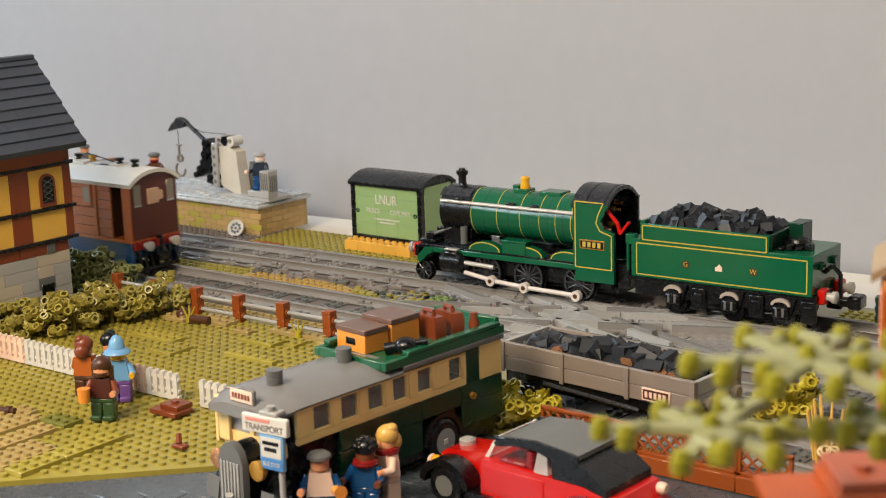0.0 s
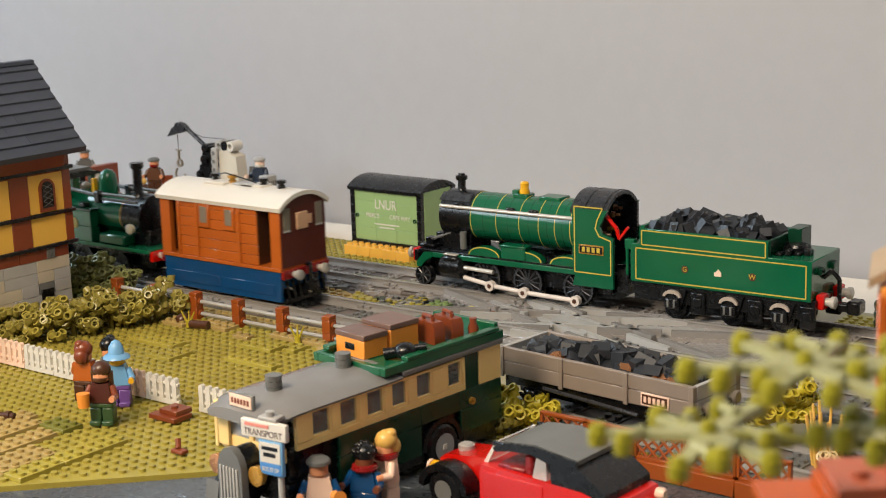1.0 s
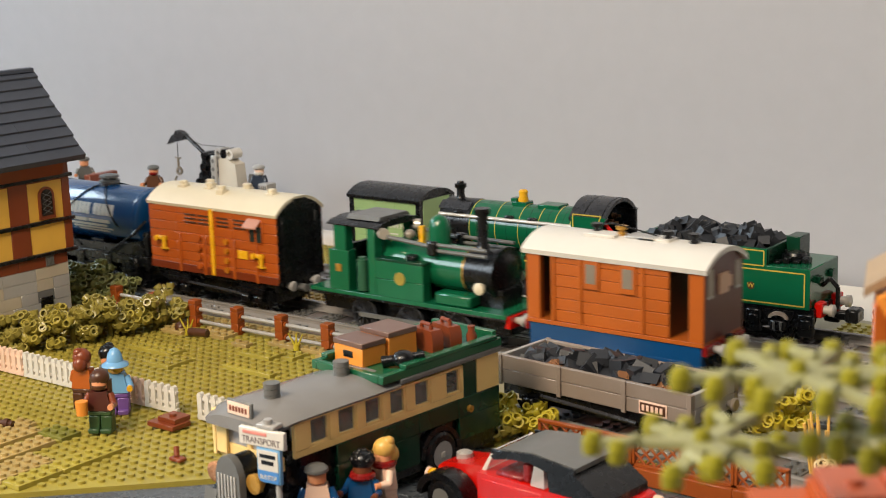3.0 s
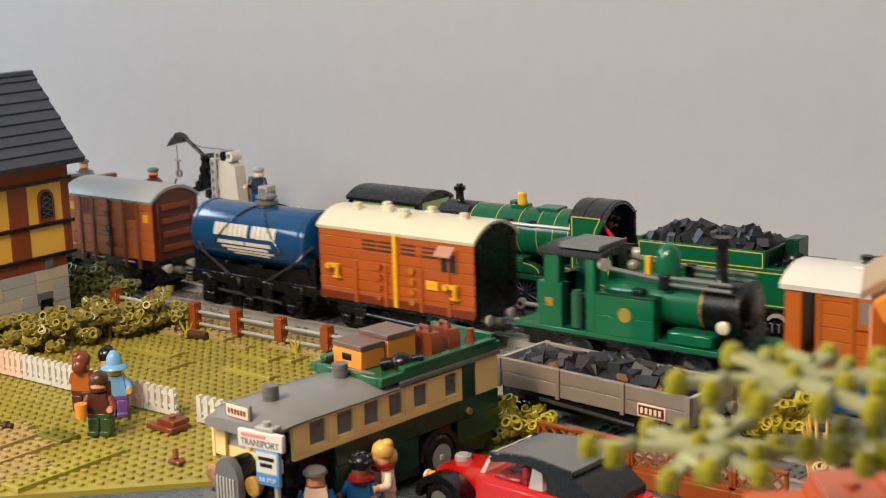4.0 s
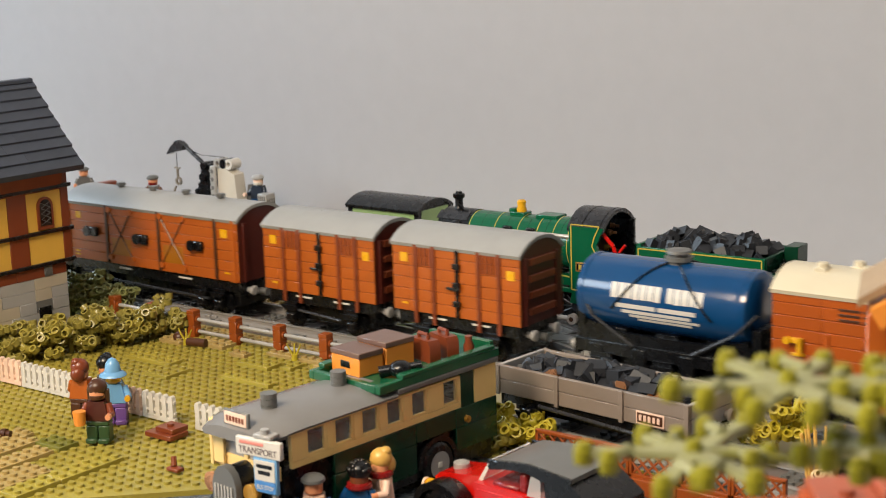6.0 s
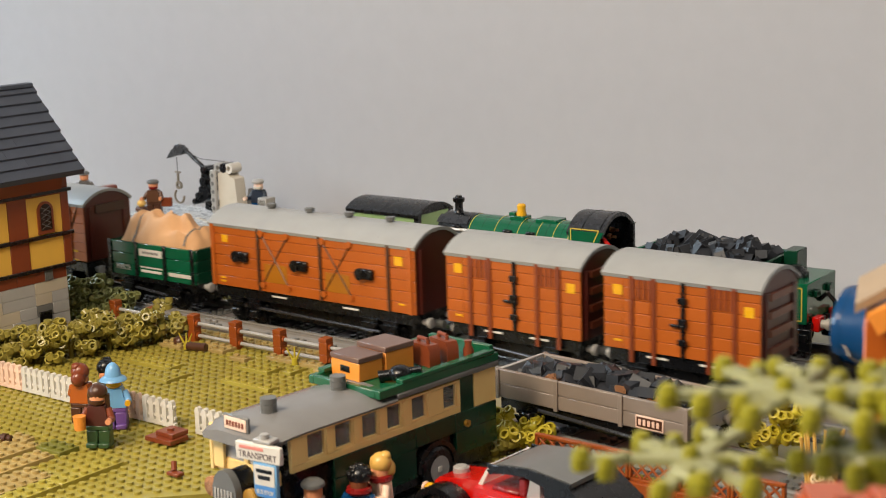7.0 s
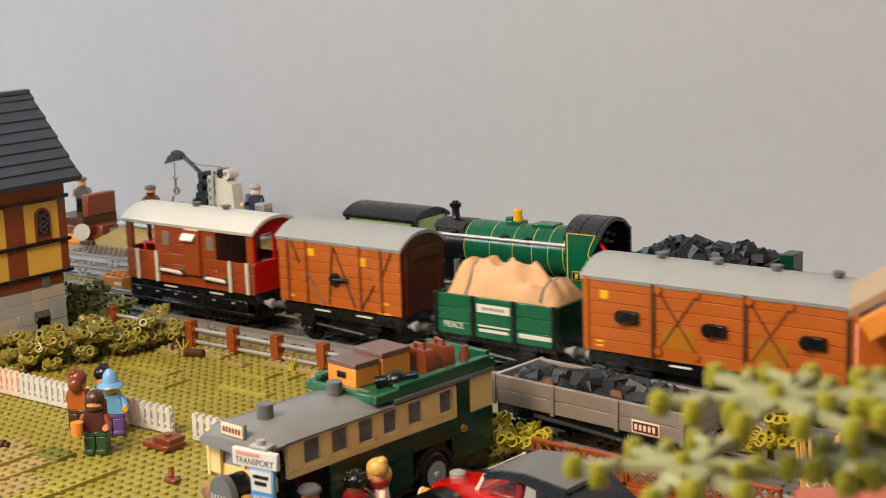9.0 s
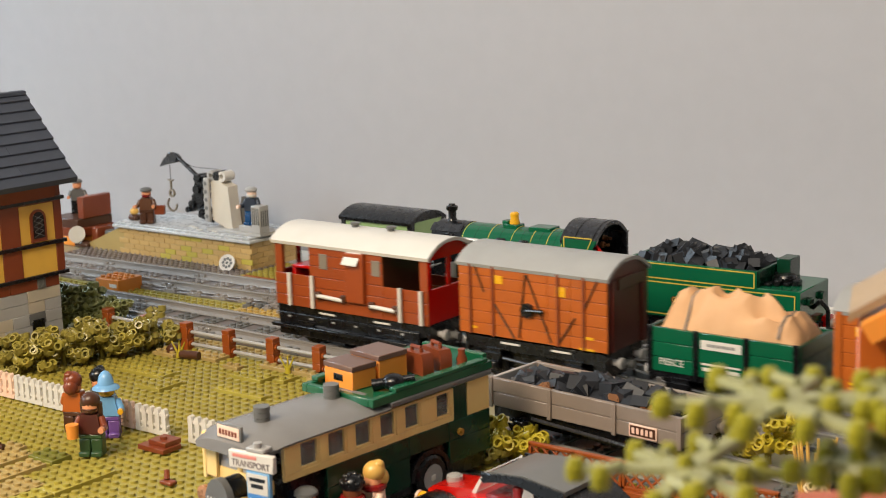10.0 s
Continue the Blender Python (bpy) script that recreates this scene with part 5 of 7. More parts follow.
def tender():
    root = thing("tender", 385, y2(385), 0, YAW2, "green tender with yellow lining heaped with black coal", "tender")
    a, b = -72, 73
    h = 27.0
    bm = bmesh.new()
    box(bm, a, b, -h + 2, h - 2, 33, 37)
    part("frame", bm, BLACK, root)
    bm = bmesh.new()
    box(bm, a, b, -h, h, 36, 66, 0.6)
    part("tank", bm, GREEN, root)
    bm = bmesh.new()
    box(bm, a + 8, a + 112, -h - 0.2, -h + 2.4, 65, 78, 0.4)
    box(bm, a + 8, a + 112, h - 2.4, h + 0.2, 65, 78, 0.4)
    box(bm, a + 8, a + 11, -h + 2, h - 2, 65, 80, 0.4)
    part("coal_rail", bm, GREEN, root)
    bm = bmesh.new()
    box(bm, a + 113.2, a + 124, 5, h - 3, 65, 82, 0.6)
    box(bm, a + 110, a + 113, -h + 2, h - 2, 65, 78, 0.6)
    part("bulkhead", bm, GREEN_D, root)
    bm = bmesh.new()
    edge_line(bm, [(a + 5, 38.5), (a + 5, 62.5), (b - 4, 62.5), (b - 4, 38.5), (a + 5, 38.5)], -h, 0.9)
    edge_line(bm, [(a + 10, 65.5), (a + 10, 76.5), (a + 110, 76.5), (a + 110, 65.5), (a + 10, 65.5)], -h - 0.2, 0.9)
    part("lining", bm, LINING, root)
    for x in (-26, 28):
        bm = bmesh.new()
        cyl(bm, (x, -h + 0.2, 50), (x, -h - 0.15, 50), 2.9, n=14)
        part("letter_shade", bm, DBROWN, root)
        writing("G" if x < 0 else "W", 5.2, LINING, root, facing_south(x, -h - 0.3, 50))
    for s in (-1, 1):
        bm = bmesh.new()
        box(bm, a + 2, b - 2, s * 23 - 1.5, s * 23 + 1.5, 22, 34, 0.6)
        part("side_frame", bm, BLACK, root)
    bm = bmesh.new()
    prism(bm, [(-2, 47.6), (3.6, 47.6), (3.6, 50.6), (1.2, 53), (-0.8, 50.6), (-2, 50.6)], "y", -h - 0.5, -h)
    part("emblem", bm, PINKW, root)
    coal_heap(root, a + 15, a + 104, h - 9, 76, 9, 105, 21, 5.6, flat=5)
    for k in range(4):
        bm = bmesh.new()
        box(bm, a + 114 + k * 6, a + 119 + k * 6, -20 + k * 3, -12 + k * 3, 66, 68.5 + (k % 2) * 2, 0.6)
        part("deck_fitting", bm, BLACK, root)
    bm = bmesh.new()
    lathe(bm, (b - 22, 0, 66), (0, 0, 1), [(0, 10), (4, 10), (4, 8), (6, 7), (6.6, 2)], 18)
    box(bm, b - 40, b - 30, 4, 14, 66, 72)
    part("filler", bm, BLACK, root)
    for x in (-36, 10, 50):
        wheelset(root, x, 9)
        for s in (-1, 1):
            bm = bmesh.new()
            prism(bm, [(x - 11, 34), (x + 11, 34), (x + 8, 24), (x + 5, 17), (x - 5, 17), (x - 8, 24)], "y", s * 25 - 2, s * 25 + 2)
            box(bm, x - 6, x + 6, s * 28 - 2, s * 28 + 2, 19, 27, 1)
            part("axle_guard", bm, BLACK, root)
            bm = bmesh.new()
            up = [(x + 7.5 * math.cos(math.pi * k / 8), 28 + 5.4 * math.sin(math.pi * k / 8)) for k in range(9)]
            low = [(x + 5.5 * math.cos(math.pi * k / 8), 28 + 2.6 * math.sin(math.pi * k / 8)) for k in range(8, -1, -1)]
            prism(bm, up + low, "y", s * 28 - 1.2, s * 28 + 1.2)
            part("spring", bm, plastic("ash_plastic", "a89c92", 0.3), root)
            for k in (-2.6, 2.6):
                bm = bmesh.new()
                box(bm, x + k - 0.9, x + k + 0.9, s * 30.2 - 0.4, s * 30.2 + 0.4, 20, 26, 0.2)
                part("axle_bolt", bm, DGREY, root)
        for s in (-1, 1):
            bm = bmesh.new()
            box(bm, x + 14, x + 26, s * 25 - 2, s * 25 + 2, 16, 33, 1)
            box(bm, x + 17, x + 24, s * 27 - 1, s * 27 + 1, 22, 29, 0.6)
            part("brake_hanger", bm, BLACK, root)
    bm = bmesh.new()
    box(bm, b - 0.5, b + 2.5, -h + 2, h - 2, 30, 37)
    part("buffer_beam", bm, BLACK, root)
    for s in (-1, 1):
        bm = bmesh.new()
        box(bm, b + 1, b + 7, s * 16 - 5, s * 16 + 5, 30, 41, 0.8)
        part("buffer_block", bm, RED, root)
        bm = bmesh.new()
        lathe(bm, (b + 7, s * 16, 35.5), (1, 0, 0), [(0, 3.2), (4, 3.2), (4, 4.4), (7, 4.6), (7.8, 3)], 18)
        part("buffer", bm, STEEL, root)
        bm = bmesh.new()
        box(bm, b, b + 3, s * 12 - 4, s * 12 + 4, 54, 59, 0.6)
        part("lamp_iron", bm, GREEN_D, root)
    bm = bmesh.new()
    pipe(bm, [(b, -4, 50), (b + 6, -4, 56), (b + 12, -4, 50), (b + 12, -4, 34)], 1.7, 8)
    box(bm, b, b + 22, -4, 4, 26, 32, 1)
    box(bm, b + 18, b + 28, -7, 7, 25, 35, 1.5)
    part("hose_and_coupling", bm, BLACK, root)
    for s in (-1, 1):
        bm = bmesh.new()
        cyl(bm, (a - 4, s * 24, 40), (a - 4, s * 24, 62), 1.3, n=8)
        box(bm, a - 6, a + 2, s * 22 - 3, s * 22 + 3, 60, 68, 0.5)
        part("front_post", bm, GREEN, root)
    return root


locomotive()
tender()

# ---- pale green container van behind the locomotive ----
def container():
    root = thing("goods_container", -10, 286, 9.7, 0, "pale green goods container with black frame and white lettering", "container")
    w, h = 43.0, 24.0
    bm = bmesh.new()
    box(bm, -w + 2, w - 2, -h + 1, h - 1, 0.5, 56)
    part("body", bm, LGREEN, root)
    for i in range(3):
        for k in range(4):
            bm = bmesh.new()
            x0 = -w + 5 + i * 25.4
            box(bm, x0, x0 + 25.3, -h - 0.1, -h + 1.2, 4 + k * 12.4, 16.3 + k * 12.4, 0.25)
            part("side_panel", bm, LGREEN, root)
    for x in (-w, w - 5):
        for k in range(6):
            bm = bmesh.new()
            box(bm, x, x + 5, -h - 1, h + 1, k * 9.2 + 0.2, k * 9.2 + 9.2, 0.3)
            part("corner_brick", bm, BLACK, root)
    bm = bmesh.new()
    box(bm, -w + 5, w - 5, -h - 1, h + 1, 0, 3.8)
    part("base_rail", bm, BLACK, root)
    bm = bmesh.new()
    prism(bm, arch(h + 3, 54.5, 63, 14, 3), "x", -w - 1.5, w + 1.5)
    part("roof", bm, BLACK, root)
    bm = bmesh.new()
    poly = [(-h + 3, 54), (h - 3, 54)] + [(y * 0.9, z - 2) for y, z in reversed(arch(h, 54, 63, 12)[:13])]
    prism(bm, poly, "x", -w + 0.6, w - 0.6)
    part("end_gable", bm, BLACK, root)
    bm = bmesh.new()
    box(bm, w - 0.4, w + 0.5, -h + 4, h - 4, 3, 54, 0.2)
    part("end_panel", bm, LGREEN, root)
    y = -h - 0.25
    writing("LNUR", 13, WHITE, root, facing_south(0, y, 39), squeeze=0.8)
    writing("PIERCE", 6.2, WHITE, root, facing_south(-16, y, 28), squeeze=0.85)
    writing("CAPE MAY", 6.2, WHITE, root, facing_south(17, y, 28), squeeze=0.85)
    for wd, z in ((30, 20.5), (18, 17.4)):
        bm = bmesh.new()
        box(bm, -wd / 2 + 1, wd / 2 + 1, y - 0.2, y + 0.2, z - 0.6, z + 0.6, 0.1)
        part("lettering_bar", bm, WHITE, root)
    for x in (-35, 35):
        bm = bmesh.new()
        ring(bm, (x, y + 0.2, 27), (0, -1, 0), 2.0, 1, 0.8, 14)
        part("lifting_ring", bm, GREEN_D, root)
    return root


container()
for k in range(5):
    bm = bmesh.new()
    x = -52 + k * 16
    box(bm, x, x + 15.9, 248, 264, 0, 9.6)
    for i in (4, 12):
        for j in (252, 260):
            stud(bm, x + i, j, 9.6)
    solid("yellow_brick", bm, plastic("light_orange_plastic", "e3ae4c", 0.34), "yellow studded brick under the container", "brick", "container base bricks")
bm = bmesh.new()
box(bm, -52, 34, 264.2, 312, 0, 9.6)
solid("base_brick", bm, GOLDY, "yellow brick base carrying the container", "brick")


# ---- goods platform, crane ----
SLAB = plastic("pale_grey_plastic", "b4b7b9", 0.3)


def platform():
    root = tagged(new("goods_platform"), "tan brick goods platform with grey stone edge", "platform")
    bm = bmesh.new()
    box(bm, -364, -166.6, 250.8, 321, 0, 28)
    prism(bm, [(-430, 0), (-364, 0), (-364, 27)], "y", 251, 321)
    part("core", bm, DTAN, root)
    rnd = noisy(12)
    h = 5.6
    meshes = {}
    for w, m in ((15.6, "a"), (7.6, "a"), (15.6, "b")):
        bm = bmesh.new()
        box(bm, 0, w, -0.9, 0.6, 0, h - 0.4, 0.3)
        meshes[w, m] = finish(bm, "brick", plastic("tan_masonry_plastic", "bb9c64", 0.42, 0.16) if m == "a" else plastic("olive_masonry_plastic", "b3a548", 0.42, 0.14))
    for k in range(5):
        x = -364 + (8 if k % 2 else 0)
        while x < -174:
            m = "b" if rnd.random() < (0.3 if -300 < x < -215 and k < 5 else 0.04) else "a"
            copies("brick", meshes[15.6, m], [(x, 251, 0.3 + k * h)], root)
            x += 16
        copies("brick", meshes[7.6, "a"], [(-174.2, 251, 0.3 + k * h)] if not k % 2 else [], root)
        if k % 2:
            ob = new("brick", meshes[7.6, "a"])
            ob.matrix_basis = pose(-0.1668, 0.252, (0.3 + k * h) * MM, 0, 0, 90)
            ob.parent = root
        for j in range(5):
            y = 252 + j * 16 + (8 if k % 2 else 0)
            if y < 316:
                ob = new("brick", meshes[15.6 if y < 306 else 7.6, "a"])
                ob.matrix_basis = pose(-0.1668, y * MM, (0.3 + k * h) * MM, 0, 0, 90)
                ob.parent = root
    bm = bmesh.new()
    box(bm, -370, -163, 246, 325, 28.2, 31.6, 0.7)
    part("edge_slab", bm, SLAB, root)
    bm = bmesh.new()
    box(bm, -368, -166, 249, 322, 31.6, 33.6, 0.6)
    part("top_slab", bm, SLAB, root)
    for x, y in ((-262, 262), (-250, 256), (-240, 268), (-228, 258), (-272, 266), (-220, 262)):
        bm = bmesh.new()
        box(bm, x, x + 7, y, y + 4, 33.6, 34.6, 0.4)
        part("chipping", bm, WHITE, root)
    return root


platform()


def crane():
    root = thing("yard_crane", -206, 275, 33.7, 0, "light grey yard crane with black jib and chain hook", "crane")
    bm = bmesh.new()
    box(bm, -30, 46, -16, 16, 0, 3.2)
    part("base_plate", bm, GREY, root)
    bm = bmesh.new()
    prism(bm, [(-30, 10), (-12, 3), (-2, 3), (-6, 46), (-12, 48), (-18, 52), (-30, 52)], "y", -7, 7)
    part("cab", bm, plastic("putty_plastic", "cfc8ba", 0.36), root, "off-white crane housing")
    for y in (-11, 8):
        bm = bmesh.new()
        box(bm, -38, -30, y, y + 3.4, 8, 54, 1.6)
        for k in range(5):
            cyl(bm, (-34, y - 0.3, 14 + k * 8.6), (-34, y + 3.7, 14 + k * 8.6), 3.6, n=16)
        part("lift_arm", bm, GREY, root)
        bm = bmesh.new()
        for k in range(5):
            cyl(bm, (-34, y - 0.5, 14 + k * 8.6), (-34, y - 0.2, 14 + k * 8.6), 2.2, n=12)
        part("pin_hole", bm, DGREY, root)
    for x in (-30, -14):
        bm = bmesh.new()
        ring(bm, (x, -7, 56), (0, 1, 0), 5.4, 2.8, 14, 20)
        part("winch_drum", bm, GREY if x < -20 else WHITE, root)
    bm = bmesh.new()
    cyl(bm, (-22, -7, 56), (-22, 7, 56), 5, n=16)
    part("winch_core", bm, BLACK, root)
    bm = bmesh.new()
    prism(bm, [(-44, 54), (-54, 56), (-58, 34), (-66, 22), (-60, 16), (-48, 22), (-44, 30)], "y", -6, 6)
    cyl(bm, (-56, 0, 12), (-36, 0, 8), 3, n=10)
    cyl(bm, (-64, 0, 30), (-44, 0, 44), 3.2, n=10)
    for x, z, q in ((-60, 24, 4.2), (-52, 40, 4.6), (-50, 52, 4.2), (-66, 18, 3.2), (-46, 16, 3.6)):
        cyl(bm, (x, -8.5, z), (x, 8.5, z), q, n=14)
    part("jib_base", bm, BLACK, root)
    bm = bmesh.new()
    cyl(bm, (-52, 0, 50), (-88, 0, 73), 2.2, n=10)
    part("jib", bm, ROOFD, root)
    bm = bmesh.new()
    lathe(bm, (-94, -3.5, 70), (0, 1, 0), [(0, 5), (1, 6), (6, 6), (7, 5)], 18)
    prism(bm, [(-110, 60), (-100, 63), (-86, 66), (-83, 71), (-90, 75), (-102, 70)], "y", -4, 4)
    part("jib_head", bm, ROOFD, root)
    bm = bmesh.new()
    pipe(bm, [(-26, 0, 62), (-60, 0, 62), (-90, 0, 70)], 0.35, 5)
    cyl(bm, (-98, 0, 62), (-98, 0, 46), 0.4, n=5)
    part("cable", bm, BLACK, root)
    bm = bmesh.new()
    cyl(bm, (-102, 0, 46), (-94, 0, 46), 1.0, n=8)
    cyl(bm, (-98, 0, 46), (-98, 0, 36), 1.4, n=8)
    ring(bm, (-97, -1.2, 32), (0, 1, 0), 4.4, 2.0, 2.4, 14)
    pipe(bm, [(-97 + 7 * math.cos(w) - 0.5, 0, 20 + 7 * math.sin(w)) for w in [2.2 + 0.42 * k for k in range(11)]], 1.2, 8)
    part("hook", bm, PEWTER, root)
    bm = bmesh.new()
    prism(bm, [(4, 3), (6, 28), (0, 34), (-4, 34), (-10, 3)], "y", 10, 13)
    part("seat_back", bm, DGREY, root)
    bm = bmesh.new()
    box(bm, 14, 34, -14, 8, 3.2, 9.4, 0.6)
    part("footstep", bm, GREY, root)
    # grille box
    bm = bmesh.new()
    box(bm, 34.2, 46, -16, -2, 3.2, 31, 0.6)
    part("grille_box", bm, GREY, root)
    for k in range(4):
        bm = bmesh.new()
        box(bm, 36 + k * 2.6, 37.4 + k * 2.6, -16.6, -15.9, 12, 29, 0.2)
        part("grille_slot", bm, DGREY, root)
        bm = bmesh.new()
        box(bm, 45.8, 46.5, -14 + k * 3, -12.6 + k * 3, 10, 26, 0.2)
        part("grille_slot", bm, DGREY, root)
    return root


crane()


# ---- plastic toy figures: each one plain mesh ----
def merged(name, pieces):
    """One mesh out of several shapes, each in its own plastic."""
    big = bmesh.new()
    mats = []
    for bm, mat in pieces:
        if mat not in mats:
            mats.append(mat)
        for f in bm.faces:
            f.material_index = mats.index(mat)
        tmp = bpy.data.meshes.new("tmp")
        bm.to_mesh(tmp)
        bm.free()
        big.from_mesh(tmp)
        bpy.data.meshes.remove(tmp)
    me = finish(big, name, mats[0])
    for mat in mats[1:]:
        me.materials.append(mat)
    return me


def figurine(x, y, z, rz, legs, body, head, top, hat, label, arm=20, held=None, sleeves=None, beard=None):
    """A toy figure 38 mm tall that faces its own -y."""
    P = []
    def add(mat, f, *a, **k):
        bm = bmesh.new()
        f(bm, *a, **k)
        P.append((bm, mat))
    for s in (-1, 1):
        add(legs, box, s * 4 - 3.7, s * 4 + 3.7, -4, 4, 0.0, 11.5, 0.7)
        add(legs, box, s * 4 - 3.7, s * 4 + 3.7, -6.5, -3, 0.0, 3.4, 0.7)
    add(legs, box, -7.8, 7.8, -3.8, 3.8, 11.2, 14.6, 0.7)
    add(body, prism, [(-7.8, 14.6), (7.8, 14.6), (5.6, 27.6), (-5.6, 27.6)], "y", -3.9, 3.9)
    for s in (-1, 1):
        sh, el = Vector((s * 6.6, 0, 25)), Vector((s * 9.6, -2.5, 19))
        hd = el + Vector((s * 0.4, -5 - arm * 0.05, -2 + arm * 0.12))
        add(sleeves or body, cyl, sh, el, 2.5, 2.3, 10)
        add(sleeves or body, cyl, el, hd, 2.3, 2.0, 10)
        add(head, cyl, hd, hd + (hd - el).normalized() * 3.2, 2.1, 1.9, 10)
    add(head, lathe, (0, 0, 27.6), (0, 0, 1), [(0, 2.8), (0.8, 4.2), (1.8, 5), (7.4, 5), (8.6, 4.2), (9.4, 2.4)], 16)
    if beard:
        add(beard, lathe, (0, -0.9, 27.4), (0, 0, 1), [(0, 2.0), (1.6, 4.6), (3.6, 5.0), (4.2, 4.0)], 14)
    if hat == "cap":
        add(top, lathe, (0, -0.6, 34.4), (0, 0, 1), [(0, 5.4), (0.8, 6.6), (2.4, 6.4), (4.0, 4.6), (4.6, 1.5)], 16)
    elif hat == "cone":
        add(top, lathe, (0, 0, 33), (0, 0, 1), [(0, 9.2), (1.2, 8.6), (3, 5.6), (8, 4.6), (11, 2.6), (12, 0.6)], 18)
    elif hat == "afro":
        add(top, ball, (0, 0.6, 36), 6.6, 0.82, 14)
        r2 = noisy(9)
        for k in range(34):
            w, e = r2.uniform(0, 6.28), r2.uniform(0.1, 1.4)
            add(top, ball, (6 * math.cos(w) * math.cos(e), 0.6 + 6 * math.sin(w) * math.cos(e), 36 + 5 * math.sin(e)), 1.5, 1, 6)
    elif hat == "bun":
        add(top, ball, (0, 0.8, 36), 6.3, 0.95, 14)
        add(top, ball, (0, 4.4, 32), 5.0, 1.1, 12)
        add(top, ball, (1.5, 2.8, 40), 3.4, 0.8, 10)
    elif hat == "long":
        add(top, ball, (0, 1.0, 35.6), 6.4, 0.9, 14)
        for s in (-1, 1):
            add(top, cyl, (s * 4.6, 2, 34), (s * 5.6, 2.4, 23), 2.9, 1.7, 10)
        add(top, box, -5, 5, 1.5, 5, 22, 34, 1.4)
    if held == "mug":
        add(ORANGE_L, lathe, (-9, -10, 14), (0, 0, 1), [(0, 3.6), (9, 4.2), (9, 3.4)], 16)
    elif held == "pack":
        add(RBROWN, box, -6, 6, 4, 10, 14, 28, 1.5)
    elif held == "horn":
        add(ORANGE_L, lathe, (8, -9, 20), (0.5, -1, 0.1), [(0, 2.6), (5, 3.0), (7, 3.8)], 12)
    elif held == "scarf":
        add(DRED, lathe, (0, 0, 26.4), (0, 0, 1), [(0, 6.6), (1.2, 7.4), (3, 6.8), (3.6, 5.4)], 16)
    elif held == "case":
        add(RBROWN, box, 9, 21, -6, -2, 10, 20, 0.8)
    ob = tagged(new("figurine", merged("figurine", P)), label, "toy figure", "toy figures")
    ob.matrix_basis = pose(x * MM, y * MM, z * MM, 0, 0, rz)
    return ob


figurine(152, -217, 1.7, 30, plastic("loden_plastic", "2f4a2c", 0.36), plastic("maroon_plastic", "4c2420", 0.36), FLESH, DBROWN, "long", "toy figure with long dark hair and beard holding a mug", held="mug", sleeves=RBROWN, beard=DBROWN)
figurine(104, -191, 1.7, 205, DBROWN, ORANGE, FLESH, RBROWN, "bun", "toy figure with swirled brown hair seen from behind", held=None)
figurine(131, -186, 1.7, 40, PURPLE, SKYBLUE, GOLDY, SKYBLUE, "cone", "toy figure in blue with a pointed blue hat")
figurine(112, -176, 1.7, 60, BLACK, DGREY, FLESH, BLACK, "bun", "toy figure with dark hair in the group by the fence")
figurine(377, -259, -1.6, 40, BLUE, PINKW, FLESH, DGREY, "cap", "toy figure in a flat cap waiting at the bus stop", held="horn", sleeves=BLUE)
figurine(389, -236, -1.6, 20, BLUE, BLUE, DFLESH, BLACK, "afro", "toy figure with black curly hair and red scarf", held="scarf")
figurine(392, -222, 1.6, -20, PINKW, PINKW, FLESH, BLONDE, "bun", "blonde toy figure in a pale coat and red scarf", held="scarf")
figurine(-327, 260, 33.6, 30, DBROWN, plastic("umber_plastic", "5c3a26", 0.4), FLESH, DGREY, "cap", "toy porter in brown with red scarf on the platform", held="case", beard=DRED)
figurine(-180, 270, 43.2, 10, BLUE, plastic("navy_plastic", "27303f", 0.36), PINKW, GREY, "cap", "toy crane driver with white beard and grey cap", beard=WHITE)
figurine(-468, 282, 30, 50, BLACK, DGREY, FLESH, DGREY, "cap", "toy figure in grey standing by the wooden bench")

# bench, crate and clutter by the platform ramp
def bench():
    root = thing("wooden_bench", -452, 268, 0, 0, "reddish brown stepped wooden bench on an orange crate", "bench")
    for x0, x1, z0, z1, m, n in ((-24, 22, 0, 10, ORANGE_L, "crate"), (-26, 24, 10, 20, RBROWN, "lower_step"), (-26, 22, 20, 30, DBROWN, "seat")):
        bm = bmesh.new()
        box(bm, x0, x1, -20, 30, z0, z1, 0.8)
        part(n, bm, m, root)
    bm = bmesh.new()
    box(bm, 14, 24, -12, 28, 30, 54, 0.8)
    part("backrest", bm, RBROWN, root)


bench()
bm = bmesh.new()
lathe(bm, (-428, 246, 14), (0.5, -0.9, 0.4), [(0, 9), (1.5, 9.6), (3, 9.6), (3.4, 7), (2.6, 2)], 24)
solid("white_dish", bm, plastic("bone_plastic", "b8b2a6", 0.36), "white round plastic dish leaning on a sack", "dish")
for x, y, z, w, d, h, m, lab in ((-420, 258, 0, 10, 22, 22, RBROWN, "brown wooden post on the platform ramp"), (-408, 266, 6, 16, 12, 12, DGREY, "dark grey tool box on the ramp"), (-436, 246, 0, 22, 14, 6, DBROWN, "brown sack on the ground by the ramp"), (-362, 262, 33.6, 12, 10, 6, DBROWN, "brown box on the platform edge")):
    bm = bmesh.new()
    box(bm, x, x + w, y, y + d, z, z + h, 1.6)
    solid("luggage_box", bm, m, lab, "box")
bm = bmesh.new()
ball(bm, (-356, 267, 43), 5, 0.8)
solid("bread_loaf", bm, BLONDE, "round tan bun on a brown box", "loaf")
bm = bmesh.new()
w = Vector((0.25, -0.86, 0.44)).normalized()
lathe(bm, (-190, 241, 7.5), w, [(0, 8.4), (2.2, 8.8), (2.2, 7.4), (1.4, 6.8), (1.4, 0.1)], 26)
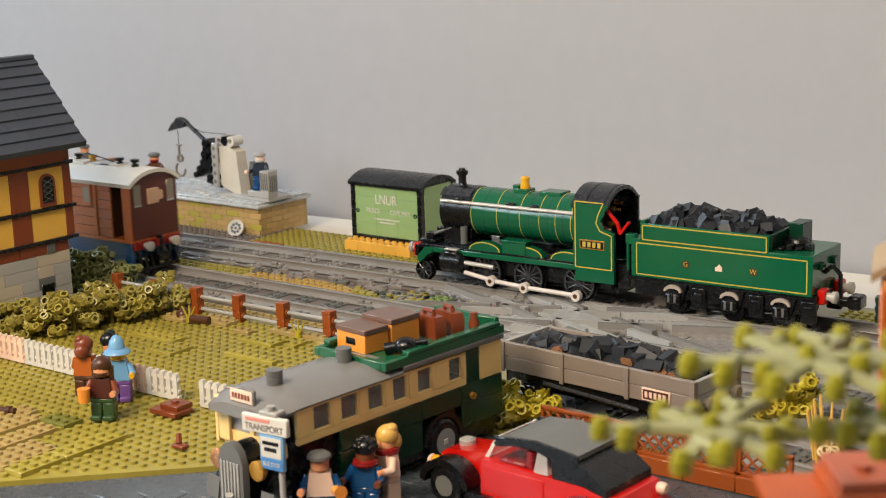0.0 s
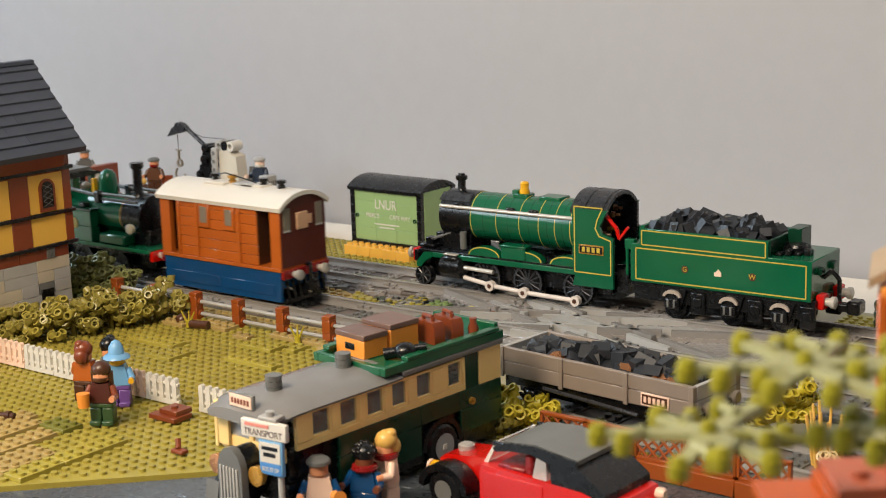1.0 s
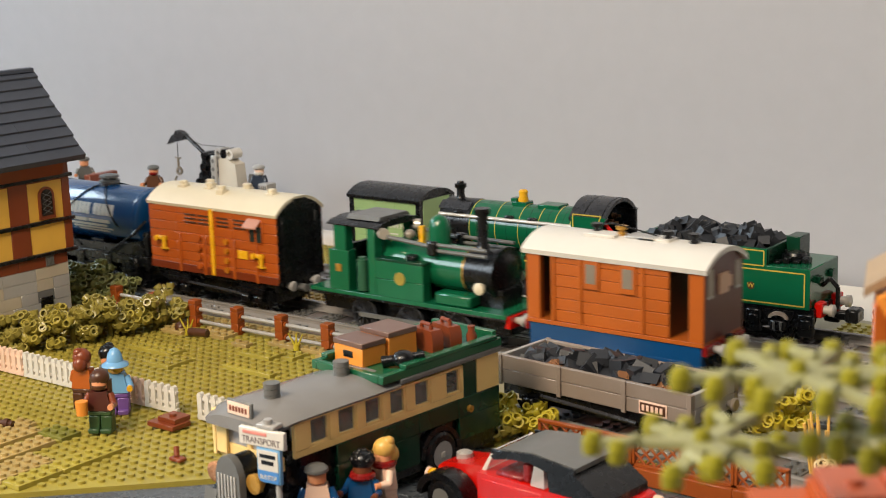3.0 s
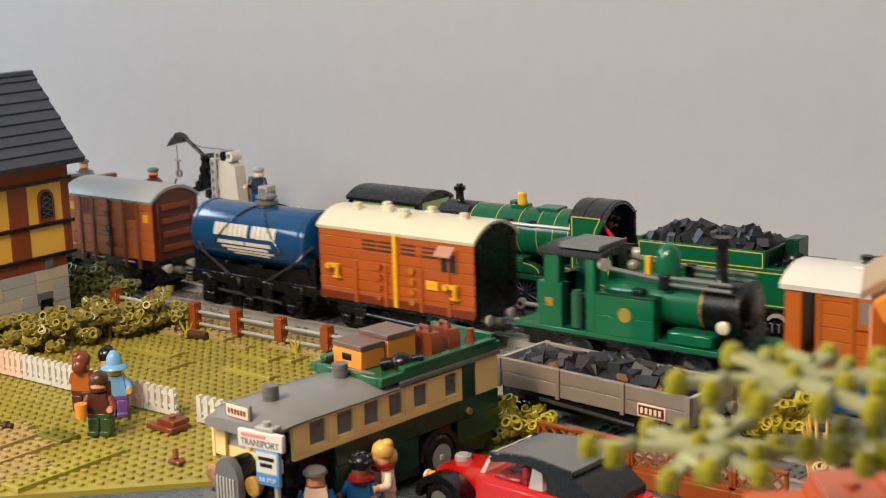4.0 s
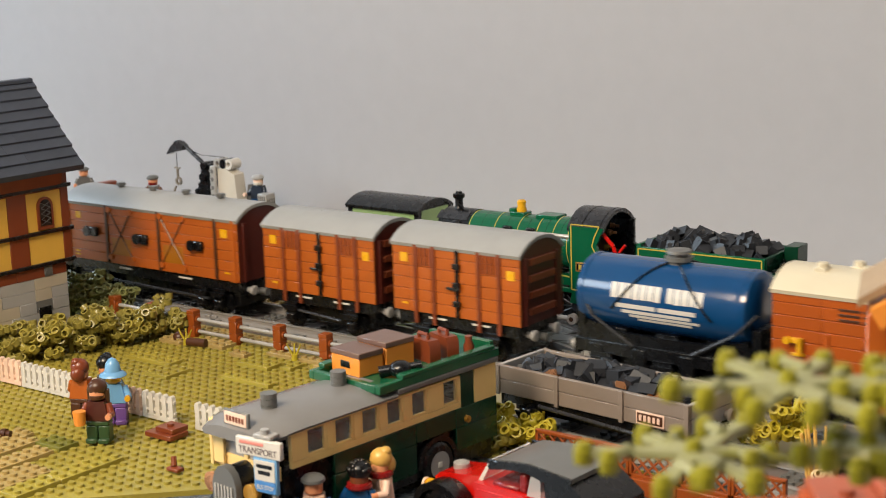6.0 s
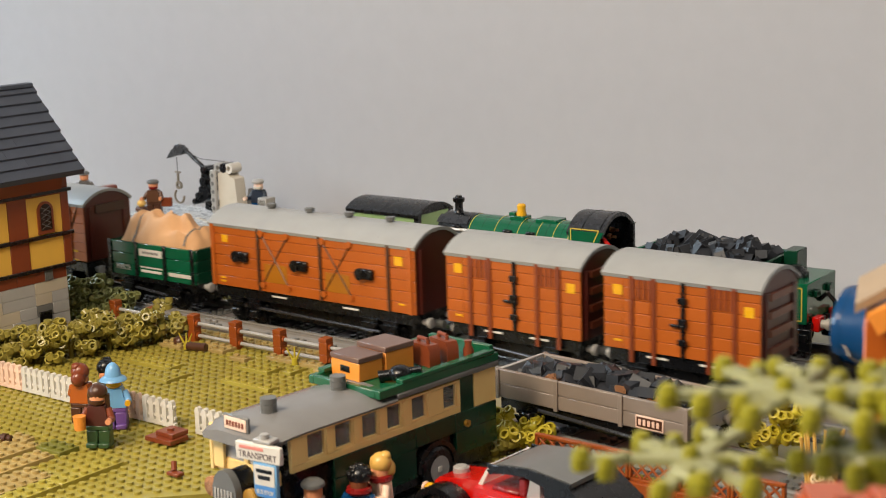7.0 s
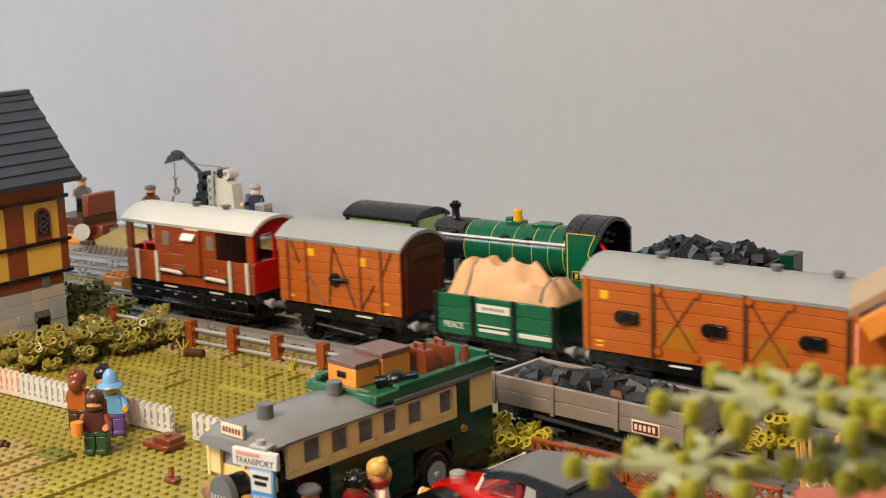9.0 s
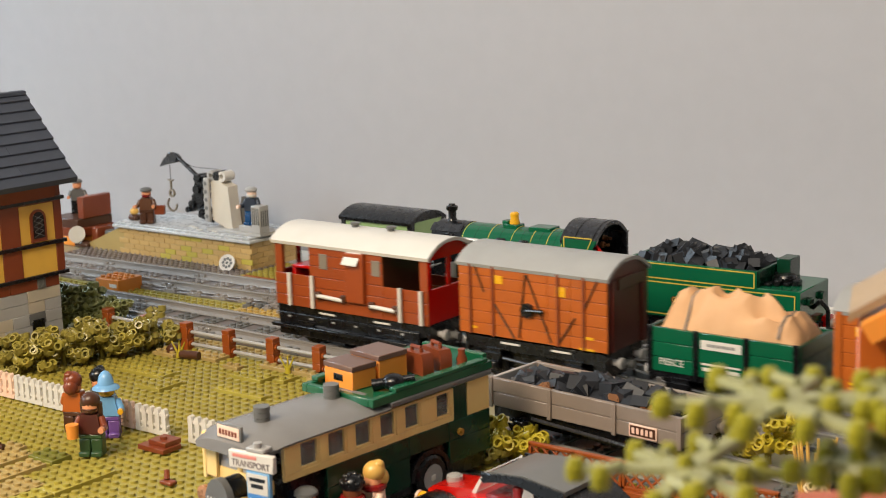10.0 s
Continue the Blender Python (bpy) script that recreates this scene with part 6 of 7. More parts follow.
cart = solid("spoked_wheel", bm, WHITE, "white spoked plastic wheel leaning on the platform", "wheel")
bm = bmesh.new()
a = w.orthogonal().normalized()
for k in range(8):
    q = Matrix.Rotation(k * math.pi / 4, 3, w) @ a
    c = Vector((-190, 241, 7.5)) + w * 1.5 + q * 4.4
    cyl(bm, c, c + w * 0.4, 1.6, n=8)
cyl(bm, Vector((-190, 241, 7.5)) + w * 1.5, Vector((-190, 241, 7.5)) + w * 1.9, 1.6, n=8)
part("hub", bm, DGREY, cart)
# orange crate between the tracks
bm = bmesh.new()
box(bm, -236, -204, 110, 140, 0, 12.8, 0.4)
for i in range(4):
    for j in range(3):
        stud(bm, -232 + 8 * i, 116 + 8 * j, 12.8)
crate = solid("orange_brick", bm, plastic("tan_orange_plastic", "c67a32", 0.36), "orange studded brick crate between the tracks", "brick")
bm = bmesh.new()
box(bm, -216, -206, 109.4, 110.1, 5.6, 9.0, 0.2)
part("marking", bm, WHITE, crate)
# red-brown tiles beside the platform
bm = bmesh.new()
box(bm, -150, -110, 214, 226, 0.05, 3.2, 0.4)
solid("brown_tile", bm, FENCEO, "reddish brown flat tile lying by the platform", "tile")
bm = bmesh.new()
box(bm, 196, 212, 120, 130, 2.6, 6, 0.5)
stud(bm, 202, 125, 6)
solid("brown_plate", bm, FENCEO, "small reddish brown plate on the crossover", "plate")


# ---- house ----
def house():
    root = thing("timber_house", -79, -54, 0, 0, "timber-framed house with mustard panels, stone base and slate roof", "house")
    d, w = 150.0, 190.0
    # wall faces +x; runs to -y from the corner at y = 0
    bm = bmesh.new()
    box(bm, -d, -2, -w, -2, 0, 142)
    box(bm, -d, -2, -2.2, 6, 66, 142)
    part("core", bm, RBROWN, root)
    rnd = noisy(31)
    stones = (GREY, GREY, plastic("pale_stone_plastic", "b5ab98", 0.45), plastic("pale_stone_plastic", "b5ab98", 0.45), GREY, DGREY)
    for k in range(7):
        y = 0.0
        while y > -110:
            l = rnd.choice((16, 24, 32, 16))
            bm = bmesh.new()
            box(bm, -2.4, 0.4 * rnd.random(), max(y - l, -w) + 0.1, y - 0.1, k * 9.3 + 0.1, k * 9.3 + 9.25, 0.25)
            part("stone", bm, rnd.choice((RBROWN, RBROWN, GREY)) if k == 6 else rnd.choice(stones), root)
            y -= l
        x = 0.0
        while x > -140:
            l = rnd.choice((16, 24, 32))
            bm = bmesh.new()
            box(bm, x - l + 0.1, x - 0.1, -2.4, 0.4 * rnd.random(), k * 9.3 + 0.1, k * 9.3 + 9.25, 0.25)
            part("stone", bm, rnd.choice(stones), root)
            x -= l
    bm = bmesh.new()
    box(bm, -1, 0.9, -30, -18, 22, 32, 0.3)
    part("cellar_window", bm, BLACK, root)
    for y in (-14, -74):
        bm = bmesh.new()
        box(bm, -1.5, 0.9, y - 8, y, 56, 66, 0.3)
        for q in range(6):
            box(bm, 0.6, 1.2, y - 7.6 + q * 1.3, y - 7.0 + q * 1.3, 57, 65, 0.1)
        part("air_vent", bm, DGREY, root)
    # timber posts and mustard panels
    for y0, y1 in ((-0.5, 7), (-52, -34), (-100, -80)):
        for z0, z1 in ((64, 90), (92, 125), (128, 142)):
            bm = bmesh.new()
            box(bm, -2, 0.6, y0, y1, z0, z1, 0.3)
            part("timber_post", bm, RBROWN, root)
    for y0, y1 in ((-34, -0.5), (-80, -52), (-124, -100)):
        for z0, z1 in ((66, 90), (93, 125), (128, 142)):
            bm = bmesh.new()
            box(bm, -2, 0.2, y0 + 0.1, y1 - 0.1, z0, z1, 0.3)
            part("wall_panel", bm, YELLOW, root)
    for z in (64.5, 90, 125):
        bm = bmesh.new()
        box(bm, -2, 2.2, -w, 9.6, z, z + 3, 0.4)
        box(bm, -d, -2, 5.8, 9.2, z, z + 3, 0.4)
        part("black_beam", bm, BLACK, root)
    # arched window
    def arched(w2, z0, z1, n=10):
        return [(-w2, z0), (w2, z0)] + [(w2 * math.cos(math.pi * i / n), z1 - w2 + w2 * math.sin(math.pi * i / n)) for i in range(n + 1)]
    win = new("window")
    win.parent = root
    bm = bmesh.new()
    prism(bm, [(y - 17, z) for y, z in arched(7.6, 94, 120)], "x", 0.1, 1.6)
    part("window_frame", bm, RBROWN, win)
    bm = bmesh.new()
    prism(bm, [(y - 17, z) for y, z in arched(5.4, 97, 118)], "x", 0.2, 1.9)
    part("pane", bm, BLACK, win)
    bm = bmesh.new()
    for k in range(4):
        cyl(bm, (1.9, -21.5, 98 + 4.4 * k), (1.9, -12.5, 102.4 + 4.4 * k), 0.22, n=5)
        cyl(bm, (1.9, -12.5, 98 + 4.4 * k), (1.9, -21.5, 102.4 + 4.4 * k), 0.22, n=5)
    part("leading", bm, DGREY, win)
    # slate roof: courses of thin slabs, sloping down to +x and to -x from the ridge
    ex, ez, rx, rz = 13.0, 139.5, -46.0, 207.0
    n = 9
    for k in range(n):
        f0, f1 = k / n, (k + 1) / n + 0.02
        xa, za = ex + (rx - ex) * f0, ez + (rz - ez) * f0
        xb, zb = ex + (rx - ex) * f1, ez + (rz - ez) * f1
        y = 15.0 - 0.8 * (k % 2)
        while y > -w:
            l = rnd.choice((47, 63, 79))
            bm = bmesh.new()
            prism(bm, [(xa, za - 1), (xa + 1.5, za + 3.2), (xb + 0.8, zb + 1.4), (xb, zb - 1)], "y", y - l + 0.1, y - 0.1)
            part("slate", bm, SLATE, root)
            y -= l
    for k in range(n):
        f0, f1 = k / n, (k + 1) / n
        xa, za = -142 + (rx + 142) * f0, ez + (rz - ez) * f0
        bm = bmesh.new()
        xb, zb = -142 + (rx + 142) * f1, ez + (rz - ez) * f1
        prism(bm, [(xa, za - 1), (xa, za + 3), (xb, zb + 1), (xb, zb - 1)], "y", -w, 15)
        part("slate", bm, SLATE, root)
    bm = bmesh.new()
    prism(bm, [(ex - 12, ez - 2), (rx, rz - 6), (-130, ez - 2)], "y", -6, -1)
    part("gable", bm, YELLOW, root)
    bm = bmesh.new()
    box(bm, rx - 4, rx + 5, -w, 14, rz - 1, rz + 2.6, 0.6)
    part("ridge", bm, SLATE, root)
    bm = bmesh.new()
    cyl(bm, (-25, 14, 176), (-25, 20, 176), 1.0, n=8)
    cyl(bm, (-25, 18, 172), (-25, 18, 180), 1.0, n=8)
    part("bracket", bm, DGREY, root)
    bm = bmesh.new()
    prism(bm, [(1, 124), (1, 142), (6, 142)], "y", -w, 0)
    part("eave_board", bm, RBROWN, root)
    return root


house()


# ---- fences ----
def post_fence():
    root = tagged(new("rail_fence"), "rust brown post fence with two grey rails", "fence")
    bm = bmesh.new()
    for k in range(2):
        box(bm, 0, 7.9, 0, 7.9, k * 9.6, k * 9.6 + 9.55, 0.3)
    box(bm, 0, 7.9, 0, 7.9, 19.2, 22.4, 0.3)
    for z in (5, 15):
        cyl(bm, (7.8, 4, z), (9.6, 4, z), 2.6, n=12)
    pm = finish(bm, "post", FENCEO)
    copies("post", pm, [(48 * k, 0, 0) for k in range(-2, 6)], root)
    bm = bmesh.new()
    cyl(bm, (9.4, 4, 0), (48.2, 4, 0), 1.6, n=10)
    rm = finish(bm, "rail", GREY)
    copies("rail", rm, [(48 * k, 0, z) for k in range(-2, 5) for z in (5, 15)], root)


post_fence()


def picket_section(x, material, n=5, group="white picket fence"):
    root = thing("picket_fence", x, -167, 1.7, 0, "white plastic picket fence panel on the lawn", "fence", group)
    bm = bmesh.new()
    box(bm, 0.1, n * 6.4 - 0.1, 0, 3.2, 0, 3.4)
    box(bm, 0.1, n * 6.4 - 0.1, 0.4, 2.8, 5.2, 7.4)
    box(bm, 0.1, n * 6.4 - 0.1, 0.4, 2.8, 13, 15.2)
    part("rail", bm, material, root)
    bm = bmesh.new()
    w = 2.0
    prism(bm, [(-w, 3.0), (w, 3.0), (w, 16.6), (w * 0.7, 18.2), (0, 18.9), (-w * 0.7, 18.2), (-w, 16.6)], "y", -0.3, 3.0)
    pm = finish(bm, "picket", material)
    copies("picket", pm, [(3.2 + 6.4 * k, 0, 0) for k in range(n)], root)


for k in range(6):
    picket_section(-28 + 32.6 * k, PINKW if k in (0, 4) else WHITE)
picket_section(186, WHITE)
picket_section(218.6, WHITE)


def lattice_fence():
    root = tagged(new("lattice_fence"), "rust brown garden fence with lattice panels", "fence")
    for i in range(5):
        x = 412 + i * 32.2
        bm = bmesh.new()
        box(bm, x, x + 32, -106, -98, -1.6, 8, 0.4)
        part("base_board", bm, FENCEO, root)
        bm = bmesh.new()
        box(bm, x, x + 32, -103.6, -100.4, 8, 10, 0.3)
        box(bm, x, x + 32, -103.6, -100.4, 22.5, 24.6, 0.3)
        box(bm, x, x + 2, -103.6, -100.4, 8, 24, 0.3)
        box(bm, x + 30, x + 32, -103.6, -100.4, 8, 24, 0.3)
        part("lattice_frame", bm, FENCEO, root)
        bm = bmesh.new()
        for k in range(-1, 5):
            for e in (-1, 1):
                x0, x1 = x + 2 + k * 7, x + 2 + k * 7 + 13
                za, zb = (10, 23) if e > 0 else (23, 10)
                a, b = max(x0, x + 1), min(x1, x + 31)
                if b - a > 2:
                    fa, fb = (a - x0) / 13, (b - x0) / 13
                    cyl(bm, (a, -102 + e * 0.4, za + (zb - za) * fa), (b, -102 + e * 0.4, za + (zb - za) * fb), 0.8, n=6)
        part("lattice", bm, FENCEO, root)


lattice_fence()


# ---- plants ----
def sprig(bm, c, heading, lift, size, rnd, ring_r=3.3):
    """A plastic plant piece: thin branching stems that end in open round clips."""
    c = Vector(c)
    d0 = Vector((math.cos(heading), math.sin(heading), lift)).normalized()
    side = d0.cross(Vector((0, 0, 1))).normalized()
    tip = c + d0 * size
    cyl(bm, c, tip, 1.8, 1.4, n=6)
    ends = [(tip, d0)]
    for f, s in ((0.35, -1), (0.35, 1), (0.65, -1), (0.65, 1)):
        b = c + d0 * size * f
        d = (d0 * 0.55 + side * s * rnd.uniform(0.6, 1.0) + Vector((0, 0, rnd.uniform(-0.1, 0.6)))).normalized()
        e = b + d * size * rnd.uniform(0.35, 0.5)
        cyl(bm, b, e, 1.5, 1.3, n=6)
        ends.append((e, d))
    for e, d in ends:
        up = (d * 0.5 + Vector((rnd.uniform(-0.6, 0.6), rnd.uniform(-0.9, 0.1), rnd.uniform(0.2, 0.9)))).normalized()
        ring(bm, e - up * 1.5, up, ring_r, 1.2, 4.4, 12)


def shrub(name, x, y, z, rx, ry, h, n, material, label, seed, size=11, group=""):
    rnd = noisy(seed)
    root = thing(name, x, y, z, 0, label, "plant", group)
    bm = bmesh.new()
    cyl(bm, (0, 0, 0), (0, 0, h * 0.5), 2.4, 1.6, n=8)
    part("stem", bm, material, root)
    for k in range(n):
        w = rnd.uniform(0, 6.28)
        f = math.sqrt(rnd.random())
        hh = rnd.uniform(0.05, 0.9) * h * (1 - 0.4 * f)
        bm = bmesh.new()
        sprig(bm, (rx * f * math.cos(w) * 0.7, ry * f * math.sin(w) * 0.7, hh), w + rnd.uniform(-0.6, 0.6), rnd.uniform(0.1, 1.1), size * rnd.uniform(0.8, 1.15), rnd)
        part("leaf_sprig", bm, material, root)
    return root


HEDGEM = plastic("hedge_plastic", "8f8540", 0.36, 0.16)
HEDGE = [(-76, -122), (-60, -112), (-48, -100), (-40, -86), (-36, -70), (-33, -54), (-30, -38), (-26, -22), (-20, -8)]
for k, (x, y) in enumerate(HEDGE):
    shrub("hedge_plant", x, y, 0, 14, 14, 28 + (k * 7) % 6, 13, (HEDGEM, HEDGEM, OLIVE, HEDGEM)[k % 4], "olive plastic hedge plant with round open clips", 50 + k, 13.5, "hedge along the lawn")
for k, (x, y) in enumerate(((-128, 4), (-112, 14), (-140, -4))):
    shrub("bush", x, y, 0, 19, 17, 44 - 6 * (k == 1), 32, plastic("drab_green_plastic", "7f8350", 0.4, 0.14), "dull green plastic bush against the house", 70 + k, 12, "bushes by the house")
shrub("bush", 385, -78, 0, 16, 12, 24, 16, YOLIVE, "yellow-olive plastic bush by the coal wagon", 81, 12, "bushes by the siding")
shrub("bush", 372, -88, 0, 8, 8, 10, 6, OLIVE, "low olive plastic bush behind the bus", 82, 10, "bushes by the siding")
shrub("bush", 522, -10, 3, 13, 9, 46, 18, YOLIVE, "yellow-olive plastic bush behind the lattice fence", 83, 12, "bushes by the siding")


def grass_tuft(x, y, z=1.7, m=YOLIVE, h=13, lab="yellow-olive plastic grass tuft on the lawn"):
    root = thing("grass_tuft", x, y, z, 0, lab, "plant", "grass tufts")
    bm = bmesh.new()
    cyl(bm, (0, 0, 0), (0, 0, 5), 2.6, 2.2, n=10)
    part("base", bm, m, root)
    for a, b in ((-6, -2), (-1.5, 2), (6, 1)):
        bm = bmesh.new()
        cyl(bm, (a * 0.25, b * 0.25, 4), (a, b, h), 1.0, 0.5, n=6)
        part("blade", bm, m, root)


grass_tuft(22, -22)
grass_tuft(128, -10)


# small things on the lawn
def lawn_bits():
    bm = bmesh.new()
    cyl(bm, (24, -22, 4.4), (40, -18, 4.4), 3.4, n=16)
    solid("log", bm, DBROWN, "short dark brown round log on the lawn", "log")
    bm = bmesh.new()
    ball(bm, (8, -16, 4.4), 5.6, 0.9, 10)
    solid("stone", bm, DBROWN, "dark brown rounded lump beside the tuft", "stone")
    root = thing("brown_steps", 180, -186, 1.7, 0, "reddish brown stacked plates with one stud", "plates")
    bm = bmesh.new()
    box(bm, -12, 12, -8, 8, 0, 3.2, 0.3)
    part("lower_plate", bm, RBROWN, root)
    bm = bmesh.new()
    box(bm, -6, 10, -4, 10, 3.2, 6.4, 0.3)
    stud(bm, 2, 2, 6.4)
    part("upper_plate", bm, RBROWN, root)
    bm = bmesh.new()
    box(bm, 230, 240, -232, -226, 1.7, 4, 0.5)
    cyl(bm, (233, -228, 4), (231, -226, 9), 1.8, n=8)
    solid("brown_lever", bm, RBROWN, "small reddish brown lever piece on the lawn", "lever")
    bm = bmesh.new()
    cyl(bm, (60, -258, 5), (98, -246, 5), 2.2, n=10)
    cyl(bm, (92, -248, 5), (95, -247, 5), 3.2, n=12)
    solid("branch", bm, DBROWN, "brown plastic branch lying on the lawn", "branch")


lawn_bits()


# ---- bus ----
def bus():
    root = thing("bus", 347, -192, -1.6, -4.5, "vintage bus in cream yellow and dark green with grey roof", "bus")
    h = 28.0
    f, r = -82, 94
    bm = bmesh.new()
    box(bm, -h + 3, h - 3, f + 6, r - 2, 6, 42)
    part("chassis", bm, BLACK, root)
    for s in (-1, 1):
        x0, x1 = sorted((s * h, s * (h - 3)))
        for y0, y1, z0 in ((f + 40, 23, 12), (57, r, 16), (23, 57, 30)):
            for z, zz in ((z0, 30), (30, 41.5)) if z0 < 30 else ((30, 41.5),):
                bm = bmesh.new()
                box(bm, x0, x1, y0 + 0.05, y1 - 0.05, z, zz - 0.1, 0.3)
                part("side_panel", bm, GREEN_D, root)
        # wheel arch
        bm = bmesh.new()
        arc = [(40 + 17 * math.cos(math.pi * i / 10), 14 + 16 * math.sin(math.pi * i / 10)) for i in range(11)]
        arc += [(40 + 14 * math.cos(math.pi * i / 10), 13 + 14 * math.sin(math.pi * i / 10)) for i in range(10, -1, -1)]
        prism(bm, arc, "x", x0 - 0.6 * (s < 0), x1 + 0.6 * (s > 0))
        part("wheel_arch", bm, BLACK, root)
        # window band
        bm = bmesh.new()
        box(bm, x0 + 0.2, x1 - 0.2, -72, 62, 41.6, 45.5, 0.3)
        box(bm, x0 + 0.2, x1 - 0.2, -72, 62, 60, 61.6, 0.3)
        part("window_band", bm, PALEY, root)
        ys = [-72, -61.5, -46.5, -41, -26, -20.4, -6, -0.8, 13, 19.4, 33.5, 46, 59.5, 62]
        for a, b in zip(ys[0::2], ys[1::2]):
            bm = bmesh.new()
            box(bm, x0, x1, a, b, 45.4, 60.2, 0.4)
            part("window_post", bm, PALEY, root)
        for a, b in zip(ys[1::2], ys[2::2]):
            win = new("window")
            win.parent = root
            bm = bmesh.new()
            xm = s * (h - 1.4)
            box(bm, xm - 1, xm + 1, a, a + 1.6, 45.5, 60, 0.2)
            box(bm, xm - 1, xm + 1, b - 1.6, b, 45.5, 60, 0.2)
            box(bm, xm - 1, xm + 1, a + 1.6, b - 1.6, 45.5, 47, 0.2)
            part("frame", bm, PALEY, win)
            bm = bmesh.new()
            box(bm, xm - 0.3, xm + 0.3, a + 1.2, b - 1.2, 46.6, 60, 0.1)
            pane = part("pane", bm, BUSGL, win)
            pane.visible_shadow = False
        # rear door and cream corner
        bm = bmesh.new()
        box(bm, x0 + 0.4, x1 - 0.4, 62, 74, 18, 63, 0.5)
        part("rear_door", bm, GREEN_D, root)
        bm = bmesh.new()
        cyl(bm, (s * h, 66, 34), (s * (h + 2), 66, 34), 2.2, n=10)
        part("door_knob", bm, PEARL, root)
        bm = bmesh.new()
        box(bm, x0, x1, 74, r, 41.6, 63, 0.4)
        part("rear_corner", bm, PALEY, root)
        # front corner panel on the far side; the near side is an open cab door
        if s < 0:
            bm = bmesh.new()
            box(bm, x0, x1, f, f + 8, 36, 62, 0.4)
            box(bm, x1 + 0.1, x1 + 9, f, f + 2, 38, 61, 0.4)
            part("front_corner", bm, PALEY, root)
    for s in (-1, 1):
        for y in (40, f + 22):
            wh = new("wheel")
            wh.parent = root
            wh.location = (s * 25 * MM, y * MM, 13 * MM)
            bm = bmesh.new()
            lathe(bm, (s * 4.5, 0, 0), (-s, 0, 0), [(0, 8), (0, 11.5), (1.2, 13), (8, 13), (9, 11.5), (9, 8)], 28)
            part("tyre", bm, BLACK, wh)
            bm = bmesh.new()
            lathe(bm, (s * 5.0, 0, 0), (-s, 0, 0), [(0, 8), (0.2, 6.2), (2.4, 6.0), (2.6, 0.1)], 24)
            part("rim", bm, GREY, wh)
            bm = bmesh.new()
            ring(bm, (s * 3.2, 0, 0), (s, 0, 0), 5.0, 1.6, 0.9, 24)
            part("rim_dish", bm, DGREY, wh)
            bm = bmesh.new()
            box(bm, s * 4.9 - 0.6, s * 4.9 + 0.6, -1.6, 1.6, -1.6, 1.6, 0.2)
            part("hub", bm, WHITE, wh)
    bm = bmesh.new()
    box(bm, -h + 3, h - 3, r - 3, r - 0.4, 12, 62)
    part("rear_wall", bm, GREEN_D, root)
    bm = bmesh.new()
    box(bm, -h + 3.2, h - 3.2, f + 8, r - 3, 41, 43)
    part("floor", bm, BLACK, root)
    for y in (-50, -30, -8, 14, 34):
        for s in (-1, 1):
            bm = bmesh.new()
            box(bm, s * 14 - 6, s * 14 + 6, y, y + 7, 43, 54, 1)
            part("seat", bm, DBROWN, root)
    # roof: gently curved, drooping over the front
    bm = bmesh.new()
    nx, sec = 12, []
    for y, dz, k in ((f - 6, -7.0, 0.86), (f + 3, -2.4, 0.96), (f + 9, -0.4, 1), (f + 20, 0, 1), (8, 0, 1)):
        row = []
        for i in range(nx + 1):
            u = -1 + 2 * i / nx
            row.append(bm.verts.new((u * (h + 1.8) * k, y, 62.8 + dz * 0.6 + 5.6 * (1 - abs(u) ** 2.6) + dz * 0.25 * (1 - abs(u)))))
        low = [bm.verts.new((v.co.x * 0.97, v.co.y, 61.4 + dz * 0.8)) for v in reversed(row)]
        sec.append(row + low)
    for p, q in zip(sec, sec[1:]):
        m = len(p)
        for i in range(m):
            j = (i + 1) % m
            bm.faces.new([p[i], p[j], q[j], q[i]])
    bm.faces.new(sec[0][::-1])
    bm.faces.new(sec[-1])
    part("front_roof", bm, plastic("roof_grey_plastic", "757473", 0.26), root)
    bm = bmesh.new()
    box(bm, -h - 1.6, h + 1.6, 8, r + 1, 62.8, 66, 0.6)
    part("rear_roof", bm, DGREY, root)
    bm = bmesh.new()
    box(bm, -h - 1, -h + 3, -6, r + 2, 66, 71, 0.4)
    box(bm, h - 3, h + 1, -6, r + 2, 66, 71, 0.4)
    box(bm, -h + 3, h - 3, -6, -2, 66, 71, 0.4)
    box(bm, -h + 3, h - 3, r - 2, r + 2, 66, 75, 0.4)
    box(bm, -h + 3, h - 3, -2, r - 2, 66, 68, 0.4)
    part("luggage_rack", bm, RACKG, root, "green roof rack")
    bm = bmesh.new()
    box(bm, -h - 1.4, -h + 4, 2, r - 6, 71, 73.4, 0.4)
    box(bm, h - 4, h + 1.4, 12, r - 2, 71, 73.4, 0.4)
    part("rack_rail", bm, RACKG, root)
    for y in (-62, -10):
        bm = bmesh.new()
        for k in range(3):
            cyl(bm, (0, y, 67 + k * 3.2), (0, y, 70 + k * 3.2), 4.6, n=18)
        part("roof_vent", bm, DGREY, root)
    # destination board, windscreen and bonnet
    bm = bmesh.new()
    box(bm, -10, 10, f - 3.6, f - 1.6, 63, 72, 0.4)
    part("destination_board", bm, DGREY, root)
    bm = bmesh.new()
    box(bm, -8.8, 8.8, f - 4.1, f - 3.5, 64.2, 71, 0.2)
    part("board_face", bm, PINKW, root)
    bm = bmesh.new()
    for k in range(6):
        box(bm, -7 + k * 2.5, -5.4 + k * 2.5, f - 4.5, f - 4.0, 66, 69, 0.15)
    part("lettering_bar", bm, RBROWN, root)
    bm = bmesh.new()
    box(bm, -h + 3, h - 3, f + 2, f + 5, 36, 44, 0.4)
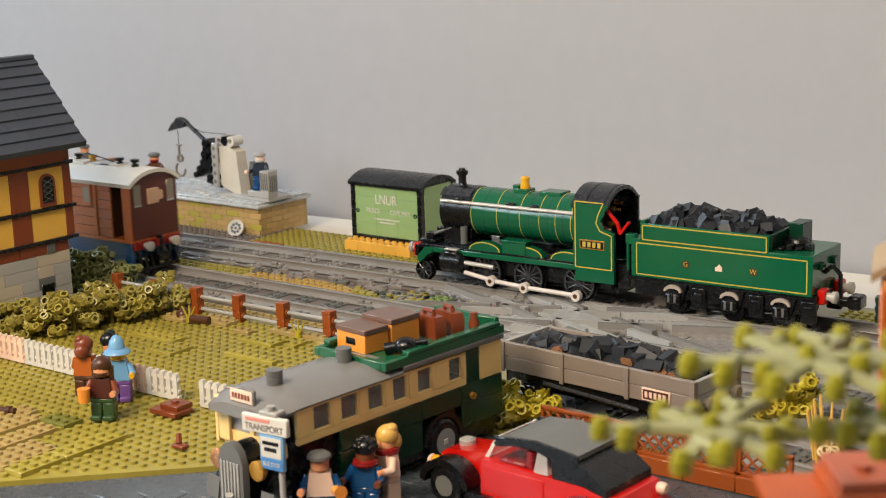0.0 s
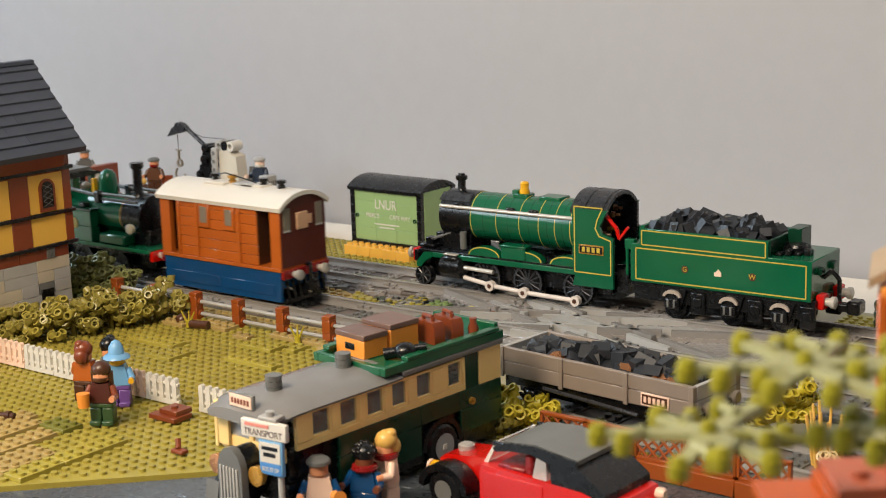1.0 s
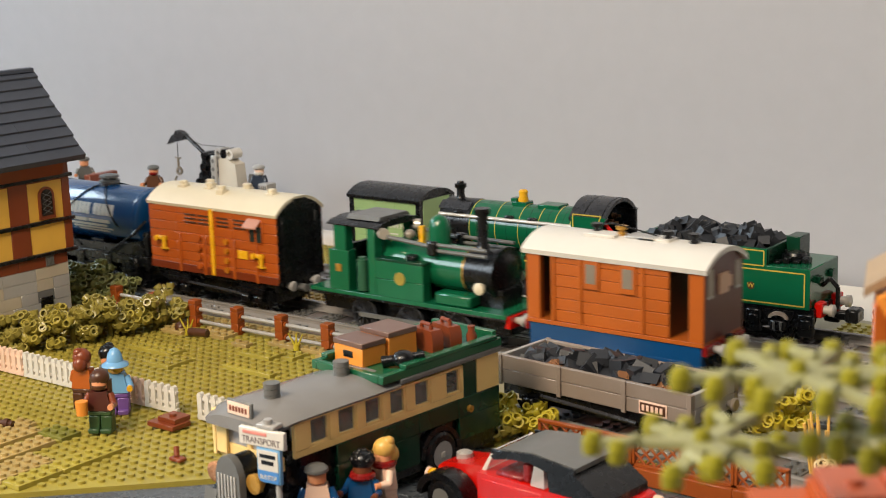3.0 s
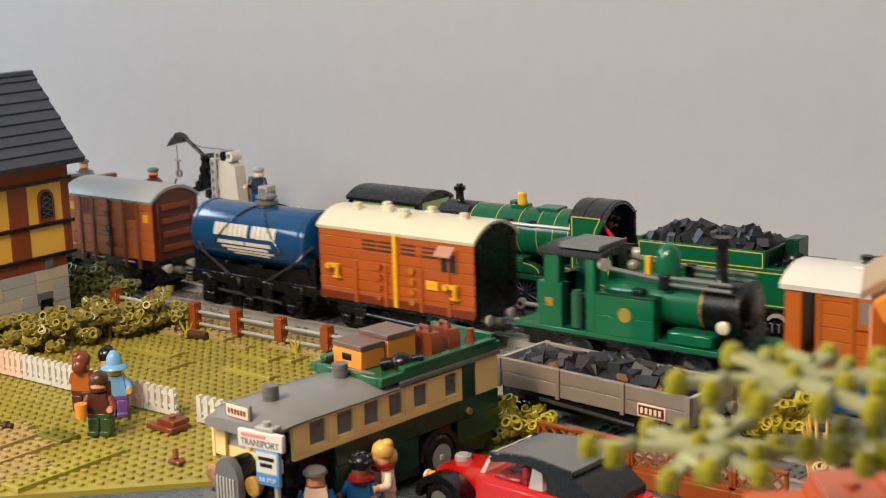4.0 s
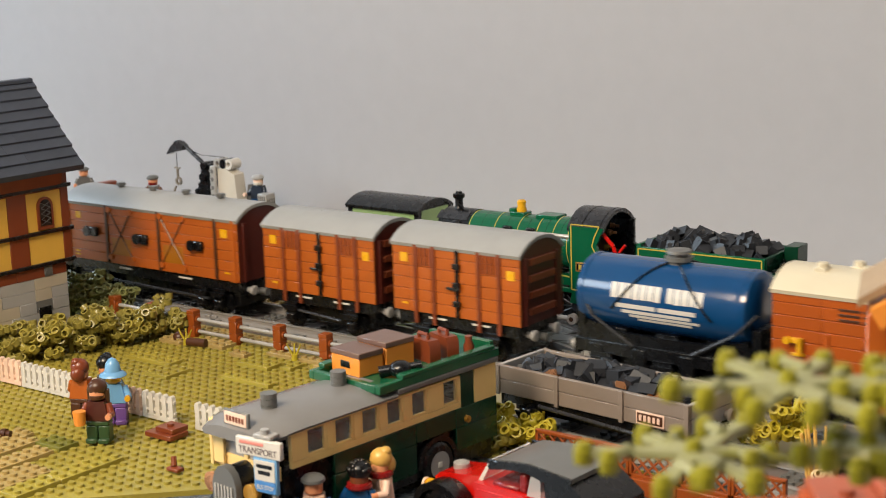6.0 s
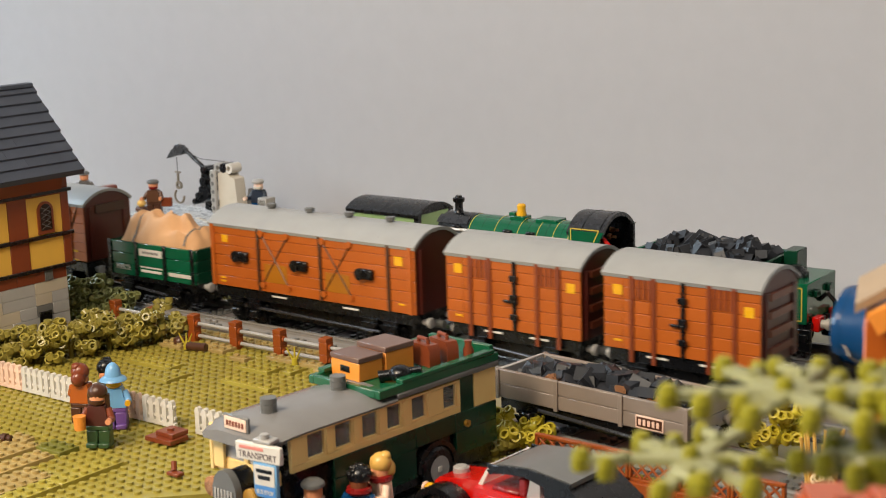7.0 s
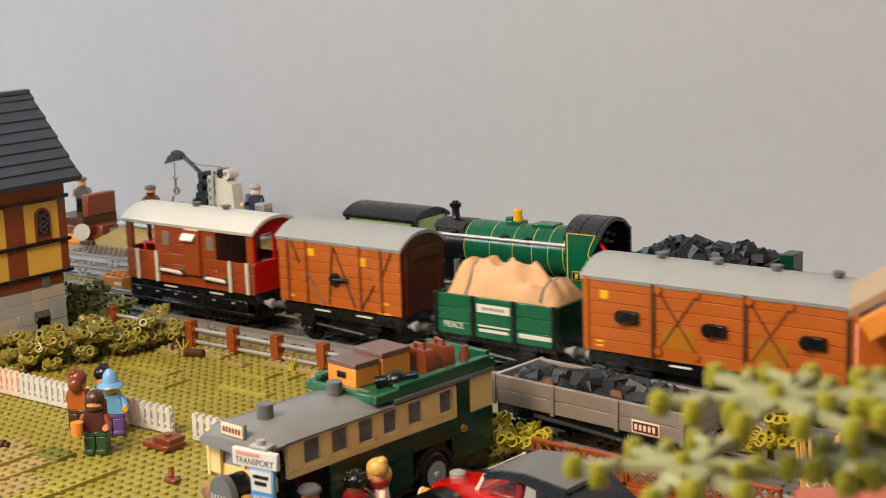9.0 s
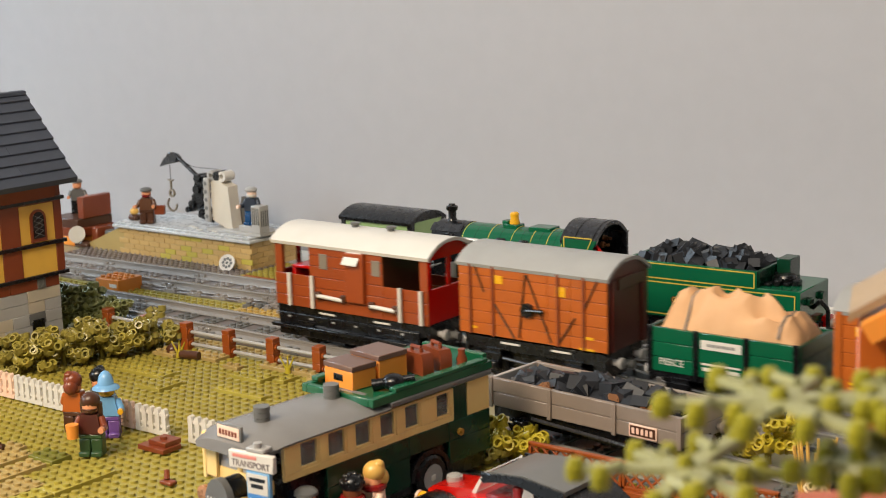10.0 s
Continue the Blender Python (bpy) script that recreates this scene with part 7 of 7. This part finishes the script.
    box(bm, -h + 3, h - 3, f + 2, f + 5, 58, 62, 0.4)
    box(bm, -2, 2, f + 2, f + 5, 44, 58, 0.4)
    part("windscreen_frame", bm, PALEY, root)
    for s in (-1, 1):
        bm = bmesh.new()
        box(bm, min(s * 2, s * 25), max(s * 2, s * 25), f + 3, f + 3.8, 44, 58, 0.1)
        part("windscreen", bm, CLEARP, root)
    bm = bmesh.new()
    prism(bm, [(-9, 8), (9, 8), (9, 34), (7, 39), (3.5, 42.5), (0, 43.5), (-3.5, 42.5), (-7, 39), (-9, 34)], "y", f - 10, f + 6)
    part("bonnet", bm, BLACK, root)
    bm = bmesh.new()
    prism(bm, [(-9.6, 8), (9.6, 8), (9.6, 34), (7.4, 40), (3.8, 43.6), (0, 44.6), (-3.8, 43.6), (-7.4, 40), (-9.6, 34)], "y", f - 14, f - 9.6)
    part("radiator_shell", bm, DGREY, root)
    for k in range(6):
        bm = bmesh.new()
        box(bm, -7.6 + k * 2.6, -6.1 + k * 2.6, f - 14.9, f - 13.9, 10, 34, 0.3)
        part("radiator_slat", bm, GREY, root)
    for s in (-1, 1):
        bm = bmesh.new()
        lathe(bm, (s * 16, f - 4, 31), (0, -1, 0), [(0, 3), (3, 5.4), (6, 5.6), (6.4, 4.8), (5.6, 0.2)], 18)
        part("headlamp", bm, PEARL if s > 0 else COPPER, root)
        bm = bmesh.new()
        prism(bm, [(f + 36, 16), (f + 26, 26), (f + 4, 24), (f - 8, 12), (f - 6, 10), (f + 6, 19), (f + 24, 22), (f + 33, 14)], "x", s * 20 - 7, s * 20 + 7)
        part("mudguard", bm, BLACK, root)
        bm = bmesh.new()
        prism(bm, [(f + 2, 12), (f - 8, 20), (f - 10, 8)], "x", s * 22 - 5, s * 22 + 5)
        part("wing_plate", bm, DGREY, root)
    bm = bmesh.new()
    cyl(bm, (-14, f - 17, 8), (14, f - 17, 8), 2.2, n=10)
    cyl(bm, (0, f - 17, 8), (4, f - 19, 18), 2.0, n=10)
    part("starting_handle", bm, GREY, root)
    return root


bus()


# luggage on the bus roof
def luggage():
    m0 = pose(0.347, -0.192, -0.0016, 0, 0, -4.5)
    def at(x, y, z, rz=0):
        return m0 @ pose(x * MM, y * MM, z * MM, 0, 0, rz)
    for x, y, w, d, h, rz in ((-11, 16, 12.5, 9, 11, -4), (-9, 38, 12.5, 11, 13.5, -4)):
        root = tagged(new("crate"), "orange plastic crate with a dark brown lid", "crate", "luggage on the bus")
        root.matrix_basis = at(x, y, 68.2, rz)
        bm = bmesh.new()
        box(bm, -w, w, -d, d, 0, h, 0.4)
        part("body", bm, ORANGE_L, root)
        bm = bmesh.new()
        box(bm, -w - 0.4, w + 0.4, -d - 0.4, d + 0.4, h, h + 3.2, 0.4)
        part("lid", bm, plastic("lid_brown_plastic", "6a5148", 0.36), root)
        bm = bmesh.new()
        box(bm, -4, 4, -d - 0.5, -d + 0.3, h * 0.4, h * 0.75, 0.2)
        part("handle_hole", bm, BLACK, root)
    for x, y, rz in ((3, 58, -10), (6, 72, -16)):
        root = tagged(new("suitcase"), "reddish brown plastic suitcase with a handle", "suitcase", "luggage on the bus")
        root.matrix_basis = at(x, y, 68.2, rz)
        bm = bmesh.new()
        prism(bm, [(-11, 0), (11, 0), (11, 10), (9, 13), (-9, 13), (-11, 10)], "y", -4, 4)
        part("body", bm, RBROWN, root)
        bm = bmesh.new()
        pipe(bm, [(-4.5, 0, 12.8), (-4.5, 0, 15.6), (4.5, 0, 15.6), (4.5, 0, 12.8)], 1.2, 8)
        part("handle", bm, RBROWN, root)
    bm = bmesh.new()
    ball(bm, (0, 0, 5), 7, 0.7, 12)
    cyl(bm, (-12, -2, 3), (12, 3, 7), 3.6, 2.0, n=10)
    ob = solid("black_bag", bm, BLACK, "black soft bag on the bus roof", "bag")
    ob.matrix_basis = at(18, 22, 68.2, 30)
    bm = bmesh.new()
    lathe(bm, (0, 0, 0), (0, 0, 1), [(0, 3), (6, 3.4), (9, 2), (12, 2.4)], 12)
    ob = solid("jug", bm, RBROWN, "brown plastic jug at the rear of the rack", "jug")
    ob.matrix_basis = at(19, 80, 68.2, 0)


luggage()


# ---- bus stop sign ----
def bus_stop():
    root = thing("bus_stop_sign", 362, -281, 4.4, 5, "white and blue bus stop sign on a grey pole", "sign")
    bm = bmesh.new()
    cyl(bm, (8, 0, -6), (8, 0, 48), 1.7, n=10)
    part("pole", bm, GREY, root)
    bm = bmesh.new()
    box(bm, -15, 15, -3, 0.2, 46.5, 56, 0.5)
    part("name_board", bm, WHITE, root)
    writing("TRANSPORT", 5.0, plastic("sign_grey", "6b5f60", 0.4), root, facing_south(0, -3.1, 49.6), squeeze=0.9)
    bm = bmesh.new()
    box(bm, -12, 4, -3.4, -2.95, 52.8, 54.6, 0.1)
    part("lettering_bar", bm, plastic("sign_pink", "d98a80", 0.4), root)
    bm = bmesh.new()
    box(bm, -4, 11.5, -2.6, 0.2, 27, 46.3, 0.5)
    part("stop_board", bm, SKYBLUE, root)
    bm = bmesh.new()
    box(bm, -3, 10.5, -3.0, -2.5, 34, 45, 0.2)
    part("picture_field", bm, WHITE, root)
    bm = bmesh.new()
    box(bm, -1.5, 9, -3.3, -2.9, 41, 43, 0.2)
    box(bm, -0.5, 7.5, -3.3, -2.9, 37.4, 39.6, 0.2)
    part("pictogram", bm, BLACK, root)
    bm = bmesh.new()
    box(bm, -3, 10.5, -3.0, -2.5, 27.6, 33.6, 0.2)
    part("blue_field", bm, plastic("sign_blue", "4a86c8", 0.36), root)
    writing("BUS STOP", 3.4, WHITE, root, facing_south(3.8, -3.1, 30.4), squeeze=0.75)
    bm = bmesh.new()
    box(bm, -4, 8, -2, 6, 56, 58.4, 0.5)
    cyl(bm, (2, 1, 58.4), (2, 1, 61), 2.4, n=12)
    part("cap", bm, GREY, root)


bus_stop()


# ---- red car ----
def car():
    root = thing("vintage_car", 466, -186, -1.6, -3, "red vintage car with black hood and mudguards", "car")
    h = 21.0
    bm = bmesh.new()
    box(bm, -66, 70, -13, 13, 8, 12)
    part("chassis", bm, BLACK, root)
    bm = bmesh.new()
    prism(bm, [(-58, 12), (-58, 24), (-54, 27), (-22, 31), (-22, 12)], "y", -11, 11)
    part("bonnet", bm, RED, root)
    bm = bmesh.new()
    prism(bm, [(-22, 11), (-22, 31), (44, 30), (62, 26), (70, 16), (70, 11)], "y", -h, h)
    part("body", bm, RED, root)
    for s in (-1, 1):
        bm = bmesh.new()
        box(bm, -20, 20, s * h - 0.5, s * h + 0.5, 14, 28, 0.4)
        part("door", bm, RED, root)
        arc = [(-46 + 17 * math.cos(math.pi * i / 10), 12 + 14 * math.sin(math.pi * i / 10)) for i in range(11)]
        arc += [(-46 + 13.5 * math.cos(math.pi * i / 10), 11 + 11 * math.sin(math.pi * i / 10)) for i in range(10, -1, -1)]
        bm = bmesh.new()
        prism(bm, arc, "y", s * 18 - 6, s * 18 + 6)
        prism(bm, [(-31, 10), (-28, 12), (30, 10), (30, 7), (-31, 7)], "y", s * 19 - 5, s * 19 + 5)
        part("mudguard", bm, BLACK, root)
        arc = [(46 + 17 * math.cos(math.pi * i / 10), 12 + 14 * math.sin(math.pi * i / 10)) for i in range(11)]
        bm = bmesh.new()
        prism(bm, arc, "y", s * 19 - 5, s * 19 + 5)
        part("rear_mudguard", bm, DRED, root)
        for x in (-46, 46):
            wh = new("wheel")
            wh.parent = root
            wh.location = (x * MM, s * 19 * MM, 11 * MM)
            bm = bmesh.new()
            lathe(bm, (0, s * 4, 0), (0, -s, 0), [(0, 6), (0, 9.6), (1, 11), (6, 11), (7, 9.6), (7, 6)], 24)
            part("tyre", bm, BLACK, wh)
            bm = bmesh.new()
            lathe(bm, (0, s * 4.4, 0), (0, -s, 0), [(0, 6), (1, 5), (0.4, 2), (0.4, 0.1)], 20)
            part("rim", bm, DGREY, wh)
        bm = bmesh.new()
        lathe(bm, (-54, s * 13, 19), (-1, 0, 0), [(0, 2.6), (3, 3.6), (7, 3.6), (8, 2.8)], 16)
        part("headlamp", bm, GOLDY, root)
        bm = bmesh.new()
        lathe(bm, (-62, s * 13, 19), (-1, 0, 0), [(0, 3.4), (1.4, 3.8), (2, 2.6)], 16)
        part("lamp_glass", bm, PINKW, root)
    bm = bmesh.new()
    lathe(bm, (-48, 0, 27), (0, 0, 1), [(0, 4.6), (3.6, 4.6), (3.6, 3.6), (4.4, 3.2)], 16)
    part("bonnet_cap", bm, GREY, root)
    bm = bmesh.new()
    prism(bm, [(-22, 31), (-14, 44), (-12.6, 44), (-20, 31)], "y", -16, 16)
    part("windscreen", bm, CLEARP, root)
    for y in (-16.4, 15.4):
        bm = bmesh.new()
        prism(bm, [(-22.4, 31), (-14.2, 44.2), (-12.4, 44.2), (-19.6, 31)], "y", y, y + 1)
        part("screen_edge", bm, WHITE, root)
    for y in (-h + 1, h - 3):
        bm = bmesh.new()
        box(bm, -13.6, 24, y, y + 2, 42.6, 45.4, 0.6)
        part("hood_rail", bm, BLACK, root)
    bm = bmesh.new()
    box(bm, -12, 6, -18, 18, 30.4, 33, 1)
    box(bm, 6, 11, -18, 18, 30.4, 41, 1)
    part("seat", bm, DRED, root)
    bm = bmesh.new()
    prism(bm, [(13, 31), (16, 43), (22, 43), (22, 31)], "y", -h + 0.5, h - 0.5)
    part("side_screen", bm, CLEARP, root)
    # black folding hood
    bm = bmesh.new()
    prism(bm, [(-12, 43.6), (-6, 46.6), (14, 48.6), (41, 45.6), (41, 43), (14, 45), (-4, 43.2)], "y", -h + 2, h - 2)
    part("hood_top", bm, DGREY, root)
    for s in (-1, 1):
        bm = bmesh.new()
        y0, y1 = sorted((s * (h - 1.8), s * (h - 0.4)))
        prism(bm, [(-13, 42), (-5, 46), (14, 48), (41, 45.2), (41, 41), (26, 40), (12, 43.4), (-2, 42.2), (-11, 40.2)], "y", y0, y1)
        part("hood_valance", bm, BLACK, root)
    bm = bmesh.new()
    prism(bm, [(25, 29.8), (24, 44), (40, 43), (58, 31), (58, 26.6), (44, 30.2)], "y", -h + 0.6, h - 0.6)
    part("hood_rear", bm, BLACK, root)
    for s in (-1, 1):
        bm = bmesh.new()
        lathe(bm, (66, s * 15, 24), (1, 0, 0), [(0, 3), (3, 3.4), (5, 2.4)], 14)
        part("tail_lamp", bm, PINKW, root)
    return root


car()


# ---- coal wagon on the siding ----
def coal_wagon():
    root = thing("coal_wagon", 428, -43, 0, -5, "grey planked open wagon heaped with black coal", "open wagon")
    L, h = 146.0, 24.0
    running_gear(root, L - 4, (-46, 46), 8, (18, 27), 20, None, PEWTER)
    bm = bmesh.new()
    box(bm, -L / 2 + 1, L / 2 - 1, -h + 1, h - 1, 26.5, 30)
    part("wagon_floor", bm, BLACK, root)
    cuts = [-L / 2, -L / 2 + 49, -L / 2 + 98, L / 2]
    for k in range(2):
        for a, b in zip(cuts, cuts[1:]):
            for s in (-1, 1):
                bm = bmesh.new()
                y0, y1 = sorted((s * h, s * (h - 3)))
                box(bm, a + 0.1, b - 0.1, y0, y1, 27 + k * 9.2, 36 + k * 9.2, 0.4)
                part("plank", bm, GREY_W, root)
        for e in (-1, 1):
            bm = bmesh.new()
            x0, x1 = sorted((e * L / 2, e * (L / 2 - 3)))
            box(bm, x0, x1, -h + 3, h - 3, 27 + k * 9.2, 36 + k * 9.2, 0.4)
            part("end_plank", bm, GREY, root)
    posts(root, (-L / 2 + 1.6, cuts[1], cuts[2], L / 2 - 1.6), h, 26, 45.4, GREY_W, 3.2)
    coal_heap(root, -L / 2 + 10, L / 2 - 9, h - 9.5, 41, 6.0, 110, 33, 5.4, COPPER)
    bm = bmesh.new()
    box(bm, L / 2 - 37, L / 2 - 17, -h - 0.8, -h, 28, 36, 0.3)
    part("number_board", bm, PINKW, root)
    bm = bmesh.new()
    box(bm, L / 2 - 36, L / 2 - 18, -h - 1.0, -h - 0.7, 29, 35, 0.2)
    part("board_field", bm, DBROWN, root)
    bm = bmesh.new()
    for k in range(5):
        box(bm, L / 2 - 34.6 + k * 3.2, L / 2 - 32.6 + k * 3.2, -h - 1.3, -h - 0.9, 30.2, 33.8, 0.15)
    part("lettering_bar", bm, PINKW, root)
    return root


GREY_W = plastic("wagon_grey_plastic", "85796f", 0.34, 0.1)
coal_wagon()


# ---- foreground: leaf tree, tiled house corner and hut at the edge of the view ----
def leaf_plate(bm_top, bm_end, c, turn, tilt, rnd, arms=8, size=22):
    """A flat plastic leaf: slim arms that fan out from a studded middle, round pegs on their ends."""
    m = Matrix.Translation(c) @ Euler((tilt[0], tilt[1], turn)).to_matrix().to_4x4()
    up = Vector((0, 0, 1))

    def peg(q, r):
        lathe(bm_end, m @ (q - up * 4.4), (m.to_3x3() @ up), [(0.6, r * 0.5), (0.9, r * 0.94), (1.8, r), (4.6, r), (4.8, r * 0.8), (6.0, r * 0.76), (6.3, r * 0.5)], 14)

    for k in range(arms):
        w = 2 * math.pi * k / arms + rnd.uniform(-0.14, 0.14)
        l = size * (1.04 if k % 2 else 0.78) * rnd.uniform(0.92, 1.08)
        d = Vector((math.cos(w), math.sin(w), rnd.uniform(-0.08, 0.06)))
        side = Vector((-d.y, d.x, 0))
        lo, hi = [], []
        for q, wd in ((0.0, 3.6), (0.3, 2.8), (0.62, 2.0), (0.86, 2.4), (1.0, 1.8)):
            for t in (-1, 1):
                lo.append(bm_top.verts.new(m @ (d * l * q + side * wd * t - up * 1.5)))
                hi.append(bm_top.verts.new(m @ (d * l * q + side * wd * t * 0.86 + up * 0.3)))
        for q in range(0, 8, 2):
            bm_top.faces.new([hi[q], hi[q + 1], hi[q + 3], hi[q + 2]])
            bm_top.faces.new([lo[q], lo[q + 2], lo[q + 3], lo[q + 1]])
            bm_top.faces.new([lo[q], hi[q], hi[q + 2], lo[q + 2]])
            bm_top.faces.new([lo[q + 1], lo[q + 3], hi[q + 3], hi[q + 1]])
        bm_top.faces.new([lo[8], hi[8], hi[9], lo[9]])
        peg(d * l, 2.6)
        for t in (rnd.choice((-1, 1)),):
            q = d * l * rnd.uniform(0.45, 0.6)
            e = q + (d * 0.7 + side * t).normalized() * l * rnd.uniform(0.3, 0.4)
            cyl(bm_top, m @ q, m @ e, 1.7, 1.4, n=7)
            peg(e, 2.4)
    peg(Vector((0, 0, 1.0)), 2.3)


def foreground_tree():
    root = thing("leafy_tree", 758, -484, -1.6, 30, "olive plastic tree with spreading studded leaves, close to the lens", "tree")
    bm = bmesh.new()
    pipe(bm, [(44, -8, 0), (43, -8, 70), (44, -10, 130), (40, -16, 192)], 5, 12)
    part("trunk", bm, DBROWN, root)
    rnd = noisy(44)
    # crown: leaf plates in tiers, local x runs along the picture's width
    spots = [(-29, -13, 193.5, 25, 0.13), (-8, -21, 213, 26, 0.15), (10, -22, 199, 15, 0.1), (20, -20, 214, 16, 0.2)]
    for k, (x, y, z, size, turn) in enumerate(spots):
        bm = bmesh.new()
        cyl(bm, (40, -16, 190 + k * 2), (x, y, z - 0.5), 1.6, 1.2, n=7)
        part("branch", bm, OLIVE_D, root)
        a, b = bmesh.new(), bmesh.new()
        leaf_plate(a, b, (x, y, z), turn, (rnd.uniform(-0.1, 0.08), rnd.uniform(-0.1, 0.1)), rnd, 6, size)
        leaf = part("leaf", a, LEAF_SHEEN, root)
        part("leaf_tip", b, TIPT, leaf)


# arms paler than the tips: sky sheen on flat tops put into colour
LEAF_SHEEN = plastic("leaf_sheen_plastic", "8a8b62", 0.4, 0.14)
TIPT = plastic("leaf_tip_plastic", "86821e", 0.4, 0.16)
foreground_tree()


def corner_house():
    root = thing("brick_house_corner", 743, -482, -12.5, 38, "rust orange house wall with stepped cornice, close to the lens", "house")
    bm = bmesh.new()
    box(bm, 2, 70, 2, 26, 0, 170.6, 0.5)
    part("wall", bm, plastic("burnt_orange_plastic", "a64c1a", 0.36), root)
    for k in range(3):
        bm = bmesh.new()
        box(bm, k * 24 + 0.1, k * 24 + 23.9, 0, 28, 170.6, 173.6, 0.3)
        part("cornice", bm, plastic("burnt_orange_plastic", "a64c1a", 0.36), root)
    bm = bmesh.new()
    box(bm, 16, 70, 2, 27, 173.6, 176.8, 0.3)
    part("lower_course", bm, plastic("burnt_orange_plastic", "a64c1a", 0.36), root)
    bm = bmesh.new()
    box(bm, 17.5, 33, 3, 26, 176.8, 180, 0.3)
    box(bm, 33.2, 70, 5, 26, 176.8, 183.2, 0.3)
    stud(bm, 25, 12, 180)
    part("top_course", bm, plastic("salmon_brown_plastic", "a5563c", 0.36), root)


corner_house()


def hut():
    root = thing("signal_hut", 722, -365, -6, 21, "orange hut with yellow bargeboard and grey-brown roof", "hut")
    bm = bmesh.new()
    box(bm, 0, 60, 0, 36, 0, 198, 0.6)
    part("wall", bm, ORANGE, root)
    bm = bmesh.new()
    prism(bm, [(4.5, 194), (46, 219), (46, 227), (1, 200)], "y", -5, -0.1)
    part("bargeboard", bm, ORANGE_L, root)
    for x, z in ((11, 202.5), (25, 210.8)):
        bm = bmesh.new()
        cyl(bm, (x, -5, z), (x, -6.4, z), 2.4, n=12)
        part("peg", bm, ORANGE_L, root)
    bm = bmesh.new()
    prism(bm, [(-3, 199.5), (46, 229), (46, 232), (-3, 202.5)], "y", 0.2, 40)
    part("roof", bm, plastic("roof_taupe_plastic", "9a8468", 0.4), root)


hut()


def gas_cart():
    root = thing("bottle_cart", 592, -108, -1.6, -8, "green gas bottle lying on a small white cart", "cart")
    bm = bmesh.new()
    box(bm, -14, 20, -5, 5, 2, 6, 0.5)
    part("cart_bed", bm, WHITE, root)
    for x in (-9, 0, 9):
        bm = bmesh.new()
        cyl(bm, (x, -6.4, 3.4), (x, -5, 3.4), 3.0, n=14)
        part("cart_wheel", bm, GREY, root)
    bm = bmesh.new()
    lathe(bm, (-14, 0, 10), (1, 0, 0), [(0, 2), (1.5, 3.8), (24, 3.8), (26, 2.2), (29, 2.2)], 18)
    part("bottle", bm, plastic("sage_plastic", "4f7a55", 0.36), root)


gas_cart()
bm = bmesh.new()
for k in range(3):
    lathe(bm, (478, 250, 2 + k * 7), (0, 0, 1), [(0, 3.4), (4, 4.2), (5, 4.2), (7, 3.0)], 14)
solid("green_post", bm, GREEN_D, "small dark green turned post beside the line", "post")
shrub("straw_sheaf", 566, -42, 0, 8, 8, 22, 5, TAN, "tan plastic straw stalks by the fence", 91, 9)
bm = bmesh.new()
for k in range(14):
    a = k * 2.4
    cyl(bm, (566 + 7 * math.cos(a), -42 + 7 * math.sin(a), 0), (566 + 12 * math.cos(a), -42 + 12 * math.sin(a), 34 + 4 * math.sin(k)), 1.2, 0.8, n=6)
solid("reed_clump", bm, BLONDE, "golden upright plastic reeds", "plant", kind="stuff")


# ---- what moves ----
# distance run along the track, in millimetres, at each time
RUN = [(0.0, 0), (0.5, 89), (1.0, 178), (1.5, 270), (2.0, 363), (2.5, 459), (4.0, 753), (4.5, 851), (5.0, 947.5), (5.5, 1042), (7.0, 1322), (7.5, 1411), (8.0, 1502), (8.5, 1595), (9.0, 1689), (9.5, 1782), (10.0, 1872)]


def run(t):
    return float(np.interp(t, [q[0] for q in RUN], [q[1] for q in RUN]))


def motions():
    for ob, m in zip(TRAIN, START):
        walk(ob, [(t, Matrix.Translation((s * MM, 0, 0)) @ m) for t, s in RUN])
    for root, ob, x, r in WHEELSETS:
        rows = []
        for k in range(151):
            t = k / 15
            rows.append((t, Matrix.Translation((x * MM, 0, (10 + r) * MM)) @ Matrix.Rotation(run(t) / r, 4, "Y")))
        walk(ob, rows)


motions()
